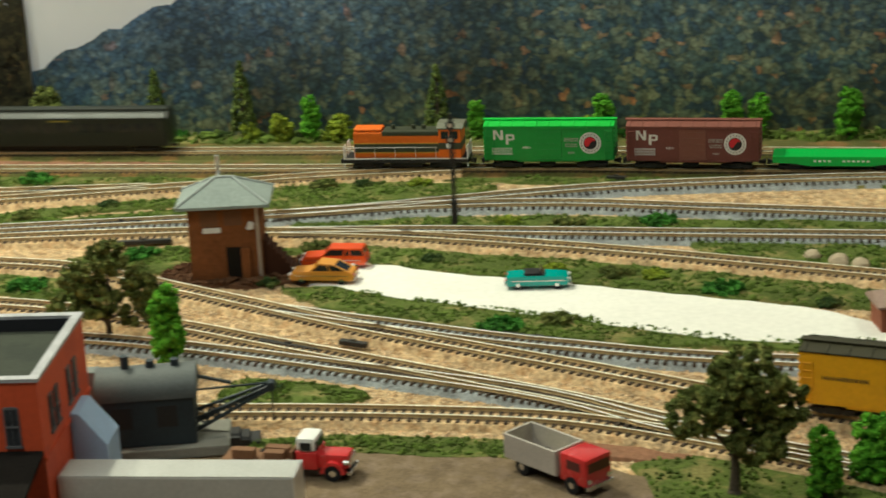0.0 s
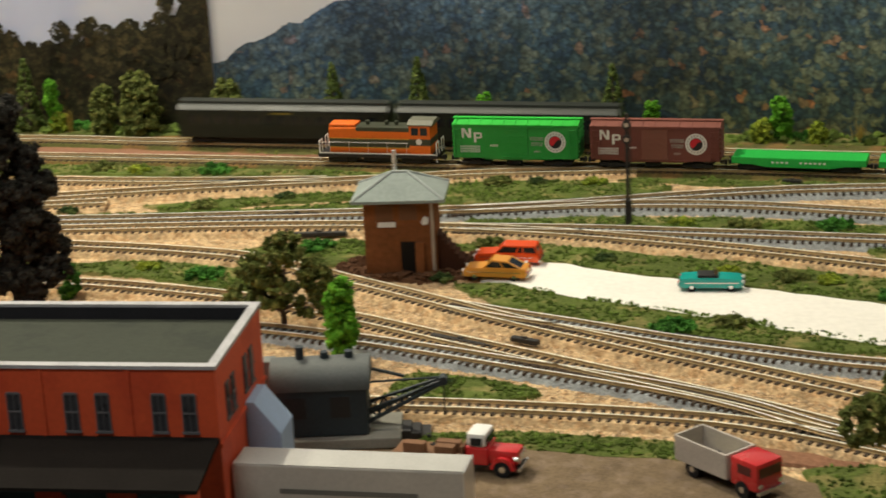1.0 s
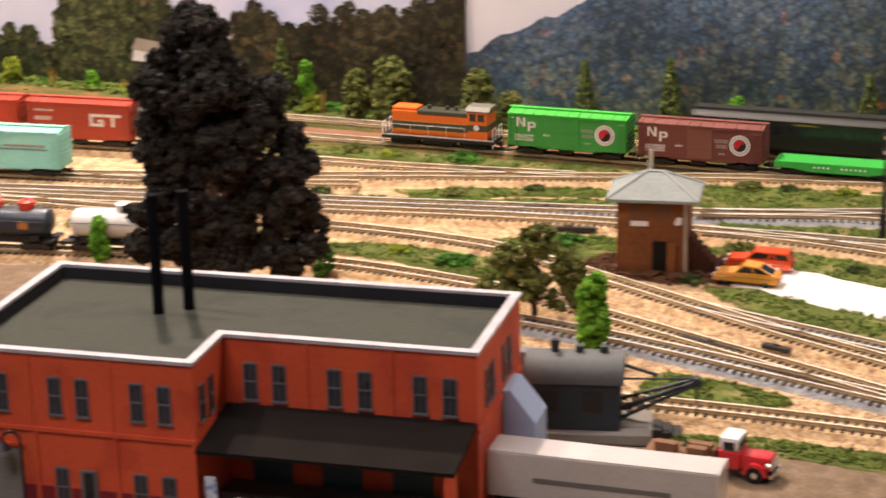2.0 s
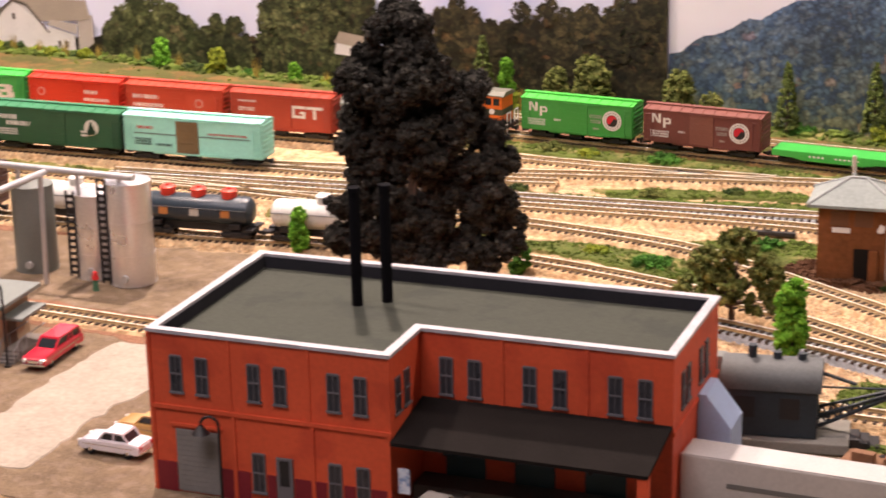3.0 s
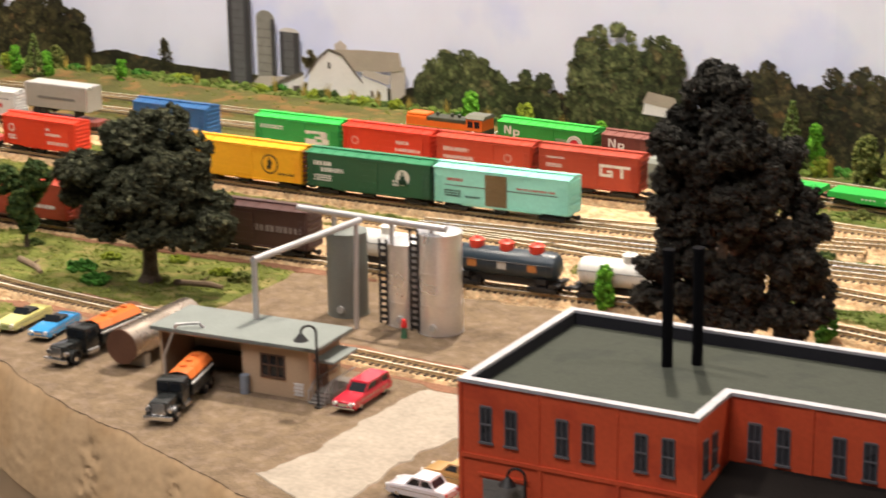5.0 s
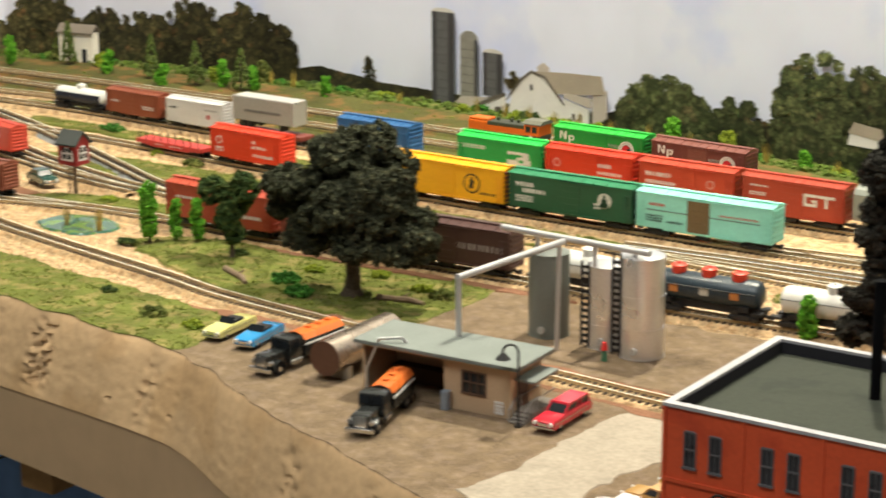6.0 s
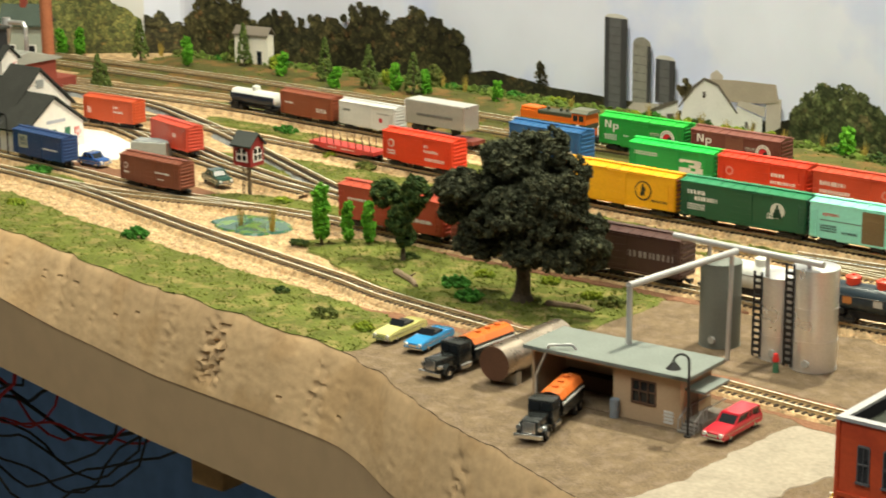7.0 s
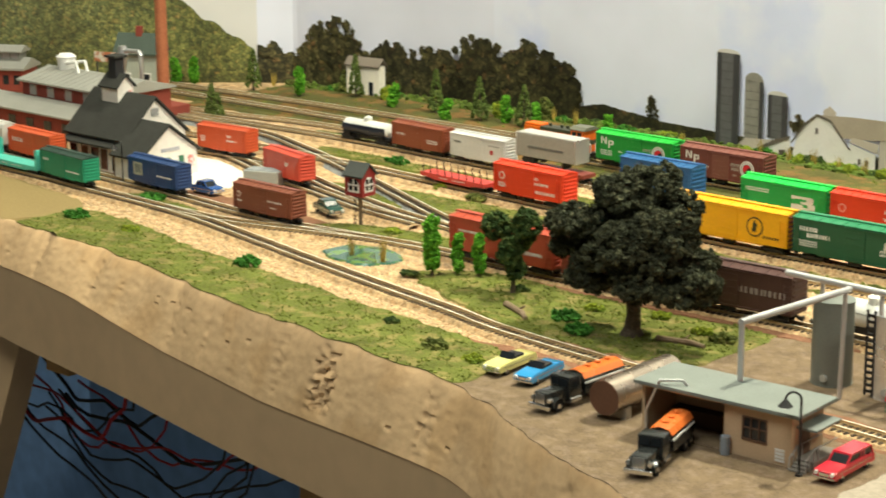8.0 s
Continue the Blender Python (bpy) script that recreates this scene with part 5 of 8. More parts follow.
def backdrop():
    def sheet(name, x0, x1, label, rgb, rgb2):
        sky = mat("printed_sky_" + name, rgb, 0.5, var=0.04, scale=5, fine=20, second=rgb2, share=0.9)
        bm = BM()
        xs = [x0 + (x1 - x0) * i / 60 for i in range(61)]
        a = [bm.verts.new((x, back_y(x), -8)) for x in xs]
        b = [bm.verts.new((x, back_y(x), 330)) for x in xs]
        c = [bm.verts.new((x, back_y(x) + 3, 330)) for x in xs]
        for i in range(60):
            bm.faces.new((a[i], a[i + 1], b[i + 1], b[i]))
            bm.faces.new((b[i], b[i + 1], c[i + 1], c[i]))
        return tagged(part("backdrop", bm, sky, None, label), category="backdrop", kind="structure")
    right = sheet("right", -44, 895, "printed backdrop of a wooded autumn mountain under pale sky", (0.92, 0.90, 0.94), (0.86, 0.85, 0.90))
    mid = sheet("middle", -950, -44, "printed backdrop of trees, a white barn and silos", (0.67, 0.72, 0.96), (0.78, 0.81, 0.97))
    left = sheet("left", -1218, -950, "printed backdrop of dark trees under pale sky", (0.66, 0.70, 0.92), (0.76, 0.78, 0.93))
    far = sheet("far", -1590, -1218, "printed backdrop of a green wooded hillside", (0.74, 0.72, 0.71), (0.70, 0.69, 0.69))
    mount = print_mat("printed_mountain", (0.018, 0.036, 0.040), (0.054, 0.086, 0.052), (0.18, 0.185, 0.07), (0.42, 0.16, 0.03), 210, (0.095, 0.170, 0.31), 0.012, 0.95, 0.0, (0.0, 0.30, 1.3, 0.5))
    layer("mountain", -44, 893, [(-44, 42), (-15, 57), (13, 69), (44, 83), (70, 92), (140, 120), (220, 150), (320, 170), (893, 165)], -7, 2.0, mount, right, 1.5, 1.0)
    brn = print_mat("printed_brown_trees", (0.030, 0.024, 0.012), (0.075, 0.060, 0.026), (0.14, 0.115, 0.05), (0.20, 0.11, 0.04), 150, loose=0.45)
    wood = print_mat("printed_mixed_trees", (0.020, 0.020, 0.009), (0.052, 0.047, 0.019), (0.10, 0.088, 0.034), (0.13, 0.075, 0.03), 210, loose=0.35)
    dk = print_mat("printed_dark_trees", (0.016, 0.017, 0.009), (0.040, 0.037, 0.017), (0.078, 0.066, 0.028), (0.11, 0.065, 0.025), 210, loose=0.3)
    right_tops = [(-226, 40), (-210, 60), (-197, 66), (-181, 65), (-173, 55), (-159, 67), (-118, 71), (-92, 69), (-78, 80), (-62, 96), (-44, 98)]
    layer("treeline", -226, -44, [(x, z * 0.84) for x, z in right_tops], -7, 2.0, dk, mid, 4, 2.0)
    grove(-226, -30, right_tops, 2.2, dk, mid, 5, (22, 38), 0.93, hi=-44.5)
    grn = print_mat("printed_green_trees", (0.024, 0.034, 0.013), (0.062, 0.078, 0.028), (0.125, 0.140, 0.055), (0.14, 0.11, 0.05), 210, loose=0.35)
    big_tops = [(-366, 34), (-358, 62), (-341, 75), (-322, 82), (-303, 79), (-284, 83), (-270, 66), (-262, 44)]
    layer("treeline", -366, -262, [(x, z * 0.8) for x, z in big_tops], -7, 3.4, grn, mid, 4, 2.0)
    grove(-366, -268, big_tops, 3.6, grn, mid, 6, (20, 34), 0.92)
    layer("treeline", -424, -376, [(-424, 11), (-412, 28), (-399, 33), (-388, 28), (-376, 11)], -7, 3.2, grn, mid, 5, 2.5)
    grove(-424, -376, [(-424, 15), (-412, 36), (-399, 42), (-388, 36), (-376, 15)], 3.4, grn, mid, 7, (18, 24), 0.9)
    layer("treeline", -512, -418, [(-512, 20), (-498, 28), (-478, 33), (-457, 37), (-440, 33), (-428, 21), (-418, 10)], -7, 3.2, grn, mid, 5, 2.5)
    grove(-506, -426, [(-512, 25), (-498, 36), (-478, 42), (-457, 48), (-440, 42), (-428, 28), (-418, 12)], 3.4, grn, mid, 8, (24, 34), 0.8)
    layer("hedge", -560, -60, [(-560, 10), (-440, 19), (-400, 25), (-330, 28), (-200, 30), (-60, 24)], -7, 1.6, dk, mid, 4, 2)
    field = mat("printed_field", (0.07, 0.065, 0.03), 0.6, var=0.35, scale=30, fine=200)
    layer("field", -945, -560, [(-945, 4), (-860, 9), (-700, 9), (-560, 6)], -7, 2.0, field, mid, 0.4, 0.2)
    layer("hill", -852, -690, [(-852, 12), (-822, 17), (-790, 14), (-750, 10), (-690, 9)], -7, 2.8, dk, mid, 0.8, 0.6)
    rng = random.Random(3)
    printed_blobs("lone_tree", [(-766 + rng.gauss(0, 3.6) * (1 - abs(z - 15) / 26), z, rng.uniform(0.9, 1.9), 3.4) for z in (rng.uniform(7, 31) for i in range(110))] + [(-766, z, 1.0, 3.4) for z in range(2, 9)], dk, mid)
    gs = [mat("printed_silo_grey", (0.12, 0.12, 0.125), 0.6, var=0.2, scale=200), mat("printed_silo_tan", (0.26, 0.25, 0.22), 0.6, var=0.2, scale=200)]
    shade, cap = mat("printed_silo_dark", (0.05, 0.05, 0.055), 0.6, var=0.15), mat("printed_silo_cap", (0.62, 0.60, 0.58), 0.6)
    for x0, x1, z0, top, m, lit in ((-697, -673, -1, 77, gs[0], False), (-667, -648, 6, 57, gs[1], True), (-643, -623, 12, 48, gs[0], False)):
        w = x1 - x0
        flat("silo", [(x0, z0), (x1, z0), (x1, top), (x0, top)], 4.0, m, mid)
        for k, g in ((0.0, 0.2), (0.72, 0.28)) if not lit else ((0.8, 0.2),):
            flat("silo_shade", [(x0 + w * k, z0), (x0 + w * (k + g), z0), (x0 + w * (k + g), top), (x0 + w * k, top)], 4.2, shade, mid)
        dome = [(x0 + w * (0.5 - 0.5 * math.cos(math.pi * i / 8)), top + (7 if lit else 3.5) * math.sin(math.pi * i / 8)) for i in range(9)]
        flat("silo_cap", [(x, z) for x, z in dome], 4.3, m if lit else cap, mid)
        for i in range(1, int((top - z0) / 7)):
            flat("silo_hoop", [(x0, z0 + i * 7), (x1, z0 + i * 7), (x1, z0 + i * 7 + 0.35), (x0, z0 + i * 7 + 0.35)], 4.5, shade, mid)
    wall, wall2 = mat("printed_barn_white", (0.80, 0.77, 0.74), 0.6, var=0.08), mat("printed_barn_shade", (0.52, 0.46, 0.40), 0.6, var=0.1)
    tin, tin2 = mat("printed_barn_roof", (0.40, 0.34, 0.27), 0.6, var=0.12), mat("printed_barn_eave", (0.13, 0.11, 0.09), 0.6, var=0.12)
    printed_blobs("printed_tree", [(-612 + 9 * math.cos(i * 2.4) * (i % 5) / 5, 26 + 9 * math.sin(i * 2.4) * (i % 7) / 7, 2.6, 3.6) for i in range(40)], brn, mid)
    flat("barn", [(-533, -2), (-519, 8), (-519, 30), (-533, 27)], 4.2, wall2, mid)
    flat("barn", [(-619, -9), (-572, -8), (-561, -2), (-561, 15), (-567, 22), (-580, 34), (-593, 37), (-603, 29), (-613, 17)], 4.4, wall, mid)
    flat("barn_roof", [(-593, 37.5), (-580, 34), (-567, 22), (-540, 24), (-521, 27), (-524, 41), (-560, 40)], 4.8, tin, mid)
    flat("roof_edge", [(-619, 11), (-617.5, 11), (-603, 28), (-593, 36), (-580, 33), (-561, 13.5), (-559, 13.5), (-579, 35), (-593, 38.5), (-604, 30.5)], 5.0, tin2, mid)
    flat("barn_annexe", [(-561, -3), (-536, -1), (-536, 13), (-561, 19)], 4.6, wall, mid)
    flat("annexe_roof", [(-561, 20), (-534, 14), (-533, 22), (-558, 24)], 5.0, wall2, mid)
    flat("shed", [(-654, -7), (-619, -7), (-619, 16), (-632, 10), (-654, 0)], 4.3, wall, mid)
    flat("shed", [(-672, -5), (-654, -7), (-654, 1), (-668, 3)], 4.3, wall, mid)
    flat("shed_roof", [(-672, 3), (-665, 9), (-637, 11), (-654, 1)], 4.7, wall2, mid)
    flat("shed_roof", [(-637, 11), (-619, 17), (-619, 14.5), (-652, 0)], 4.9, tin2, mid)
    for x, z in ((-606, -4), (-597, -4), (-588, -4), (-579, -4), (-594, 22), (-552, 3), (-545, 3), (-640, -4)):
        flat("barn_window", [(x, z), (x + 2.6, z), (x + 2.6, z + 5), (x, z + 5)], 5.2, mat("printed_window", (0.10, 0.08, 0.07), 0.6), mid)
    flat("barn_door", [(-630, -7), (-623, -7), (-623, 5), (-630, 4)], 5.2, mat("printed_window", (0.10, 0.08, 0.07), 0.6), mid)
    flat("cupola", [(-587, 37), (-575, 38), (-575, 42), (-581, 46), (-587, 42)], 4.6, wall2, mid)
    flat("farmhouse", [(-300, 20), (-270, 20), (-270, 27), (-298, 29)], 6.2, wall, mid)
    flat("farmhouse_roof", [(-300, 28.5), (-269, 26), (-272, 35), (-295, 37)], 6.4, tin, mid)
    left_tops = [(-1218, 44), (-1208, 43), (-1200, 27), (-1193, 33), (-1184, 22), (-1172, 49), (-1156, 63), (-1135, 67), (-1118, 64), (-1110, 40), (-1102, 34), (-1082, 46), (-1062, 48), (-1048, 40), (-1020, 52), (-1000, 46), (-976, 66), (-950, 60)]
    mid_tops = [(-950, 60), (-930, 52), (-911, 64), (-891, 57), (-868, 50), (-852, 44), (-845, 12)]
    layer("treeline", -1217, -949, [(x, z * 0.78) for x, z in left_tops], -7, 2.2, wood, left, 4, 2.0)
    grove(-1216, -950, left_tops, 2.4, wood, left, 9, (14, 26), 0.95, lo=-1217, hi=-948)
    layer("treeline", -949, -846, [(x, z * 0.78) for x, z in mid_tops], -7, 2.7, wood, mid, 4, 2.0)
    grove(-956, -852, mid_tops, 2.9, wood, mid, 10, (14, 26), 0.95, lo=-952)
    hill = print_mat("printed_hillside", (0.055, 0.065, 0.02), (0.115, 0.125, 0.035), (0.19, 0.18, 0.05), (0.24, 0.17, 0.05), 260, (0.30, 0.33, 0.22), 0.02, 0.35, 0.0, (-1.5, -1.26, 1.0, 0.1))
    layer("hillside", -1590, -1219, [(-1590, 190), (-1400, 150), (-1310, 112), (-1276, 82), (-1252, 60), (-1232, 44), (-1219, 33)], -7, 2.0, hill, far, 1.5, 1.0)


backdrop()

# ---- ground cover ----
DARKDIRT = mat("dark_brown_soil", (0.085, 0.04, 0.02), 0.95, var=0.35, scale=40, fine=600, bump=1.0)
POLE = mat("pale_sand", (0.27, 0.20, 0.09), 0.9, var=0.1, scale=10, fine=400, bump=0.4)
patch("dirt_lot", [(-427, 596), (-350, 560), (-281, 530), (-236, 513), (-161, 483), (-101, 464), (-60, 452), (-60, 500), (-60, 610), (-70, 652), (-200, 655), (-300, 658), (-420, 664), (-430, 640)], DIRT, "grey-brown dirt lot round the oil depot", 0.3, 2)
patch("dirt_lot", [(-345, 688), (-346, 740), (-342, 783), (-250, 783), (-160, 786), (-110, 790), (-90, 740), (-90, 682), (-200, 684)], DIRT, "grey-brown dirt under the storage tanks", 0.3, 4)
patch("dirt_lot", [(-62, 456), (0, 439), (150, 419), (350, 414), (356, 560), (326, 592), (290, 608), (225, 616), (120, 612), (-62, 612)], DIRT, "grey-brown dirt yard round the factory", 0.35, 2)
patch("white_road", [(-191, 517), (-168, 506), (-143, 503), (-142, 550), (-136, 592), (-112, 614), (-88, 622), (-88, 645), (-165, 645), (-182, 636), (-184, 560)], DRIVE, "pale plaster driveway beside the factory", 0.75, 5)
patch("white_lot", [(174, 828), (201, 853), (243, 835), (307, 814), (370, 790), (420, 769), (452, 738), (445, 722), (367, 736), (300, 767), (218, 803)], CHALK, "white plaster road strip with parked cars", 0.75, 2)
patch("white_lot", [(-985, 868), (-930, 820), (-880, 838), (-900, 900), (-952, 925), (-985, 900)], CHALK, "white plaster lot beside the station", 0.5, 3)
patch("sand", [(-1150, 676), (-1050, 674), (-935, 664), (-905, 720), (-960, 748), (-1150, 756)], POLE, "bare pale sandy board at the layout edge", 0.35, 3)
DT = mat("dark_tuft", (0.085, 0.125, 0.022), 0.95, var=0.4, scale=120, island=0.5)
LT = mat("light_tuft", (0.145, 0.165, 0.034), 0.95, var=0.3, scale=120, island=0.28)
random.seed(11)
TURF_LABEL = "green flocked turf strip beside the track"
for pts, m, n, tm in (
        ([(178, 630), (230, 632), (285, 624), (315, 608), (290, 606), (225, 614), (180, 616)], TURF, 900, DT),
        ([(330, 598), (352, 545), (420, 520), (500, 500), (490, 570), (420, 600), (370, 608)], TURF, 1500, DT),
        ([(150, 672), (200, 668), (218, 676), (195, 692), (160, 698)], TURF, 700, DT),
        ([(163, 822), (178, 798), (215, 777), (290, 744), (380, 723), (450, 714), (450, 726), (367, 742), (300, 771), (218, 805), (185, 820)], TURF, 2600, DT),
        ([(205, 856), (172, 872), (140, 884), (205, 882), (290, 856), (370, 829), (450, 795), (450, 770), (370, 793), (307, 817), (243, 838)], TURF, 2600, DT),
        ([(-80, 845), (-30, 855), (30, 848), (80, 818), (60, 810), (-20, 835), (-80, 838)], TURF, 1000, DT),
        ([(30, 872), (60, 885), (110, 892), (150, 886), (150, 862), (100, 850), (60, 862)], TURF, 1300, DT),
        ([(150, 920), (220, 916), (300, 908), (375, 898), (460, 890), (460, 905), (375, 914), (300, 928), (220, 932), (160, 928)], TURF, 1700, DT),
        ([(-90, 938), (0, 948), (70, 958), (115, 962), (60, 944), (-20, 938)], TURF, 900, DT),
        ([(-40, 958), (20, 972), (60, 982), (90, 975), (40, 962), (-20, 950)], TURF, 900, DT),
        ([(118, 962), (125, 1003), (200, 1004), (260, 990), (220, 968), (170, 960)], TURF, 1500, DT),
        ([(363, 882), (416, 874), (460, 859), (456, 828), (413, 838), (378, 855)], TURF, 1100, DT),
        ([(240, 1002), (420, 976), (520, 962), (520, 972), (420, 988), (250, 1008)], TURF, 900, DT),
        ([(-160, 1032), (-40, 1022), (60, 1020), (90, 1012), (90, 1024), (-40, 1040), (-160, 1050)], TURF, 1000, DT),
        ([(-606, 752), (-540, 722), (-465, 699), (-392, 698), (-349, 712), (-344, 778), (-360, 786), (-440, 781), (-560, 781)], LAWN, 4200, LT),
        ([(-908, 664), (-796, 656), (-643, 622), (-531, 608), (-432, 592), (-430, 650), (-470, 664), (-560, 676), (-660, 690), (-760, 703), (-840, 722), (-902, 722)], LAWN, 5200, LT),
        ([(-620, 902), (-480, 884), (-330, 884), (-280, 900), (-330, 914), (-480, 918), (-620, 922)], LAWN, 2200, LT),
        ([(-920, 984), (-700, 976), (-560, 970), (-460, 968), (-460, 982), (-700, 994), (-920, 1003)], LAWN, 2200, LT),
        ([(-840, 905), (-760, 925), (-640, 925), (-640, 915), (-700, 890), (-760, 882)], LAWN, 1500, LT),
        ([(-740, 800), (-660, 815), (-600, 818), (-600, 830), (-660, 832), (-720, 822)], LAWN, 900, LT),
        ([(-930, 772), (-860, 772), (-840, 780), (-900, 786)], LAWN, 500, LT),
        ([(-1000, 1048), (-800, 1045), (-560, 1042), (-560, 1056), (-800, 1066), (-1000, 1072)], LAWN, 1500, LT),
        ([(-200, 852), (-60, 845), (-60, 858), (-120, 868), (-200, 872)], LAWN, 600, LT)):
    patch("turf", pts, m, TURF_LABEL, 0.6, 4, n * (0.45 if m == LAWN else 0.8), tm, 1.1 if m == LAWN else 1.35)
for pts in ([(94, 832), (106, 862), (150, 868), (182, 856), (180, 836), (140, 824)],):
    patch("soil", pts, DARKDIRT, "dark brown soil round the signal tower", 0.9, 5, 900, DARKDIRT, 2.5)
for pts in ([(300, 628), (340, 612), (400, 588), (420, 572), (395, 575), (340, 598), (300, 614)], [(-170, 1072), (40, 1048), (130, 1040), (130, 1048), (-60, 1078), (-170, 1092)], [(-620, 800), (-520, 806), (-400, 812), (-300, 815), (-300, 788), (-400, 786), (-520, 782)], [(-520, 660), (-440, 668), (-440, 655)], [(-900, 812), (-800, 800), (-700, 800), (-760, 815), (-880, 822)]):
    patch("soil", pts, BROWNDIRT, "red-brown loose ballast beside the track", 0.5, 4)
# The pond.
pond = mat("green_pond_water", (0.05, 0.12, 0.09), 0.06, var=0.3, scale=60, second=(0.12, 0.2, 0.06), share=0.5)
patch("pond", [(-684, 754), (-678, 778), (-650, 784), (-628, 772), (-636, 748), (-660, 744)], pond, "small shiny green pond", 0.55, 2)
BACKSOIL = mat("olive_brown_ballast", (0.175, 0.105, 0.038), 0.95, var=0.4, scale=22, fine=500, bump=1.0, second=(0.09, 0.088, 0.027), share=0.7)
patch("soil", [(x, back_y(x) - 20) for x in range(-1180, 620, 60)] + [(x, on("main", x)[1] - (22 if x < -300 else 15)) for x in range(560, -1240, -60)], BACKSOIL, "olive brown ballast under the back tracks", 0.25, 5, 1200, LT, 1.6)
patch("soil", [(x, on("front", x)[1] + 17) for x in range(-440, -60, 20)] + [(x, on("front", x)[1] - 15) for x in range(-80, -460, -20)], BROWNDIRT, "orange-brown loose ballast along the depot track", 0.45, 6)
# Scrub along the foot of the backdrop.
scrub = [(x, back_y(x) - 6) for x in range(-1180, 880, 40)]
patch("turf", scrub + [(x, y - 22) for x, y in scrub[::-1]], TURF, "dark turf along the foot of the backdrop", 0.6, 4, 5200, DT, 3.5)


def ballast_grains(x0, x1, y0, y1, count, seed):
    """Loose crushed stones on the bare ballast, none on turf, dirt or roads."""
    rng = np.random.RandomState(seed)
    p = np.column_stack((rng.uniform(x0, x1, count), rng.uniform(y0, y1, count)))
    free = np.ones(count, bool)
    for ring in LAID:
        near = (p[:, 0] > ring[:, 0].min()) & (p[:, 0] < ring[:, 0].max()) & free
        hit = np.zeros(near.sum(), bool)
        q = p[near]
        for (ax, ay), (bx, by) in zip(ring, np.roll(ring, -1, axis=0)):
            if ay != by:
                hit ^= ((ay > q[:, 1]) != (by > q[:, 1])) & (q[:, 0] < (bx - ax) * (q[:, 1] - ay) / (by - ay) + ax)
        free[near] &= ~hit
    p = p[free & (p[:, 1] > np.interp(p[:, 0], [e[0] for e in EDGE], [e[1] for e in EDGE]) + 10)]
    n = len(p)
    octa = np.array([(1, 0, 0), (-1, 0, 0), (0, 1, 0), (0, -1, 0), (0, 0, 0.7), (0, 0, -0.7)], float)
    faces = np.array([(0, 2, 4), (2, 1, 4), (1, 3, 4), (3, 0, 4)])
    v = octa[None] * rng.uniform(0.45, 1.15, (n, 1, 1)) * rng.uniform(0.7, 1.3, (n, 6, 1)) * (rng.rand(n, 1, 1) * 0.4 + 0.6)
    turn = rng.rand(n) * 6.283
    c, d = np.cos(turn)[:, None], np.sin(turn)[:, None]
    v = np.stack((v[..., 0] * c - v[..., 1] * d + p[:, 0:1], v[..., 0] * d + v[..., 1] * c + p[:, 1:2], v[..., 2] - 0.75), axis=-1)
    f = (faces[None] + 6 * np.arange(n)[:, None, None]).reshape(-1, 3)
    me = bpy.data.meshes.new("ballast")
    me.from_pydata((v.reshape(-1, 3) * MM).tolist(), [], f.tolist())
    me.materials.append(STONES)
    tagged(new("ballast", me), "loose tan and orange-brown crushed stone ballast", "ballast", kind="stuff")


STONES = mat("crushed_stone", (0.46, 0.285, 0.15), 0.95, var=0.25, scale=200, second=(0.56, 0.42, 0.27), share=0.7, island=0.5)
ballast_grains(-110, 470, 600, 860, 62000, 1)
ballast_grains(-110, 470, 860, 1000, 16000, 2)
ballast_grains(-460, -110, 655, 900, 24000, 3)
ballast_grains(-930, -460, 650, 900, 36000, 4)


# ---- trees and bushes ----
def leaf(name, rgb, second):
    return mat(name, rgb, 0.95, var=0.4, scale=140, fine=900, bump=1.0, second=second, share=0.4, island=0.35)


L_OAK = leaf("oak_foam", (0.040, 0.044, 0.026), (0.082, 0.082, 0.046))
L_DARK = leaf("dark_brown_foam", (0.025, 0.024, 0.020), (0.046, 0.043, 0.034))
L_OLIVE = leaf("olive_foam", (0.088, 0.108, 0.026), (0.16, 0.165, 0.045))
L_LIME = leaf("lime_foam", (0.085, 0.25, 0.018), (0.15, 0.36, 0.03))
L_FIR = leaf("fir_foam", (0.085, 0.120, 0.030), (0.14, 0.17, 0.045))
L_GREEN = leaf("green_foam", (0.035, 0.12, 0.015), (0.07, 0.2, 0.03))
L_PINE = leaf("pine_foam", (0.035, 0.062, 0.018), (0.085, 0.11, 0.03))
L_YEL = leaf("yellow_green_foam", (0.22, 0.27, 0.025), (0.12, 0.17, 0.02))
L_STRAW = leaf("straw_foam", (0.42, 0.31, 0.07), (0.3, 0.22, 0.05))


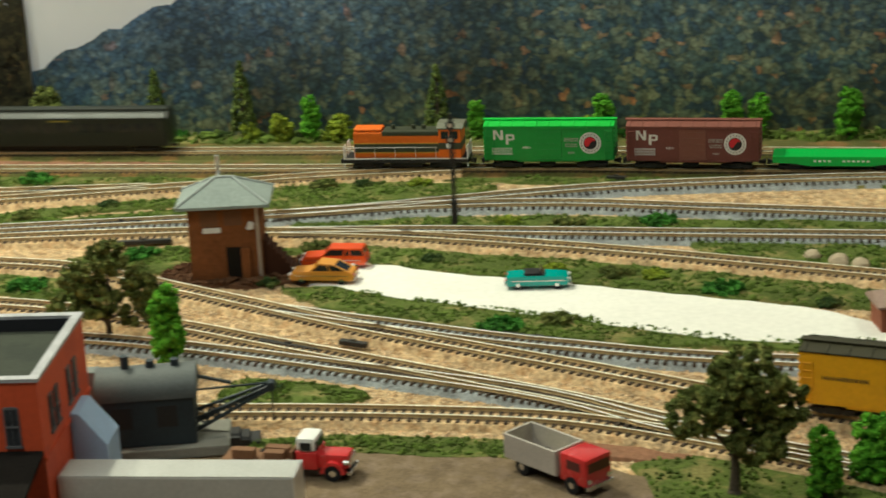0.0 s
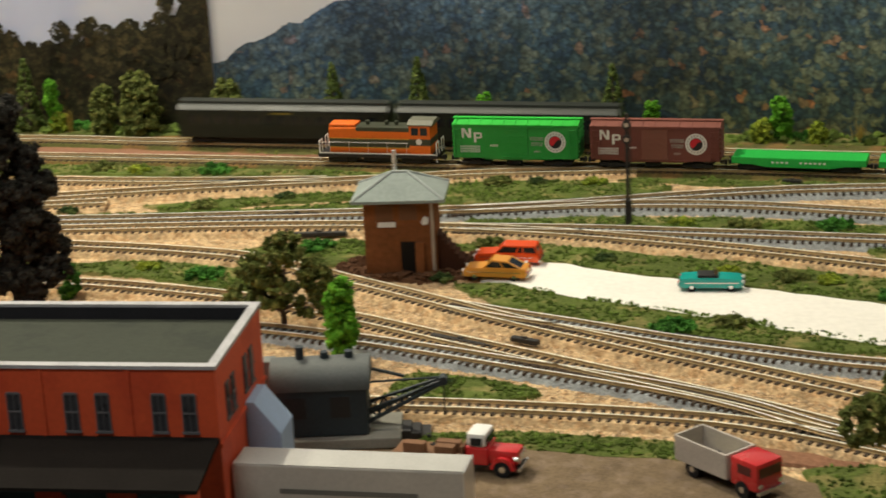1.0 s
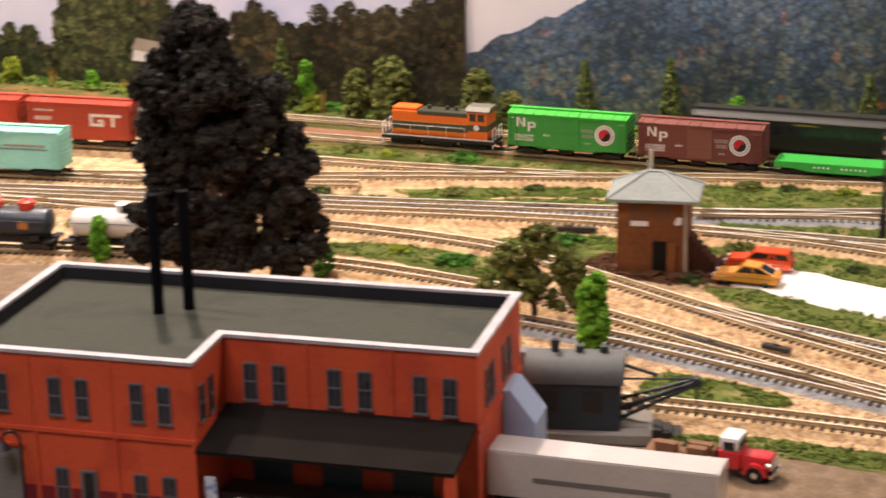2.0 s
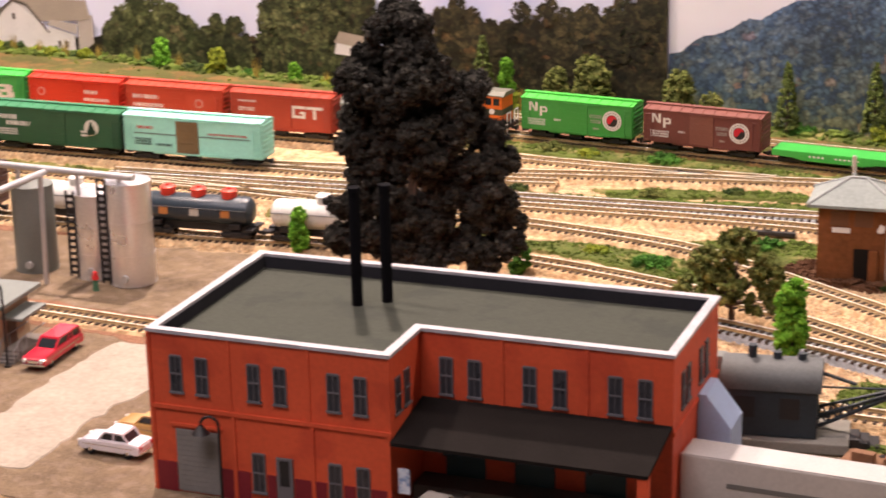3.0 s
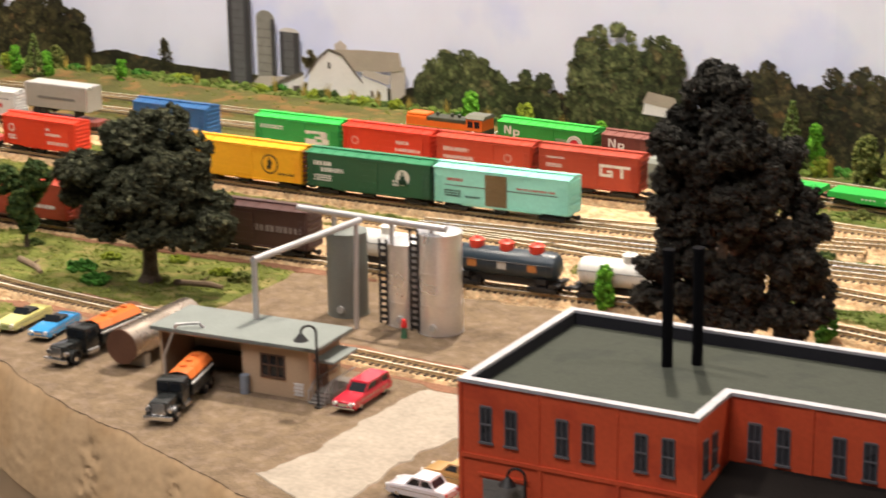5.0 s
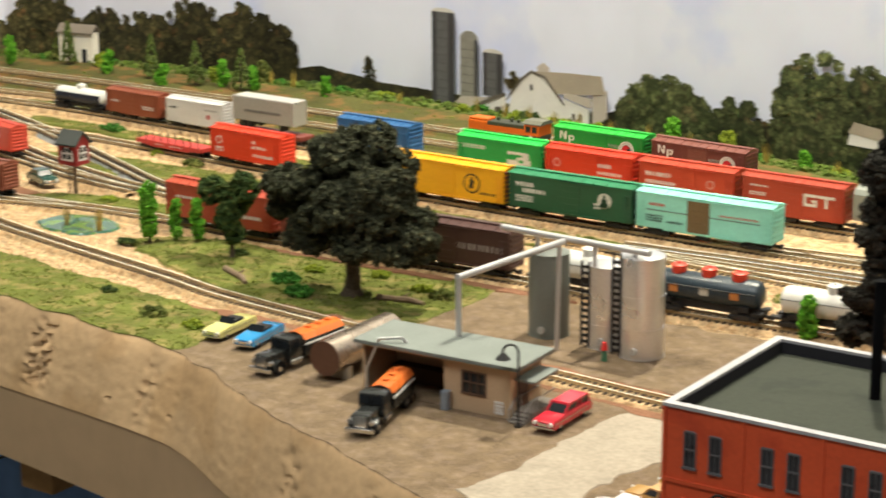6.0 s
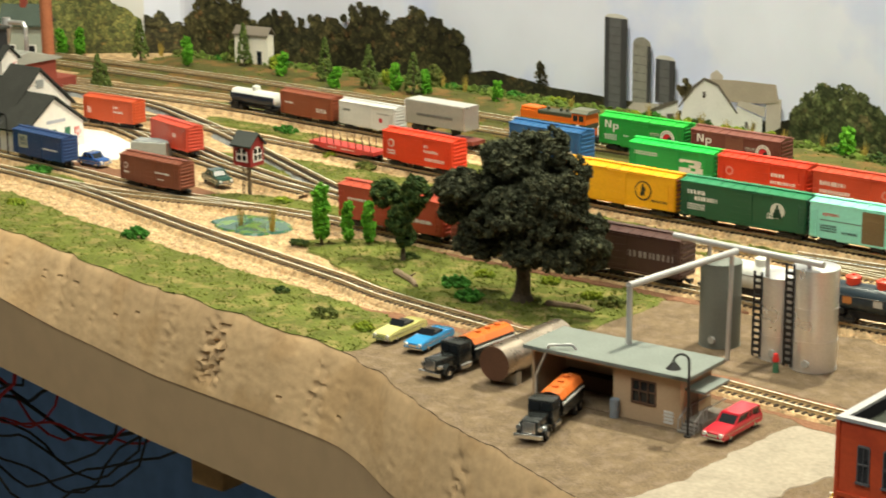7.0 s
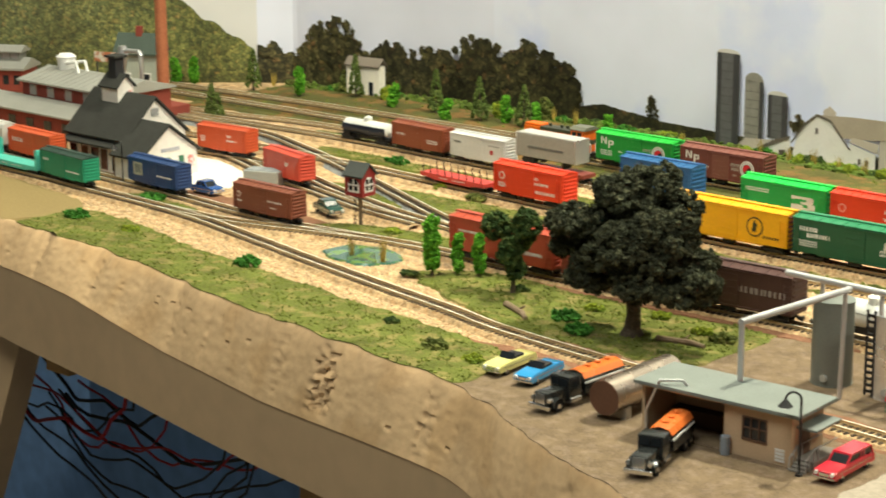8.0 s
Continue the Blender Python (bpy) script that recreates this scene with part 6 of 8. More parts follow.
def lobes_tree(name, x, y, lobes, trunk_r, leafm, label, clump=(3.5, 6.5), n_per=1.0, sub=0):
    """A tree of foam lobes given as (dx, dy, z, rx, rz) on a tapered trunk with limbs."""
    t = thing(name, x, y, 0, 0, label, "tree", "trees on the layout")
    rng = random.Random(int(x * 3 + y))
    zmin = min(l[2] - l[4] for l in lobes)
    bm = BM()
    base = Vector((0, 0, -0.5))
    top = Vector((rng.uniform(-1, 1), rng.uniform(-1, 1), zmin + 6))
    mid = Vector((trunk_r * 0.25, 0, (zmin + 6) * 0.5))
    cyl(bm, base, base + Vector((0, 0, trunk_r * 1.2)), trunk_r * 1.7, trunk_r * 1.05, 10)
    cyl(bm, base, mid, trunk_r * 1.15, trunk_r * 0.9, 10)
    cyl(bm, mid, top, trunk_r * 0.92, trunk_r * 0.75, 10)
    part("trunk", bm, BARK, t, smooth=True)
    for dx, dy, z, rx, rz in lobes:
        end = Vector((dx, dy, z))
        knee = top.lerp(end, 0.5) + Vector((rng.uniform(-2, 2), rng.uniform(-2, 2), -1))
        bm = BM()
        cyl(bm, top - Vector((0, 0, 3)), knee, trunk_r * 0.62, trunk_r * 0.4, 7)
        cyl(bm, knee, end, trunk_r * 0.42, trunk_r * 0.12, 7)
        part("limb", bm, BARK, t, smooth=True)
    if sub:
        small = []
        for dx, dy, z, rx, rz in lobes:
            for i in range(sub):
                u = Vector((rng.gauss(0, 1), rng.gauss(0, 1), rng.gauss(0, 1))).normalized() * rng.uniform(0.5, 0.78)
                q = rng.uniform(0.34, 0.52)
                small.append((dx + u.x * rx, dy + u.y * rx * 0.8, z + u.z * rz, rx * q, rz * q))
        lobes = small
    clumps = []
    for dx, dy, z, rx, rz in lobes:
        k = max(5, int(n_per * rx * rz / 7))
        for i in range(k):
            while True:
                u = Vector((rng.uniform(-1, 1), rng.uniform(-1, 1), rng.uniform(-1, 1)))
                if 0.25 < u.length < 1:
                    break
            u = u.normalized() * (u.length ** 0.45)
            clumps.append((dx + u.x * rx, dy + u.y * rx * 0.85, z + u.z * rz, rng.uniform(*clump)))
    crown_mesh("crown", clumps, leafm, t, 16, 0.6, 1.4)
    return t


def pine(x, y, h, w, leafm, label, z0=0):
    t = thing("tree", x, y, 0, 0, label, "tree", "small trees along the backdrop")
    rng = random.Random(int(x * 5 + y))
    part("trunk", cyl(BM(), (0, 0, -0.5), (0, 0, h * 0.9), max(0.8, w * 0.09), 0.3, 8), BARK, t)
    clumps = []
    n = max(8, int(h * 0.9))
    for i in range(n):
        f = 0.12 + 0.88 * i / n
        ring = w * 0.5 * (1 - f) ** 0.8 + 0.4
        for k in range(5):
            a = rng.uniform(0, 6.28)
            clumps.append((math.cos(a) * ring, math.sin(a) * ring, f * h - 0.8, rng.uniform(0.8, 1.6) * (1.25 - 0.6 * f)))
    crown_mesh("crown", clumps, leafm, t, 7, 0.4, 0.8)
    return t


def puff(x, y, h, w, leafm, label, name="tree", cat="tree", group="small trees along the backdrop"):
    """A small upright tree of a few foam puffs on a thin trunk."""
    t = thing(name, x, y, 0, 0, label, cat, group)
    rng = random.Random(int(x * 7 + y))
    part("trunk", cyl(BM(), (0, 0, -0.5), (rng.uniform(-1, 1), 0, h * 0.7), max(0.7, w * 0.08), 0.5, 7), BARK, t)
    clumps = []
    n = max(4, int(h / 4))
    for i in range(n):
        f = 0.28 + 0.68 * i / max(1, n - 1)
        ox, oy = rng.uniform(-0.14, 0.14) * w, rng.uniform(-0.14, 0.14) * w
        rr = w * 0.34 * (1.15 - 0.5 * abs(f - 0.5))
        for k in range(32):
            u = Vector((rng.gauss(0, 1), rng.gauss(0, 1), rng.gauss(0, 1))).normalized()
            clumps.append((ox + u.x * rr, oy + u.y * rr, f * h - rr * 0.5 + u.z * rr, rng.uniform(0.15, 0.28) * rr + 0.25))
    crown_mesh("crown", clumps, leafm, t, 14, 0.55, 0.8)
    return t


def bush(x, y, r, leafm, label):
    b = thing("bush", x, y, 0, 0, label, "bush", "bushes on the turf")
    rng = random.Random(int(x * 11 + y))
    clumps = []
    for i in range(44):
        a, d = rng.uniform(0, 6.28), r * rng.random() ** 0.6
        clumps.append((math.cos(a) * d * 1.35, math.sin(a) * d, rng.uniform(0.2, 0.75) * r * (1.1 - 0.5 * d / r), rng.uniform(0.14, 0.27) * r))
    crown_mesh("foliage", clumps, leafm, b, 10, 0.55, 0.7)
    return b


lobes_tree("oak_tree", -409, 732, [(8, 0, 88, 23, 16), (-6, -2, 76, 24, 18), (24, 2, 70, 22, 18), (-30, -4, 62, 24, 15), (-46, 2, 48, 14, 10), (32, 0, 52, 24, 16), (4, -10, 54, 26, 16), (52, 0, 42, 17, 14), (36, -6, 32, 20, 10), (-22, -4, 36, 20, 11), (8, -12, 36, 22, 10), (-2, 10, 40, 24, 12), (26, -8, 62, 20, 14)], 4.6, L_OAK, "large dark green spreading oak on the lawn", (0.9, 2.0), 7.5, sub=9)
lobes_tree("tall_tree", -74, 742, [(0, 0, 132, 19, 18), (-10, 0, 110, 22, 18), (10, -4, 108, 20, 20), (-14, 2, 84, 20, 16), (12, -2, 82, 18, 16), (-6, -4, 62, 20, 16), (-26, 0, 52, 18, 13), (10, 0, 44, 17, 13), (-10, -4, 34, 20, 13), (-28, 0, 32, 14, 10), (22, 2, 64, 15, 16), (24, 2, 92, 13, 15), (16, 2, 30, 16, 12)], 4.2, L_DARK, "very tall blackish tree with dense foliage", (1.0, 2.2), 7.0, sub=9)
lobes_tree("tall_tree", -40, 754, [(-6, 0, 104, 13, 17), (0, 0, 84, 15, 16), (7, -2, 66, 16, 15), (-6, 0, 58, 14, 14), (4, 0, 46, 18, 14), (12, 0, 34, 15, 11), (-4, -4, 24, 18, 12)], 3.8, L_DARK, "tall blackish tree with dense foliage", (1.0, 2.2), 7.0, sub=8)
lobes_tree("round_tree", 89, 752, [(3, 0, 41, 10, 8), (-10, 0, 31, 10, 8), (16, 2, 27, 9, 9), (-3, -2, 21, 11, 8), (15, 0, 15, 9, 7), (-20, 0, 16, 9, 7)], 1.6, L_OLIVE, "olive green tree with loose foam lobes", (1.2, 2.2), 4.0)
lobes_tree("round_tree", 367, 572, [(6, 0, 46, 15, 11), (-14, -2, 34, 12, 9), (16, 4, 34, 12, 10), (8, -4, 22, 10, 8), (-2, 0, 38, 12, 9)], 2.0, L_OLIVE, "olive green tree with forked dark trunk", (1.3, 2.4), 4.0)
lobes_tree("shrubby_tree", -519, 756, [(-13, 0, 41, 10, 8), (11, 0, 45, 9, 10), (0, -2, 26, 8, 10), (3, 0, 34, 8, 8), (2, 0, 16, 6, 6)], 1.5, L_PINE, "dark green tree with three foam lobes", (1.1, 2.0), 9.0)
for x, y, h, w in ((-584, 753, 40, 12), (-575, 768, 27, 9), (-561, 772, 28, 9), (125, 716, 38, 15), (-154, 797, 24, 11), (400, 566, 27, 13), (418, 578, 28, 14), (-33, 801, 16, 10)):
    puff(x, y, h, w, L_LIME if h != 16 else L_GREEN, "bright green columnar model tree", group="bright model trees")
for x, y, h, w in ((-172, 1134, 50, 15), (40, 1116, 48, 12), (96, 1112, 52, 13), (220, 1100, 48, 14), (-1082, 1190, 42, 11), (-969, 1179, 41, 11), (-911, 1173, 41, 12), (-864, 1178, 38, 13), (-1184, 1153, 41, 12), (-1114, 1037, 31, 9), (-1100, 1032, 24, 9)):
    pine(x, y, h, w * 1.25, L_FIR, "small olive green conifer")
for x, y, h, w in ((-154, 1131, 35, 11), (139, 1106, 27, 13), (244, 1097, 24, 11), (323, 1090, 26, 14), (400, 1080, 28, 14), (416, 1079, 26, 13), (469, 1072, 30, 16), (-1123, 1156, 28, 11), (-1018, 1174, 21, 11), (-939, 1160, 17, 12), (-888, 1182, 23, 11), (-857, 1185, 20, 11), (-785, 1195, 18, 10), (-1252, 1136, 27, 11), (-1264, 1124, 26, 11), (-446, 1186, 20, 14), (-327, 1166, 13, 10), (440, 560, 24, 14)):
    puff(x, y, h, w, L_LIME, "bright lime green model tree by the backdrop")
for x, y, h, w in ((-92, 1122, 38, 26), (-32, 1118, 34, 22), (-118, 1124, 30, 18), (-8, 1116, 22, 18), (-1109, 1204, 18, 16), (-870, 1216, 18, 14)):
    puff(x, y, h, w, L_OLIVE, "rounded olive green model tree by the backdrop")
for x, y, h, w in ((121, 1106, 15, 16), (157, 1104, 13, 18), (100, 1108, 11, 12), (311, 1088, 12, 14), (8, 1116, 11, 12), (-396, 1177, 17, 16), (345, 1084, 11, 12), (-150, 1128, 12, 12), (-548, 1196, 5, 12), (-518, 1194, 6, 12), (-600, 1203, 5, 11), (-650, 1206, 5, 12), (-270, 1152, 10, 14), (-225, 1144, 10, 14), (-910, 1196, 13, 14), (-985, 1198, 10, 13), (-1050, 1198, 11, 14)):
    puff(x, y, h, w, L_YEL, "yellow-green shrub by the backdrop", "shrub", "bush")
for x, y, h, w in ((369, 1084, 15, 9), (-142, 1128, 18, 6), (-660, 757, 14, 4), (-632, 758, 18, 5), (-1190, 1185, 16, 5), (-470, 1192, 14, 5), (-640, 1210, 14, 5), (-860, 1214, 14, 5), (-610, 1205, 13, 5), (-585, 1203, 15, 6), (-560, 1200, 12, 5), (-535, 1196, 15, 6), (-505, 1194, 13, 5), (-430, 1182, 14, 6), (-360, 1170, 15, 6), (-300, 1160, 12, 5), (-250, 1150, 13, 5), (-720, 1212, 10, 5), (-800, 1214, 12, 5), (-835, 1213, 16, 5)):
    tuft = thing("grass_tuft", x, y, 0, 0, "tuft of tall dry straw-coloured grass", "grass", "dry grass tufts")
    bm = BM()
    for i in range(26):
        a, q = random.uniform(0, 6.28), random.uniform(0.1, 1.0) * w * 0.75
        cyl(bm, (math.cos(a) * q * 0.4, math.sin(a) * q * 0.4, -0.4), (math.cos(a) * q, math.sin(a) * q, h * random.uniform(0.55, 1.0)), 0.28, 0.06, 4)
    part("straw", bm, L_STRAW, tuft)
BUSHES = [(39, 973), (-4, 951), (-4, 844), (30, 829), (233, 858), (303, 913), (270, 918), (350, 909), (183, 999), (161, 997), (216, 996), (78, 875), (153, 826), (326, 827), (345, 822), (272, 755), (174, 685), (-90, 1036), (-66, 1029), (-17, 1028), (-82, 944), (171, 882), (296, 835), (377, 799), (425, 776), (299, 762)]
BUSHES2 = [(-825, 705), (-693, 695), (-530, 660), (-478, 640), (-444, 634), (-888, 707), (-596, 745), (-362, 755), (-416, 770), (-459, 732), (-519, 763), (-707, 935), (-752, 947), (-841, 992), (-484, 908), (-442, 902), (-682, 820), (-889, 779), (-960, 1060), (-365, 707), (-457, 758), (-434, 714), (-400, 900), (-350, 900), (-380, 760)]
for k, (x, y) in enumerate(BUSHES + BUSHES2):
    bush(x, y, (4.6, 6.2, 5.2, 7.4)[k % 4], (L_PINE, L_GREEN, L_YEL, L_OLIVE)[(k * 7) % 4], ("dark green", "green", "yellow-green", "olive green")[(k * 7) % 4] + " foam bush on the turf")
random.seed(21)
for k in range(46):
    x = -1170 + 36 * k + random.uniform(-12, 12)
    bush(x, back_y(x) - random.uniform(10, 22), random.uniform(4, 7.5), (L_PINE, L_GREEN, L_YEL, L_OLIVE)[random.randrange(4)], "low foam scrub bush along the backdrop")
for x, y, a, L in ((-488, 723, -28, 34), (-377, 735, 10, 30)):
    lg = thing("log", x, y, 1.5, a, "weathered grey fallen log on the lawn", "log")
    bm = BM()
    cyl(bm, (-L / 2, 0, 0), (L * 0.2, 1, 0.4), 2.2, 1.9, 9)
    cyl(bm, (L * 0.2, 1, 0.4), (L / 2, -1, 0), 1.9, 1.3, 9)
    cyl(bm, (0, 0, 0.5), (4, 4, 4), 0.8, 0.4, 6)
    part("stem", bm, mat("grey_log", (0.22, 0.16, 0.11), 0.9, var=0.3, scale=100, bump=0.6), lg, smooth=True)


for x, y, r in ((424, 846, 4.2), (436, 835, 5.2), (446, 830, 4.6)):
    rk = thing("boulder", x, y, 0.2, 20 * r, "pale tan boulder in the grass", "rock", "boulders in the grass")
    bm = BM()
    bmesh.ops.create_icosphere(bm, subdivisions=2, radius=r)
    for v in bm.verts:
        v.co = Vector((v.co.x * 1.25, v.co.y, (v.co.z + 0.4 * r) * 0.75)) * (1 + 0.16 * noise.noise(v.co / r * 1.6 + Vector((x, 0, 0))))
    part("stone", bm, mat("pale_stone", (0.42, 0.34, 0.24), 0.9, var=0.25, scale=120, bump=0.5), rk)
hut = thing("trackside_hut", 458, 748, 0, 8, "small brick-red trackside hut by the white road", "building")
part("wall", box(BM(), -16, 16, -9, 9, 0, 13, 0.3), mat("hut_brick", (0.24, 0.085, 0.05), 0.8, var=0.2, scale=60, bump=0.3), hut)
part("roof", prism(BM(), [(-11, 12.4), (-11, 13.4), (0, 18), (11, 13.4), (11, 12.4)], "x", -18, 18), mat("hut_roof", (0.34, 0.24, 0.20), 0.8, var=0.15), hut)
part("door", box(BM(), -11, -5, -9.4, -8.9, 0, 10), mat("brown_hut_door", (0.09, 0.04, 0.025), 0.7), hut)


# ---- road vehicles ----
CHROME = mat("chrome", (0.7, 0.7, 0.7), 0.15, 0.95, var=0.05)
TYRE = mat("black_tyre", (0.015, 0.015, 0.016), 0.8, var=0.2)


def wheel(parent, x, s, y, r, w=1.6):
    t = part("wheel", cyl(BM(), (x, s * y - w / 2, r), (x, s * y + w / 2, r), r, n=18), TYRE, parent, smooth=True)
    part("hub", cyl(BM(), (x, s * (y + w / 2 - 0.1), r), (x, s * (y + w / 2 + 0.2), r), r * 0.4, n=14), CHROME, t)


def car(x, y, a, colour, label, kind="sedan", L=33.0, top=None, z=0.75):
    """A parked model car that faces its own +x."""
    c = thing("car", x, y, z, a, label, "car", "parked model cars")
    h, W = L / 2, 11.6
    m = mat("gloss_" + colour, colour, 0.22, var=0.06, coat=0.6)
    bm = BM()
    prism(bm, [(-h, 2.4), (-h + 0.3, 5.6), (-h + 1.4, 6.4), (-h * 0.5, 6.7), (h * 0.35, 6.6), (h - 1.4, 6.0), (h - 0.2, 5.0), (h, 2.6), (h - 1, 1.7), (-h + 1, 1.7)], "y", -W / 2, W / 2)
    bmesh.ops.bevel(bm, geom=bm.edges[:], offset=0.45, segments=2, affect="EDGES")
    part("body", bm, m, c, smooth=True)
    prof = {"sedan": ((-h * 0.62, 6.3), (-h * 0.42, 10.0), (h * 0.12, 10.2), (h * 0.38, 6.3)),
            "wagon": ((-h * 0.93, 6.2), (-h * 0.86, 10.1), (h * 0.1, 10.3), (h * 0.36, 6.3)),
            "fastback": ((-h * 0.9, 5.6), (-h * 0.4, 9.8), (h * 0.08, 10.4), (h * 0.36, 6.3)),
            "open": ((-h * 0.42, 6.3), (-h * 0.34, 7.6), (h * 0.1, 7.6), (h * 0.3, 6.3))}[kind]
    bm = BM()
    prism(bm, [(p, q) for p, q in prof], "y", -W / 2 + 1.1, W / 2 - 1.1)
    bmesh.ops.bevel(bm, geom=bm.edges[:], offset=0.5, segments=2, affect="EDGES")
    green = part("glasshouse", bm, GLASS, c, smooth=True)
    if kind == "open":
        part("interior", box(BM(), -h * 0.42, h * 0.1, -W / 2 + 1.6, W / 2 - 1.6, 6.2, 7.9, 0.4), BLACK, c, "dark open interior")
        part("windscreen", prism(BM(), [(h * 0.2, 6.4), (h * 0.08, 9.6), (h * 0.1, 9.7), (h * 0.24, 6.4)], "y", -W / 2 + 1.3, W / 2 - 1.3), GLASS, c)
    else:
        (x0, z0), (x1, z1), (x2, z2), (x3, z3) = prof
        rm = mat("gloss_" + (top or colour), top or colour, 0.22, var=0.06, coat=0.6)
        bm = BM()
        prism(bm, [(x1 - 0.6, z1 - 0.5), (x1 - 0.2, z1 + 0.25), (x2 + 0.2, z2 + 0.25), (x2 + 0.7, z2 - 0.5)], "y", -W / 2 + 0.9, W / 2 - 0.9)
        part("roof", bm, rm, c, smooth=True)
        for s in (-1, 1):
            bm = BM()
            for (u0, v0), (u1, v1) in (((x0, z0), (x1, z1)), ((x3, z3), (x2, z2)), (((x0 + x3) / 2, 6.3), ((x1 + x2) / 2, z1))):
                cyl(bm, (u0, s * (W / 2 - 1.0), v0), (u1, s * (W / 2 - 1.1), v1), 0.45, n=6)
            if kind == "wagon":
                cyl(bm, (-h * 0.5, s * (W / 2 - 1.0), 6.3), (-h * 0.48, s * (W / 2 - 1.1), z1), 0.45, n=6)
            part("pillar", bm, rm, c)
    for s, nm in ((1, "front_bumper"), (-1, "rear_bumper")):
        part(nm, box(BM(), s * h - 0.5, s * h + 0.7, -W / 2 + 0.2, W / 2 - 0.2, 2.2, 3.2, 0.25), CHROME, c)
    part("grille", box(BM(), h - 0.5, h + 0.25, -2.6, 2.6, 3.4, 4.8, 0.1), CHROME, c)
    for s in (-1, 1):
        part("headlight", cyl(BM(), (h - 0.8, s * 4.2, 4.6), (h + 0.35, s * 4.2, 4.5), 1.0, n=12), mat("headlight_glass", (0.75, 0.74, 0.7), 0.15), c)
        part("tail_light", box(BM(), -h - 0.2, -h + 0.5, s * 4.4 - 0.7, s * 4.4 + 0.7, 4.4, 5.4), mat("tail_red", (0.4, 0.01, 0.01), 0.3), c)
        part("side_trim", box(BM(), -h * 0.8, h * 0.85, s * W / 2 - 0.1, s * W / 2 + 0.15, 4.3, 4.6), CHROME, c)
        for xx in (-h * 0.6, h * 0.62):
            wheel(c, xx, s, W / 2 - 0.9, 2.3)
    return c


car(181, 829, 174, "d9943a", "ochre yellow fastback sedan on the white road", "fastback", 33)
car(184, 853, 176, "e2521f", "orange-red station wagon by the white road", "wagon", 34)
car(288, 813, 0, "1f9c92", "turquoise convertible with black interior", "open", 31)
car(-115, 528, 178, "e6e2e6", "white sedan parked beside the factory", "sedan", 29)
car(-108, 548, 176, "c9a062", "tan sedan parked beside the factory", "sedan", 32)
car(-103, 570, 176, "e0b820", "yellow car parked beside the factory", "sedan", 30)
car(-198, 617, -88, "c02436", "red station wagon parked by the depot", "wagon", 38)
car(-420, 637, -86, "d9d38a", "pale yellow open convertible on the dirt", "open", 35)
car(-397, 634, -82, "3c8fc9", "light blue open convertible on the dirt", "open", 34)
car(-757, 832, -20, "20453c", "dark green sedan by the elevated shanty", "sedan", 30)
car(34, 508, 80, "cfcabc", "pale delivery car at the loading dock", "wagon", 30)
car(-872, 818, 0, "2a4f8f", "small blue car beside the navy boxcar", "sedan", 26)


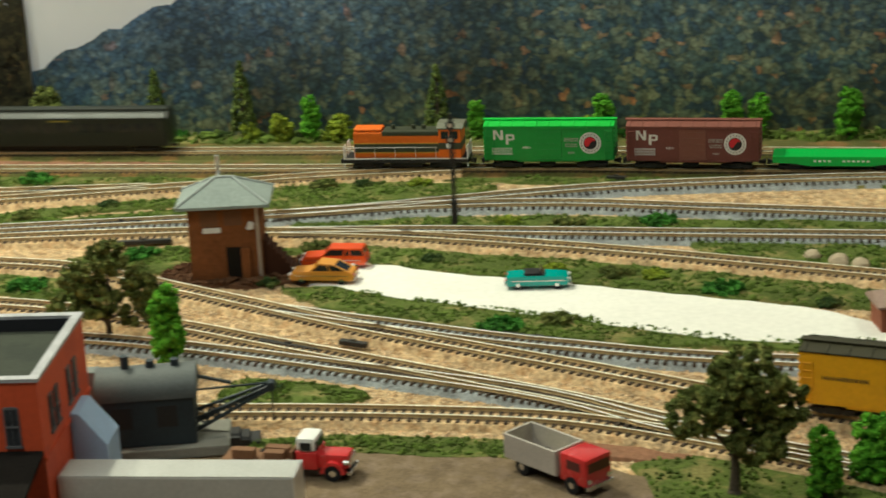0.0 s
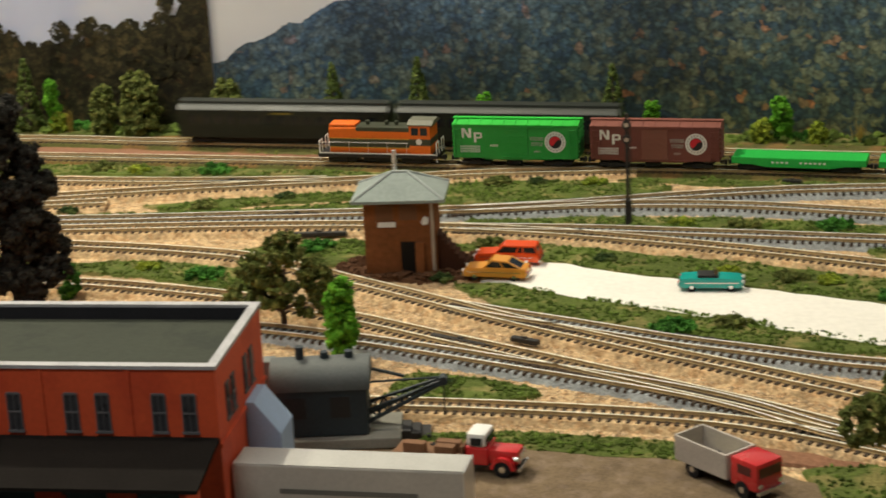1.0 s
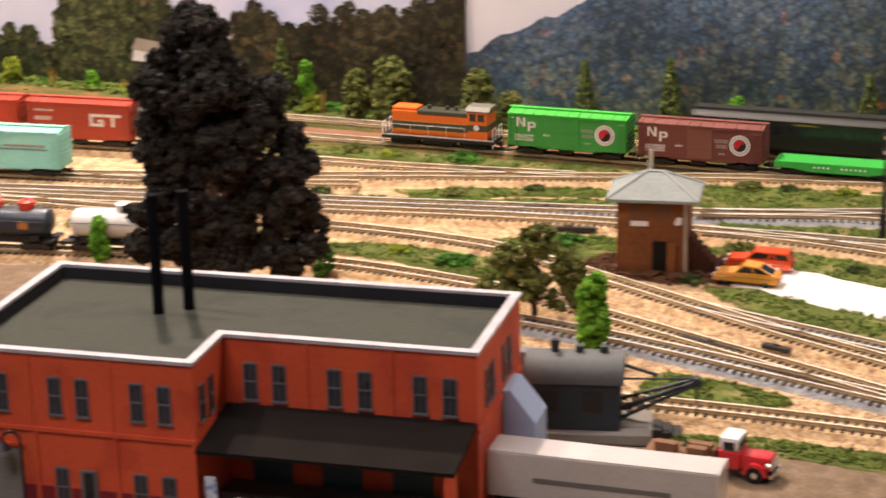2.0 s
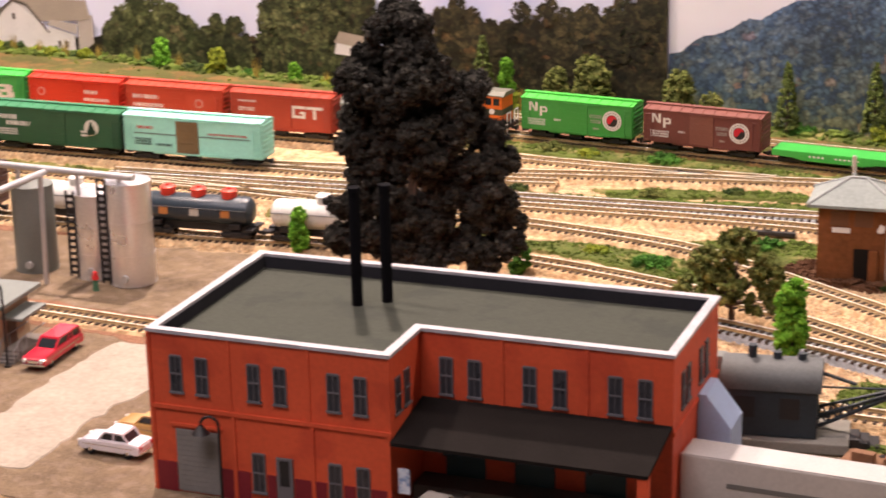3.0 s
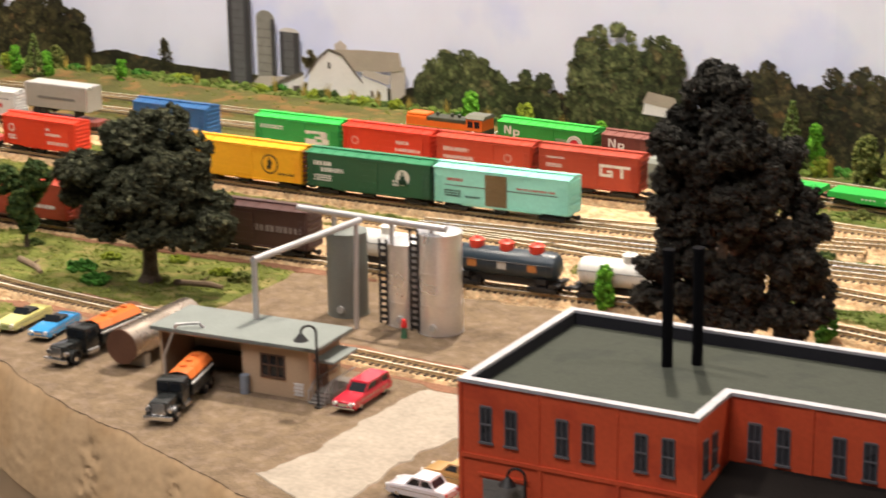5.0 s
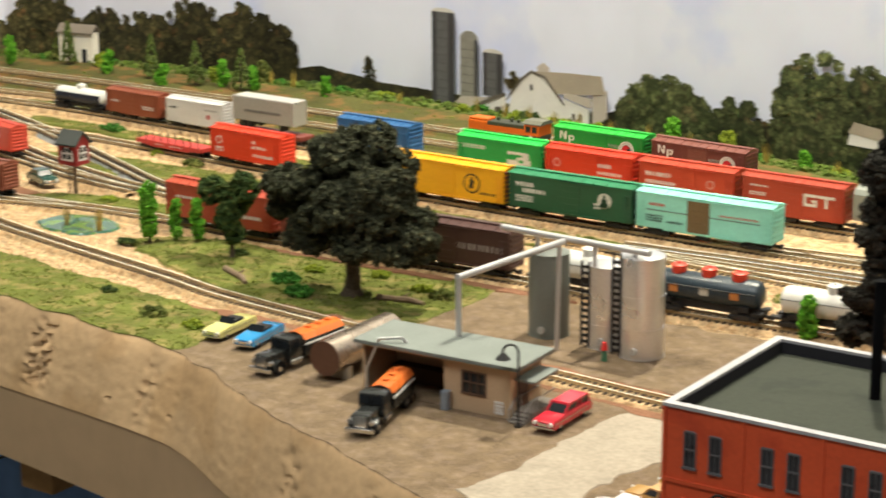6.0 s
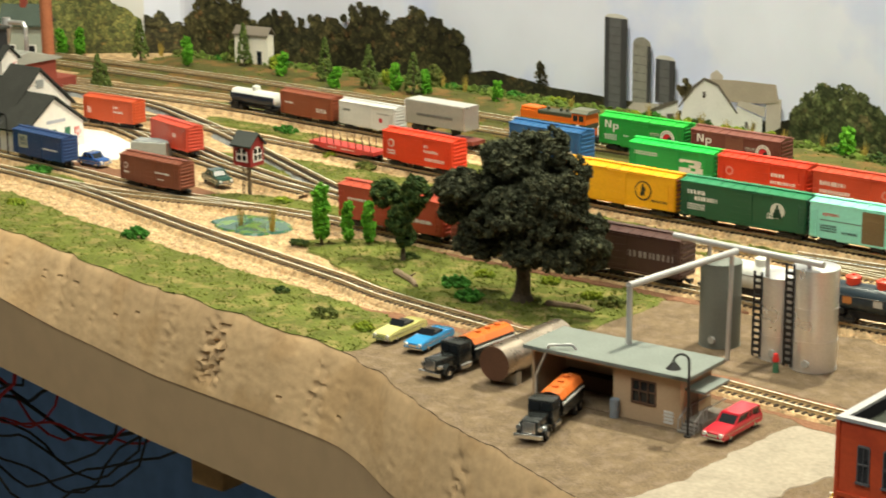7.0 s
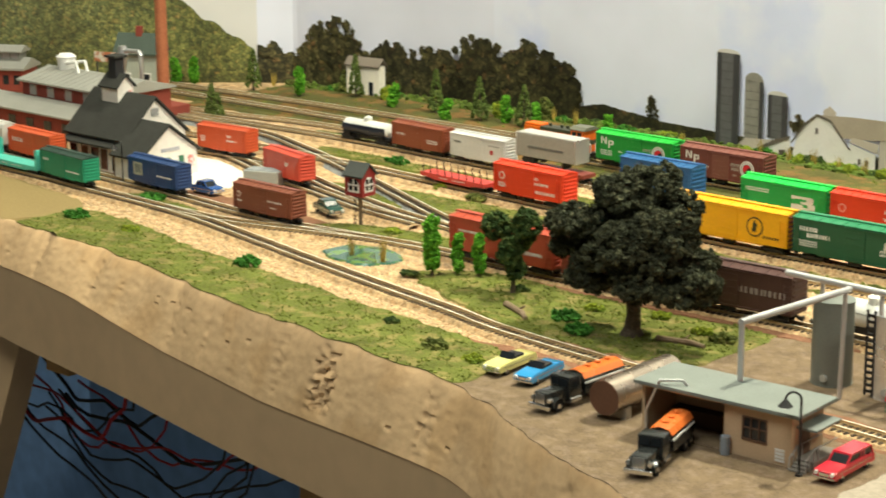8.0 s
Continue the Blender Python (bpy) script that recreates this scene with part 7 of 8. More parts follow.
def tanker(x, y, a, L, label):
    t = thing("tanker_truck", x, y, 0.5, a, label, "truck", "tanker trucks at the depot")
    BK = mat("gloss_black", (0.018, 0.02, 0.02), 0.25, coat=0.5, var=0.2)
    OR = mat("gloss_orange", (0.66, 0.16, 0.035), 0.28, coat=0.4, var=0.1)
    h = L / 2
    part("chassis", box(BM(), -h, h - 2, -4, 4, 3, 5, 0.2), BLACK, t)
    bm = BM()
    box(bm, h - 17, h - 1, -4.6, 4.6, 4.6, 11.0, 1.2)
    part("bonnet", bm, BK, t, smooth=True)
    bm = BM()
    box(bm, h - 26, h - 16, -6.6, 6.6, 4.4, 16.4, 1.0)
    cab = part("cab", bm, BK, t, smooth=True)
    bm = BM()
    box(bm, h - 16.2, h - 15.6, -5.4, -0.4, 11.4, 15.2)
    box(bm, h - 16.2, h - 15.6, 0.4, 5.4, 11.4, 15.2)
    part("windscreen", bm, GLASS, cab)
    for s in (-1, 1):
        part("side_window", box(BM(), h - 24, h - 18, s * 6.6 - 0.15, s * 6.6 + 0.15, 11, 15), GLASS, cab)
        bm = BM()
        prism(bm, [(h - 8 + 4.6 * math.cos(math.pi * i / 9), 3.2 + 4.6 * math.sin(math.pi * i / 9)) for i in range(10)] + [(h - 8 + 4.0 * math.cos(math.pi * i / 9), 3.2 + 4.0 * math.sin(math.pi * i / 9)) for i in range(9, -1, -1)], "y", s * 5.8 - 1.4, s * 5.8 + 1.4)
        part("fender", bm, BK, t, smooth=True)
        part("headlight", cyl(BM(), (h - 3.2, s * 5.4, 7.2), (h - 1.2, s * 5.4, 7.2), 1.2, n=12), CHROME, t)
        part("fuel_tank", cyl(BM(), (h - 25, s * 5.6, 4.0), (h - 17, s * 5.6, 4.0), 1.8, n=12), CHROME, t, smooth=True)
        part("side_box", box(BM(), -h + 2, h - 28, s * 6.6 - 0.8, s * 6.6 + 0.8, 5.4, 10.5, 0.3), BK, t)
        part("mudguard", box(BM(), -h + 1, -h + 16, s * 5.8 - 1.5, s * 5.8 + 1.5, 6.2, 7.0, 0.2), BK, t)
        wheel(t, h - 8, s, 5.8, 3.2, 2.0)
        for xx in (-h + 5, -h + 12):
            wheel(t, xx, s, 5.8, 3.2, 2.8)
    part("grille", box(BM(), h - 1.2, h - 0.5, -3.2, 3.2, 5.0, 10.4, 0.2), CHROME, t, "chrome grille")
    part("bumper", box(BM(), h - 0.8, h + 0.8, -7, 7, 2.6, 4.8, 0.3), CHROME, t, "chrome bumper")
    bm = BM()
    prof = [(-6.6, 7), (-7.0, 10), (-6.4, 13), (-4.4, 15.6), (0, 16.6), (4.4, 15.6), (6.4, 13), (7.0, 10), (6.6, 7)]
    prism(bm, prof, "x", -h - 0.5, h - 28)
    part("tank", bm, BK, t, smooth=True)
    bm = BM()
    prism(bm, [(-6.5, 13.1), (-4.5, 15.8), (0, 16.9), (4.5, 15.8), (6.5, 13.1)], "x", -h - 0.3, h - 28.3)
    part("tank_top", bm, OR, t, "orange tank top", True)
    bm = BM()
    for xx in (-h + 6, -h + 14, -h + 22):
        cyl(bm, (xx, 0, 16.4), (xx, 0, 17.6), 1.7, n=12)
    part("hatch", bm, OR, t)
    part("stripe", box(BM(), -h, h - 28.2, -7.15, 7.15, 10.6, 11.5), MARK, t)
    return t


tanker(-359, 619, -92, 60, "black tanker truck with orange tank top on the dirt")
tanker(-273, 574, -74, 58, "black tanker truck with orange top outside the garage")


def stake_truck():
    t = thing("stake_truck", 200, 597, 0.5, -10, "red truck with white cab roof and brown flat bed", "truck")
    R = mat("gloss_truck_red", (0.52, 0.02, 0.025), 0.25, coat=0.5, var=0.08)
    part("chassis", box(BM(), -27, 22, -3.4, 3.4, 2.8, 4.6), BLACK, t)
    bm = BM()
    box(bm, 8, 21, -4.6, 4.6, 4.4, 10.4, 1.4)
    part("bonnet", bm, R, t, smooth=True)
    bm = BM()
    box(bm, 0, 9, -6.2, 6.2, 4.2, 11.6, 0.8)
    cab = part("cab", bm, R, t, smooth=True)
    bm = BM()
    box(bm, 0.3, 8.4, -5.8, 5.8, 11.4, 17.2, 1.6)
    part("cab_top", bm, WHITE, cab, "white cab top", True)
    for s in (-1, 1):
        part("side_window", box(BM(), 2.2, 6.8, s * 5.85 - 0.15, s * 5.85 + 0.15, 12.2, 15.4), GLASS, cab)
        bm = BM()
        prism(bm, [(15 + 5 * math.cos(math.pi * i / 9), 3.2 + 5 * math.sin(math.pi * i / 9)) for i in range(10)] + [(15 + 3.6 * math.cos(math.pi * i / 9), 3.2 + 3.6 * math.sin(math.pi * i / 9)) for i in range(9, -1, -1)], "y", s * 5.4 - 1.6, s * 5.4 + 1.6)
        part("fender", bm, R, t, smooth=True)
        wheel(t, 15, s, 5.6, 3.3, 2.2)
        wheel(t, -17, s, 5.6, 3.3, 2.6)
        part("headlight", cyl(BM(), (19.5, s * 5, 7.6), (21.2, s * 5, 7.6), 1.1, n=12), CHROME, t)
    part("windscreen", box(BM(), 8.2, 8.7, -4.8, 4.8, 12.2, 15.6), GLASS, cab)
    part("grille", box(BM(), 20.8, 21.4, -3, 3, 4.8, 8.6), CHROME, t)
    part("bumper", box(BM(), 21, 22.2, -6, 6, 2.6, 4.0, 0.2), CHROME, t)
    W = mat("brown_truck_bed", (0.19, 0.10, 0.055), 0.7, var=0.2, scale=90)
    for i in range(6):
        part("bed_plank", box(BM(), -31, -1, -7.8 + i * 2.6, -5.3 + i * 2.6, 4.8, 6.2), W, t)
    for x, y, s in ((-22, -3, 9), (-9, 1, 10), (-9, -4, 8)):
        c = part("crate", box(BM(), x - s / 2, x + s / 2, y - 2, y + 2, 6.2, 10.6, 0.3), W, t, "brown crate on the bed")
    part("headboard", box(BM(), -1.5, -0.6, -7.8, 7.8, 5, 12), W, t)


def dump_truck():
    t = thing("dump_truck", 300, 589, 0.5, -44, "red cab dump truck with empty grey bed", "truck")
    R = mat("gloss_truck_red", (0.52, 0.02, 0.025), 0.25, coat=0.5, var=0.08)
    G = mat("grey_dump_bed", (0.44, 0.39, 0.35), 0.6, var=0.15, scale=60)
    part("chassis", box(BM(), -22, 22, -3.6, 3.6, 2.6, 4.6), BLACK, t)
    bm = BM()
    box(bm, 9, 23, -7, 7, 4, 15.4, 1.2)
    cab = part("cab", bm, R, t, smooth=True)
    part("windscreen", box(BM(), 22.8, 23.2, -5.8, 5.8, 9.6, 13.6, 0.1), mat("reddish_glass", (0.09, 0.02, 0.02), 0.1), cab)
    for s in (-1, 1):
        part("side_window", box(BM(), 13, 20, s * 7 - 0.15, s * 7 + 0.15, 9.8, 13.4), mat("reddish_glass", (0.09, 0.02, 0.02), 0.1), cab)
        part("headlight", cyl(BM(), (22.6, s * 5.2, 6.4), (23.4, s * 5.2, 6.4), 1.1, n=12), CHROME, t)
        wheel(t, 15.5, s, 6.2, 3.4, 2.2)
        wheel(t, -11, s, 6.0, 3.4, 3.0)
        part("bed_side", box(BM(), -20, 7.5, s * 7.4 - 0.5, s * 7.4 + 0.5, 5, 15, 0.2), G, t)
    part("bumper", box(BM(), 22.8, 24, -6.8, 6.8, 3.0, 4.6, 0.3), CHROME, t)
    part("bed_floor", box(BM(), -20, 7.5, -7, 7, 5, 6.2), G, t)
    for x in (-20, 7.5):
        part("bed_end", box(BM(), x - 0.5, x + 0.5, -7.6, 7.6, 5, 15.2, 0.2), G, t)
    part("load", box(BM(), -16, 4, -5, 5, 6.1, 7.4, 0.8), mat("pale_olive_load", (0.38, 0.37, 0.2), 0.9, var=0.2, scale=100), t, "pale dust left in the bed")


stake_truck()
dump_truck()
trailer(163, 549, -3, 88, "b9b5ae", "grey-white box trailer parked beside the factory", 0.4)
tr = trailer(*on("siding", -704)[:2], on("siding", -704)[2], 60, "9a9890", "grey box trailer carried on a flatcar", RAILTOP + 8.4)


# ---- the steam shovel on its block ----
def shovel():
    t = thing("steam_shovel", 135, 626, 0, 8, "dark grey steam shovel with rounded roof on a concrete block", "excavator")
    D, R = mat("dark_blue_grey_paint", (0.018, 0.029, 0.037), 0.55, var=0.25, scale=60), mat("weathered_grey_roof", (0.085, 0.095, 0.095), 0.6, var=0.25, scale=50)
    part("block", box(BM(), -24, 32, -14, 14, 0, 4.6, 0.6), mat("concrete_block", (0.24, 0.23, 0.2), 0.85, var=0.15, bump=0.4), t, "grey concrete block")
    part("house", box(BM(), -18, 19, -10.5, 10.5, 5, 26, 0.4), D, t)
    bm = BM()
    prism(bm, [(-11.4, 25)] + [(-11.4 * math.cos(math.pi * i / 12), 26 + 9.5 * math.sin(math.pi * i / 12)) for i in range(13)] + [(11.4, 25)], "x", -20, 20.5)
    part("roof", bm, R, t, smooth=True)
    for x in (-8, 2, 12):
        part("stack", cyl(BM(), (x, 0, 34.5), (x, 0, 40.5 if x < 0 else 38), 1.8, n=12), D, t)
    for x in (-10, 8):
        part("window", box(BM(), x - 4, x + 4, -10.75, -10.4, 13, 22), BLACK, t)
    boom = part("boom", BM(), D, t)
    bm = BM()
    for s in (-1, 1):
        tube(bm, [(18, s * 5, 8), (50, s * 1.6, 23)], 0.9, 6)
        tube(bm, [(18, s * 5, 13), (50, s * 1.6, 24)], 0.7, 6)
        for i in range(7):
            f0, f1 = i / 7, (i + 0.5) / 7
            a = Vector((18, s * 5, 8)).lerp(Vector((50, s * 1.6, 23)), f0)
            b = Vector((18, s * 5, 13)).lerp(Vector((50, s * 1.6, 24)), f1)
            c = Vector((18, s * 5, 8)).lerp(Vector((50, s * 1.6, 23)), min(1, f1 + 0.07))
            tube(bm, [a, b, c], 0.5, 5)
    part("lattice", bm, D, boom)
    part("sheave", cyl(BM(), (50, -2.4, 23.6), (50, 2.4, 23.6), 1.8, n=14), D, boom)
    bm = BM()
    tube(bm, [(19, 3, 29), (34, 2, 25)], 0.8, 6)
    tube(bm, [(19, -3, 25), (50, 0, 24.6)], 0.5, 6)
    part("stay", bm, D, t)
    part("cable", cyl(BM(), (50, 0, 22), (50, 0, 8), 0.35, n=5), BLACK, t)
    for i in range(3):
        part("step", box(BM(), 32 + i * 4, 36 + i * 4, -6, 6, 0, 4 - i * 1.2, 0.2), BLACK, t)
    part("ladder_box", box(BM(), -26, -19, 4, 11, 0, 33, 0.4), mat("pale_grey_box", (0.2, 0.21, 0.2), 0.7), t)


shovel()


# ---- the oil depot ----
def depot():
    d = thing("depot_shed", -263, 616, 0, 3, "tan depot shed with flat grey roof, open garage and window", "building")
    T = mat("tan_stucco", (0.48, 0.35, 0.23), 0.8, var=0.08, scale=40, bump=0.2)
    x0, x1, y0, y1, H = -42, 42, -12, 18, 26
    part("back_wall", box(BM(), x0, x1, y1 - 1.4, y1, 0, H), T, d)
    part("left_wall", box(BM(), x0, x0 + 1.4, y0, y1 - 1.4, 0, H), T, d)
    part("right_wall", box(BM(), x1 - 1.4, x1, y0, y1 - 1.4, 0, H), T, d)
    part("inner_wall", box(BM(), 5, 6.4, y0 + 1.4, y1 - 1.4, 0, H), T, d)
    for a, b, c, e in ((5, 15, 0, H), (29, x1 - 1.4, 0, H), (15, 29, 0, 9.5), (15, 29, 21, H)):
        part("front_wall", box(BM(), a, b, y0, y0 + 1.4, c, e), T, d)
    part("lintel", box(BM(), x0 + 1.4, 5, y0, y0 + 1.4, H - 2, H), T, d)
    fr = mat("brown_window_frame", (0.10, 0.055, 0.035), 0.6)
    w = part("window", box(BM(), 15, 29, y0 - 0.5, y0 + 1.0, 8.9, 9.9), fr, d, "brown framed window with six panes")
    for a, b, c, e in ((15, 29, 20.2, 21), (15, 15.9, 9.9, 20.2), (28.1, 29, 9.9, 20.2), (19.5, 20.1, 9.9, 20.2), (24, 24.6, 9.9, 20.2), (15.9, 28.1, 15, 15.6)):
        part("glazing_bar", box(BM(), a, b, y0 - 0.3, y0 + 1.0, c, e), fr, w)
    part("pane", box(BM(), 15.5, 28.5, y0 + 0.5, y0 + 0.8, 10, 20.6), GLASS, w)
    part("roof", box(BM(), x0 - 3, x1 + 6, y0 - 4, y1 + 3, H, H + 2, 0.4), mat("grey_green_roof", (0.20, 0.22, 0.205), 0.85, var=0.12, bump=0.3), d, "flat grey-green roof")
    part("floor", box(BM(), x0 + 1, 5, y0, y1 - 1, 0, 0.9), DIRT, d)
    part("bench", box(BM(), x0 + 4, 2, y1 - 9, y1 - 2, 0, 9, 0.3), mat("dark_workbench", (0.09, 0.05, 0.03), 0.7), d)
    part("shelf", box(BM(), x0 + 4, 2, y1 - 5, y1 - 2, 14, 17, 0.3), mat("rust_shelf", (0.22, 0.09, 0.04), 0.7), d)
    part("porch_roof", box(BM(), x1, x1 + 11, y0 + 4, y1 - 2, 18.5, 19.8, 0.2), mat("grey_green_roof", (0.20, 0.22, 0.205), 0.85), d)
    part("porch_door", box(BM(), x1 - 0.2, x1 + 0.5, y0 + 9, y0 + 17, 4, 18), fr, d)
    bm = BM()
    box(bm, x1, x1 + 10, y0 + 4, y1 - 2, 0, 4, 0.2)
    for i in range(3):
        box(bm, x1 + 1, x1 + 9, y0 + 3 - i * 2.2 - 2.2, y0 + 4 - i * 2.2, 0, 3 - i)
    part("porch", bm, mat("grey_porch_wood", (0.22, 0.2, 0.18), 0.8, var=0.2), d)
    for xx in (x1 + 0.8, x1 + 9.4):
        bm = BM()
        tube(bm, [(xx, y0 - 3, 6), (xx, y0 + 4, 10), (xx, y1 - 3, 10)], 0.35, 6)
        for yy in (y0 - 3, y0 + 1, y0 + 5, y0 + 9):
            cyl(bm, (xx, yy, 0), (xx, yy, 9.5 if yy > y0 + 3 else 7), 0.35, n=6)
        part("railing", bm, mat("pale_grey_rail", (0.35, 0.34, 0.32), 0.6), d)
    part("barrel", cyl(BM(), (7.5, y0 - 2.6, 0), (7.5, y0 - 2.6, 9.5), 2.4, n=16), mat("blue_grey_drum", (0.22, 0.26, 0.31), 0.5, var=0.15), d, "blue-grey drum", True)
    bm = BM()
    for i in range(4):
        box(bm, 33.5, 38.5, y0 - 0.5, y0, 2 + i * 1.7, 3.2 + i * 1.7)
    part("vent_grille", bm, MARK, d)
    bm = BM()
    tube(bm, [(x0 + 4, y0 - 2.5, 3), (x0 + 4, y0 - 2.5, 13), (x0 + 12, y0 - 3, H + 4), (x0 + 22, y0 + 2, H + 4.5), (x0 + 24, y0 + 3, H + 2)], 0.75, 8)
    part("roof_pipe", bm, SILVER, d, "silver filler pipe over the roof edge", True)
    tubes = thing("storage_tank", -330, 632, 0, 92, "horizontal rusty brown metal storage tank on saddles", "tank")
    bm = BM()
    cyl(bm, (-29, 0, 12), (29, 0, 12), 9.2, n=32)
    part("shell", bm, mat("brown_silver_tank", (0.50, 0.42, 0.35), 0.27, 0.9, var=0.15), tubes, smooth=True)
    for s in (-1, 1):
        part("end_cap", cyl(BM(), (s * 28.8, 0, 12), (s * 29.4, 0, 12), 9.0, n=32), mat("rust_brown_end", (0.13, 0.06, 0.035), 0.6, var=0.15), tubes, "rust brown end")
        part("saddle", prism(BM(), [(-9, 0), (9, 0), (9, 7), (5, 4.4), (0, 3.2), (-5, 4.4), (-9, 7)], "x", s * 20 - 2, s * 20 + 2), mat("concrete_saddle", (0.42, 0.38, 0.32), 0.8), tubes)
    # Upright tanks and the pipe bridge.
    for x, y, r, h, m, lab, steps in ((-276.5, 732, 11.0, 46, mat("grey_green_tank", (0.15, 0.165, 0.15), 0.5, var=0.1), "upright grey-green storage tank", False), (-239.5, 731, 10.6, 45, SILVER, "upright silver storage tank with black ladder", True), (-217, 727, 11.8, 54, SILVER, "tall upright silver storage tank with black ladder", True)):
        t = thing("upright_tank", x, y, 0.3, 0, lab, "tank", "upright storage tanks")
        bm = BM()
        cyl(bm, (0, 0, 0), (0, 0, h), r, n=40)
        part("shell", bm, m, t, smooth=True)
        part("top", cyl(BM(), (0, 0, h), (0, 0, h + 2.2), r, r * 0.25, n=40), m, t, smooth=True)
        for z in ((0.4, h - 0.4) if not steps else (0.5, h * 0.3, h * 0.62, h - 0.4)):
            part("hoop", cyl(BM(), (0, 0, z - 0.35), (0, 0, z + 0.35), r + 0.3, n=40), m, t, smooth=True)
        part("valve", cyl(BM(), (2, -r - 1, 5), (2, -r + 1, 5), 2.0, n=14), mat("pale_valve", (0.4, 0.4, 0.38), 0.4), t)
        if steps:
            lad = part("ladder", BM(), BLACK, t, "black ladder")
            for s in (-2.2, 2.2):
                part("ladder_rail", box(BM(), -r * 0.82 + s - 0.5, -r * 0.82 + s + 0.5, -r * 0.72 - 1.6, -r * 0.72 - 0.6, 1, h + 2), BLACK, lad)
            for k in range(int(h / 3.4)):
                part("rung", box(BM(), -r * 0.82 - 2, -r * 0.82 + 2, -r * 0.72 - 1.5, -r * 0.72 - 0.7, 2.5 + k * 3.4, 4.0 + k * 3.4), BLACK, lad)
    p = thing("pipe_bridge", 0, 0, 0, 0, "silver pipe bridge from the tanks to the shed", "pipes")
    PM = mat("grey_pipe", (0.50, 0.50, 0.51), 0.4, 0.4, var=0.08)
    part("riser", tube(BM(), [(-266, 630, 28), (-266, 630, 58)], 1.5, 10), PM, p, smooth=True)
    part("main_pipe", tube(BM(), [(-266, 629, 58), (-258, 716, 58)], 1.8, 10), PM, p, smooth=True)
    part("cross_pipe", tube(BM(), [(-300, 722, 58.5), (-208, 718, 58.5)], 1.8, 10), PM, p, smooth=True)
    for x, y, z in ((-279, 724, 47), (-242, 721, 46), (-217, 719, 54)):
        part("drop_pipe", tube(BM(), [(x, y, z), (x, y, 58)], 1.2, 10), PM, p, smooth=True)
    part("post", tube(BM(), [(-258, 710, 0), (-258, 712, 58)], 1.3, 10), PM, p, smooth=True)


depot()


def gooseneck(x, y, h, a, label):
    t = thing("street_lamp", x, y, 0, a, label, "lamp", "gooseneck lamps")
    bm = BM()
    pts = [(0, 0, 0), (0, 0, h - 3.6)] + [(-3.6 + 3.6 * math.cos(i * math.pi / 8), 0, h - 3.6 + 3.6 * math.sin(i * math.pi / 8)) for i in range(9)]
    tube(bm, pts, 0.6, 8)
    cyl(bm, (0, 0, 0), (0, 0, 1.2), 1.8, n=12)
    part("pole", bm, BLACK, t, smooth=True)
    part("shade", cyl(BM(), (-7.2, 0, h - 7.2), (-7.2, 0, h - 3.8), 3.6, 0.8, 18), BLACK, t, smooth=True)
    part("bulb", cyl(BM(), (-7.2, 0, h - 7.9), (-7.2, 0, h - 6.9), 1.7, n=12), WHITE, t)


gooseneck(-212, 600, 41, 30, "black gooseneck street lamp beside the depot")
gooseneck(-51, 497, 36, 10, "black gooseneck street lamp before the factory")
gooseneck(-949, 800, 34, 20, "black gooseneck street lamp beside the station")


def hydrant():
    t = thing("fuel_valve", -228, 708, 0.3, 0, "small red and green valve post by the tanks", "valve")
    part("post", cyl(BM(), (0, 0, 0), (0, 0, 6), 1.6, 1.3, n=12), mat("green_post", (0.05, 0.16, 0.09), 0.5), t)
    part("cap", cyl(BM(), (0, 0, 6), (0, 0, 10), 1.9, 1.2, n=12), mat("red_cap", (0.6, 0.03, 0.03), 0.4), t)


hydrant()


# ---- line-side things ----
def signal_mast():
    t = thing("signal_mast", 241, 918, 0, 0, "black railway signal mast with round light targets", "signal")
    part("mast", cyl(BM(), (0, 0, 0), (0, 0, 62), 0.9, n=10), BLACK, t)
    part("base", box(BM(), -1.5, 1.5, -1.5, 1.5, 0, 14, 0.3), BLACK, t)
    for z in (48, 56):
        head = part("target", cyl(BM(), (0, -1.6, z), (0, -0.4, z), 2.4, n=20), BLACK, t)
        part("lens", cyl(BM(), (0, -2.0, z), (0, -1.5, z), 1.2, n=12), mat("signal_lens", (0.5, 0.4, 0.32), 0.15), head)
    bm = BM()
    for s in (-1, 1):
        cyl(bm, (1.6, s, 2), (1.6, s, 60), 0.25, n=5)
    part("ladder", bm, BLACK, t)


signal_mast()
for x0, y0, x1, y1 in ((161, 743, 191, 729), (273, 744, 307, 731), (220, 911, 255, 904), (208, 959, 244, 965), (-15, 1001, 14, 1004), (42, 934, 67, 937), (199, 740, 212, 734), (323, 996, 334, 994), (-802, 768, -765, 776), (60, 898, 90, 900)):
    a = math.degrees(math.atan2(y1 - y0, x1 - x0))
    L = math.hypot(x1 - x0, y1 - y0)
    m = thing("switch_machine", (x0 + x1) / 2, (y0 + y1) / 2, 0.4, a, "black plastic switch machine beside the turnout", "switch machine", "switch machines")
    part("case", box(BM(), -L / 2, L / 2, -1.7, 1.7, 0, 2.4, 0.4), BLACK, m)
    part("lever", box(BM(), -1.5, 1.5, -0.8, 0.8, 2.2, 3.2, 0.2), STEEL, m)


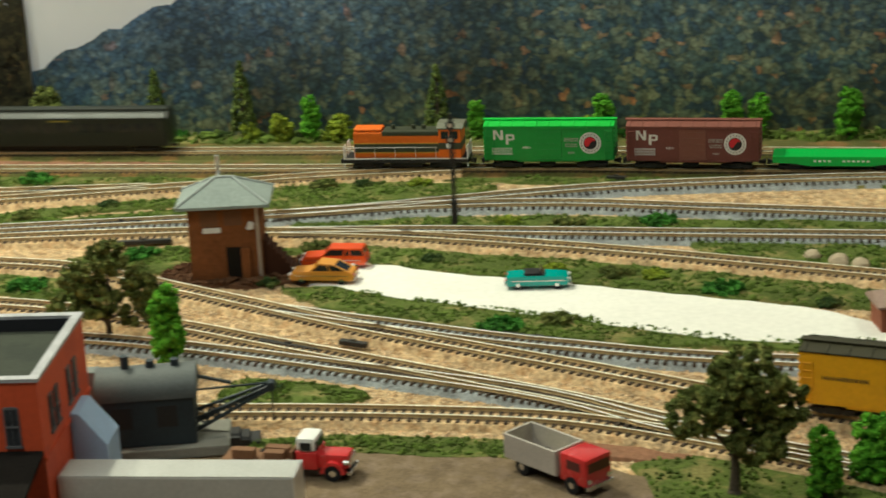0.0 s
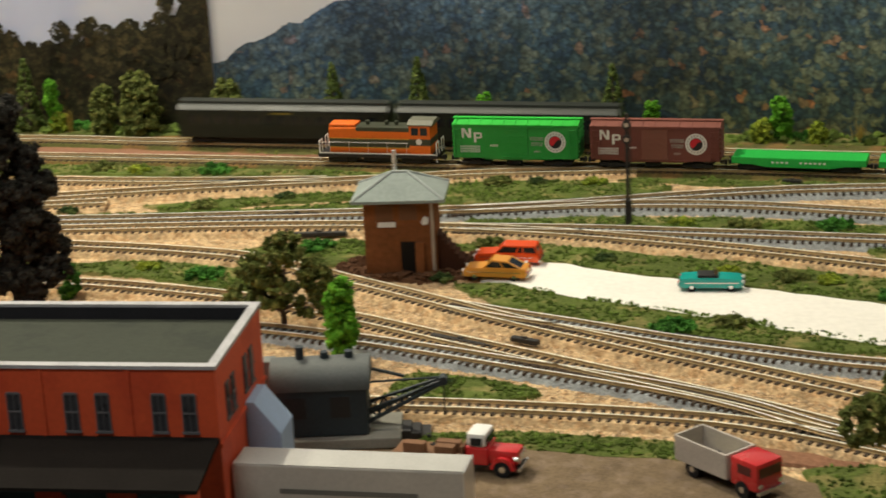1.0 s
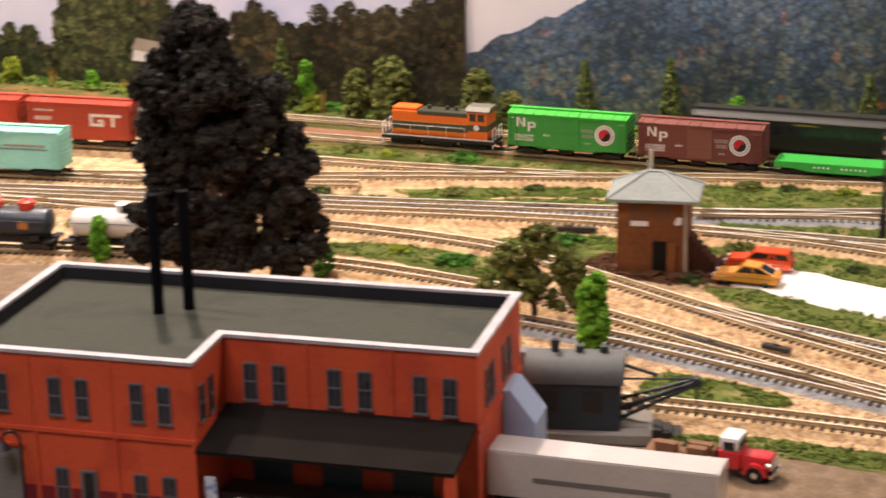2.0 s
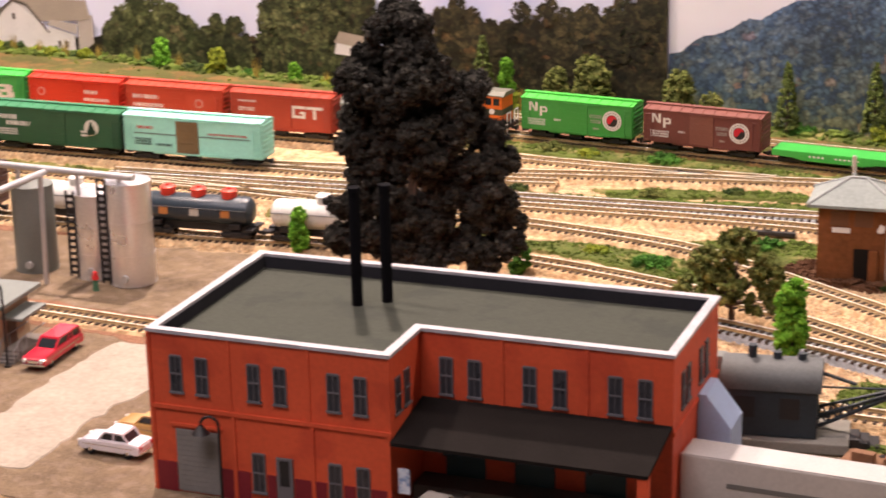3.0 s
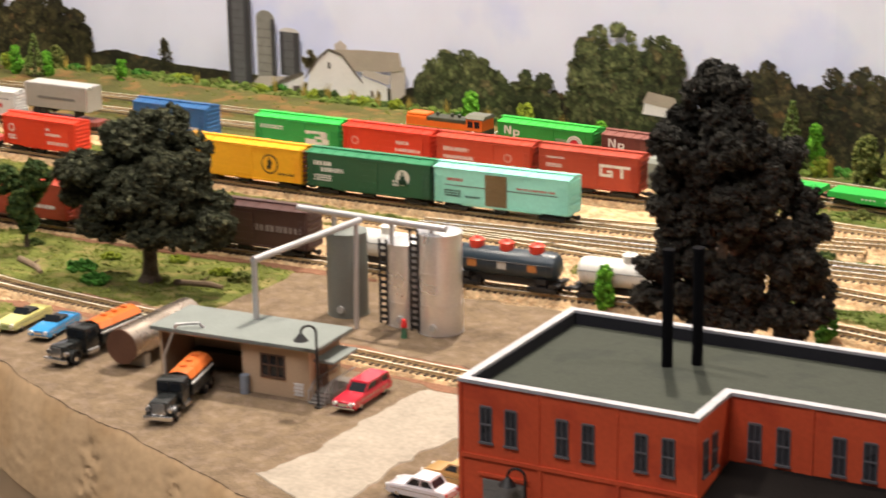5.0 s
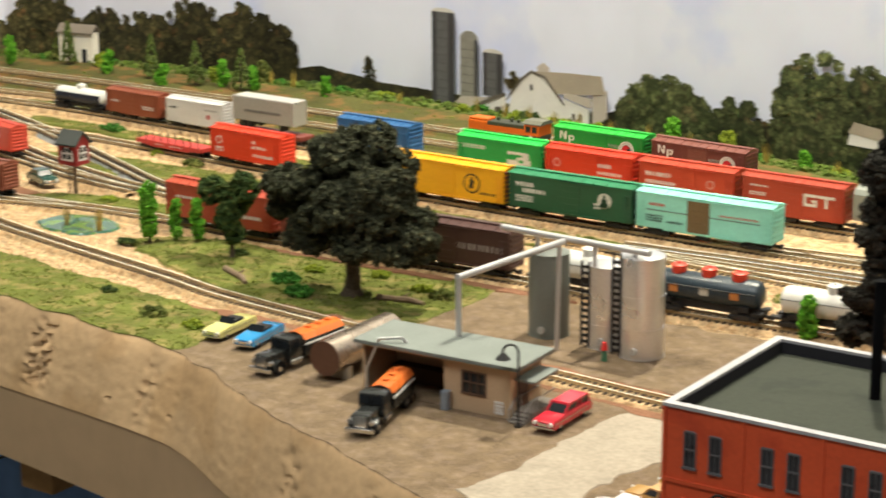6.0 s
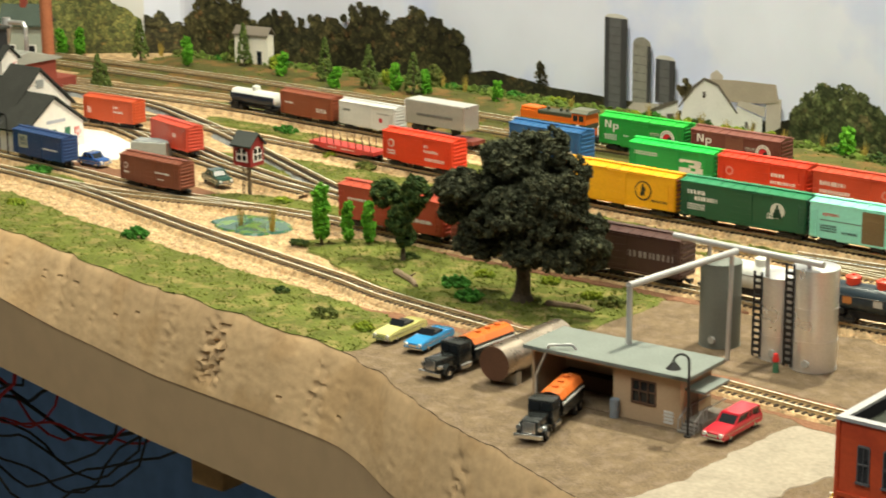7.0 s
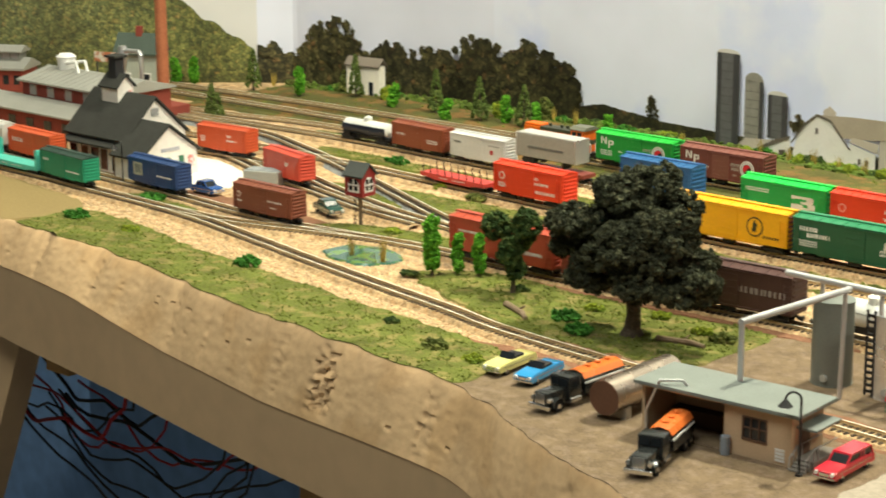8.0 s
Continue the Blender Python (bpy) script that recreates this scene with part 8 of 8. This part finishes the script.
def shanty():
    t = thing("elevated_shanty", -716, 823, 0, 4, "small dark red crossing shanty on a post with white windows", "tower")
    part("post", cyl(BM(), (0, 0, 0), (0, 0, 22), 1.5, n=10), mat("grey_brown_post", (0.16, 0.12, 0.08), 0.8), t)
    bm = BM()
    for s in (-1, 1):
        cyl(bm, (-3 + s, -3, 0), (-3 + s, -1, 22), 0.3, n=5)
    for k in range(8):
        cyl(bm, (-4, -2.5, 2 + k * 2.6), (-2, -2.5, 2 + k * 2.6), 0.3, n=5)
    part("ladder", bm, BLACK, t)
    R = mat("dark_red_boards", (0.24, 0.03, 0.028), 0.7, var=0.15, scale=90)
    bm = BM()
    prism(bm, [(-7, 22), (7, 22), (7, 37), (0, 44), (-7, 37)], "x", -8, 8)
    part("wall", bm, R, t)
    bm = BM()
    for s in (-1, 1):
        prism(bm, [(s * 8.6, 35.6), (0, 44.4), (0, 45.6), (s * 8.8, 36.8)], "x", -9.5, 9.5)
    part("roof", bm, mat("dark_grey_roof", (0.06, 0.065, 0.062), 0.8), t)
    for pts, axis, a0, a1 in (([(-4.6, 25)] + [(-4.6 * math.cos(i * math.pi / 8), 31 + 4.6 * math.sin(i * math.pi / 8)) for i in range(9)] + [(4.6, 25)], "x", 7.9, 8.3), ([(-5, 25)] + [(-5 * math.cos(i * math.pi / 8), 30 + 4.6 * math.sin(i * math.pi / 8)) for i in range(9)] + [(5, 25)], "y", -7.3, -6.9)):
        w = part("window", prism(BM(), pts, axis, a0, a1), WHITE, t, "white arched window frame")
        bm = BM()
        for u in (-2.2, 2.2):
            for z in (28, 32.6):
                if axis == "x":
                    box(bm, 8.2, 8.5, u - 1.5, u + 1.5, z - 1.8, z + 1.8)
                else:
                    box(bm, u - 1.6, u + 1.6, -7.5, -7.2, z - 1.8, z + 1.8)
        part("pane", bm, GLASS, w)


shanty()


# ---- the station and the town at the far left ----
def station():
    t = thing("station", 0, 0, 0, 0, "white wooden station with dark grey gable roofs", "building")
    W = mat("white_boards", (0.80, 0.75, 0.70), 0.7, var=0.08, scale=60, fine=400)
    R = mat("dark_shingles", (0.042, 0.042, 0.038), 0.9, var=0.2, scale=90, bump=0.4)
    def gable(x0, x1, y0, y1, h, ridge, name):
        ym = (y0 + y1) / 2
        b = part(name, prism(BM(), [(y0, 0), (y1, 0), (y1, h), (ym, ridge - 1), (y0, h)], "x", x0, x1), W, t)
        for s, y in ((-1, y0), (1, y1)):
            part("roof", prism(BM(), [(y + s * 3, h - 1.6), (ym, ridge), (ym, ridge + 1.6), (y + s * 3.4, h)], "x", x0 - 2.5, x1 + 2.5), R, t)
        return b
    gable(-1040, -968, 820, 880, 28, 58, "main_hall")
    gable(-968, -936, 808, 864, 20, 42, "wing")
    part("awning", prism(BM(), [(812.5, 21), (812.5, 22.4), (820, 26), (820, 24.4)], "x", -1040, -970), R, t)
    bm = BM()
    for x in (-1036, -1016, -996, -976):
        cyl(bm, (x, 814, 0), (x, 814, 22), 0.7, n=8)
    part("awning_post", bm, mat("brown_posts", (0.12, 0.06, 0.03), 0.7), t)
    part("cupola", prism(BM(), [(841, 48), (857, 48), (857, 64), (849, 72), (841, 64)], "x", -1022, -1002), W, t)
    for s, y in ((-1, 841), (1, 857)):
        part("roof", prism(BM(), [(y + s * 2, 62.4), (849, 72.4), (849, 73.8), (y + s * 2.4, 63.6)], "x", -1024, -1000), R, t)
    part("vent_box", box(BM(), -1017, -1008, 844.5, 853.5, 68, 86, 0.4), mat("black_vent", (0.03, 0.03, 0.032), 0.7), t)
    part("vent_cap", box(BM(), -1019, -1006, 842.5, 855.5, 86, 88, 0.4), R, t)
    green = mat("green_shutter", (0.05, 0.16, 0.09), 0.6)
    for y in (820, 834, 848):
        part("window", box(BM(), -936.4, -935.6, y - 2.6, y + 2.6, 6, 17), green, t, "green window")
    part("poster", box(BM(), -936.4, -935.4, 855, 861, 7, 16), mat("red_white_poster", (0.6, 0.2, 0.18), 0.6, second=(0.7, 0.7, 0.7), share=0.5, scale=200), t)
    part("sign_board", box(BM(), -936.3, -935.5, 828, 846, 22, 24.5), mat("grey_sign", (0.4, 0.4, 0.45), 0.6), t)
    for x, m in ((-1034, GLASS), (-1020, mat("brown_door", (0.12, 0.05, 0.03), 0.6)), (-1008, GLASS), (-996, mat("brown_door", (0.12, 0.05, 0.03), 0.6)), (-982, GLASS)):
        part("door" if m != GLASS else "window", box(BM(), x - 4, x + 4, 819.4, 820.2, 2, 18), m, t)
    part("attic_vent", box(BM(), -967.8, -967.2, 846, 853, 44, 50), mat("vent_grey", (0.3, 0.3, 0.3), 0.7), t)
    part("red_notice", box(BM(), -1002.2, -1001.4, 851, 856, 51, 60), mat("red_white_poster", (0.6, 0.2, 0.18), 0.6), t)


def brick_works():
    t = thing("brick_works", 0, 0, 0, 0, "long red brick works with grey metal roofs", "building")
    BR = mat("dark_brick", (0.23, 0.055, 0.04), 0.8, var=0.15, scale=60, fine=500, bump=0.3)
    MR = mat("grey_metal_roof", (0.34, 0.34, 0.31), 0.5, 0.2, var=0.15, scale=40)
    part("lower_wall", box(BM(), -1400, -1106, 878, 906, 0, 19), BR, t)
    part("lower_roof", prism(BM(), [(875, 18.5), (875, 20), (906, 26), (906, 24)], "x", -1404, -1103), MR, t)
    part("upper_wall", box(BM(), -1216, -1088, 906, 968, 0, 39), BR, t)
    part("upper_roof", prism(BM(), [(902, 38), (902, 39.6), (937, 48), (972, 39.6), (972, 38)], "x", -1219, -1085), MR, t)
    bm = BM()
    for k in range(16):
        x = -1217 + k * 8.4
        prism(bm, [(902, 39.6), (902, 40.2), (937, 48.6), (937, 48)], "x", x, x + 1)
    part("roof_seam", bm, MR, t)
    for k in range(5):
        x = -1200 + k * 25
        w = part("window", box(BM(), x - 5, x + 5, 905.4, 906.2, 27, 36), mat("pale_pane", (0.3, 0.28, 0.27), 0.3), t)
        part("window", box(BM(), x - 25, x - 15, 877.4, 878.2, 5, 14), GLASS, t)
        bm = BM()
        for u in (-5.4, 5.4):
            box(bm, x + u - 0.5, x + u + 0.5, 905.1, 906, 26.5, 36.5)
        part("frame", bm, BR, w)
    part("roof_tank", cyl(BM(), (-1192, 937, 45), (-1192, 937, 58), 7, 8.6, 20), WHITE, t, "white roof tank", True)
    part("tank_cap", cyl(BM(), (-1192, 937, 58), (-1192, 937, 60.5), 9, 6, 20), WHITE, t, smooth=True)
    bm = BM()
    for dy in (-5, 5):
        tube(bm, [(-1186, 937 + dy, 53), (-1172, 937 + dy, 55), (-1166, 935 + dy, 46)], 1.4, 8)
    part("duct", bm, WHITE, t, smooth=True)
    st = thing("brick_chimney", -1150, 1012, 0, 0, "tall round brick factory chimney", "chimney")
    part("base", box(BM(), -12, 22, -12, 12, 0, 11, 0.5), BR, st)
    part("shaft", cyl(BM(), (0, 0, 14), (0, 0, 190), 5.6, 4.8, 28), mat("orange_brick", (0.36, 0.13, 0.065), 0.8, var=0.2, scale=70, fine=500, bump=0.4), st, smooth=True)
    dc = thing("dust_collector", -1183, 1000, 0, 0, "grey cyclone dust collector with bent duct", "machine")
    part("cyclone", cyl(BM(), (-8, 0, 36), (-8, 0, 52), 2, 5, 18), SILVER, dc, smooth=True)
    part("cyclone_top", cyl(BM(), (-8, 0, 52), (-8, 0, 60), 5, 3.5, 18), SILVER, dc, smooth=True)
    part("duct", tube(BM(), [(-5, 0, 56), (15, 0, 57), (18, 0, 53), (18, 0, 0)], 2.1, 12), SILVER, dc, smooth=True)
    part("stand", tube(BM(), [(-8, 0, 0), (-8, 0, 37)], 1.5, 8), STEEL, dc)
    for x, y, w, d, h, rd, m, label in ((-1262, 1080, 40, 28, 38, 17, mat("pale_green_boards", (0.35, 0.38, 0.33), 0.7), "pale house with dark green gable roof"),):
        hs = thing("house", x, y, 0, 30, label, "house")
        part("wall", box(BM(), -w / 2, w / 2, -d / 2, d / 2, 0, h), m, hs)
        for s in (-1, 1):
            part("roof", prism(BM(), [(s * (d / 2 + 3), h - 1), (0, h + rd), (0, h + rd + 1.6), (s * (d / 2 + 3), h + 0.8)], "x", -w / 2 - 3, w / 2 + 3), mat("dark_green_roof", (0.07, 0.09, 0.075), 0.8, var=0.15), hs)
        part("gable", prism(BM(), [(-d / 2, h), (d / 2, h), (0, h + rd)], "x", -w / 2, w / 2), m, hs)
        part("chimney", box(BM(), -4, 2, -3, 3, h + rd - 4, h + rd + 8, 0.3), BR, hs)
        for xx in (-w / 4, w / 4):
            wd = part("window", box(BM(), xx - 4, xx + 4, -d / 2 - 0.4, -d / 2 + 0.2, 8, 20), WHITE, hs)
            part("pane", box(BM(), xx - 3, xx + 3, -d / 2 - 0.6, -d / 2 - 0.3, 9, 19), GLASS, wd)
    sh = thing("workshop", -1385, 1000, 0, 30, "brick workshop with grey roof and a glazed roof monitor", "building")
    part("wall", box(BM(), -34, 34, -18, 18, 0, 22), BR, sh)
    part("roof", prism(BM(), [(-21, 21), (-21, 23), (0, 31), (21, 23), (21, 21)], "x", -37, 37), MR, sh)
    mon = part("monitor", box(BM(), -28, 28, -8, 8, 27, 37), mat("grey_monitor_boards", (0.22, 0.22, 0.20), 0.8), sh, "grey roof monitor")
    part("monitor_roof", prism(BM(), [(-11, 36.5), (-11, 38), (0, 43), (11, 38), (11, 36.5)], "x", -31, 31), MR, sh)
    for k in range(6):
        part("pane", box(BM(), -26 + k * 9, -19 + k * 9, -8.3, -7.9, 30.5, 35.5), mat("pale_pane", (0.3, 0.28, 0.27), 0.3), mon)
        part("window", box(BM(), -30 + k * 11, -24 + k * 11, -18.4, -17.9, 7, 16), GLASS, sh)
    fh = thing("farm_house", -1085, 1207, 0, 8, "small white gabled farm house by the backdrop", "house")
    part("wall", box(BM(), -19, 19, -5, 5, 0, 28), mat("white_house_boards", (0.82, 0.77, 0.68), 0.7, var=0.1), fh)
    for s in (-1, 1):
        part("roof", prism(BM(), [(s * 6.5, 27), (0, 34.5), (0, 35.7), (s * 6.5, 28.4)], "x", -20.5, 20.5), mat("brown_house_roof", (0.2, 0.17, 0.14), 0.8), fh)
    part("door", box(BM(), 7, 12, -5.4, -4.8, 0, 13), GLASS, fh)
    bb = thing("billboard", -1190, 980, 0, 20, "orange and white billboard on a roof frame", "sign")
    part("panel", box(BM(), -12, 12, -0.6, 0.6, 48, 57, 0.2), mat("orange_poster", (0.42, 0.14, 0.06), 0.6, second=(0.6, 0.55, 0.45), share=0.5, scale=60), bb)
    for s in (-12, 12):
        part("leg", cyl(BM(), (s * 0.8, 0, 0), (s * 0.8, 0, 49), 1, n=8), BLACK, bb)


station()
brick_works()
gb = thing("gondola_load", -862, 868, 0.5, 20, "grey open metal bin beside the track", "bin")
part("bin", box(BM(), -15, 15, -8, 8, 0, 12, 0.6), mat("pale_grey_bin", (0.4, 0.42, 0.4), 0.6), gb)
part("load", box(BM(), -13.5, 13.5, -6.5, 6.5, 11, 12.6, 0.3), GREYBED, gb)
boxcar("lead", 444, "e2a516", 93, "yellow boxcar with black lettering beside the trees", [mk_text(0.1, 0.3, 0.5, 0.6, MARKK), mk_blocks([(0.6, 0.68, 0.3, 0.4), (0.62, 0.72, 0.5, 0.6)], "2a261a")], roof="33301f")

# ---- tracks, laid last ----
for key in TRACKS:
    build_track(key, key in SINGLE, GREYBED if key in GREY else BACKSOIL if key in ("main", "passenger") else TAN)


def motions():
    """The freight rolls left on the main line, the passenger train right on the track behind it."""
    at_time = [(0, 291.5), (2.5, -14.5), (3.0, -77), (3.5, -139), (4.0, -201), (5.5, -386), (6.0, -446), (7.5, -615), (8.0, -669)]

    def freight_x(t):
        for (t0, x0), (t1, x1) in zip(at_time, at_time[1:]):
            if t0 <= t <= t1:
                return x0 + (x1 - x0) * (t - t0) / (t1 - t0)

    for car, off in np_train:
        rows = []
        for i in range(17):
            x, y, a = on("main", freight_x(i / 2) + off)
            rows.append((i / 2, mm_pose(x, y, RAILTOP, a)))
        walk(car, rows)
    for car, off in pass_train:
        rows = []
        for i in range(17):
            x, y, a = on("passenger", min(865 + off, -12 + off + 171 * i / 2))
            rows.append((i / 2, mm_pose(x, y, RAILTOP, a)))
        walk(car, rows)


motions()
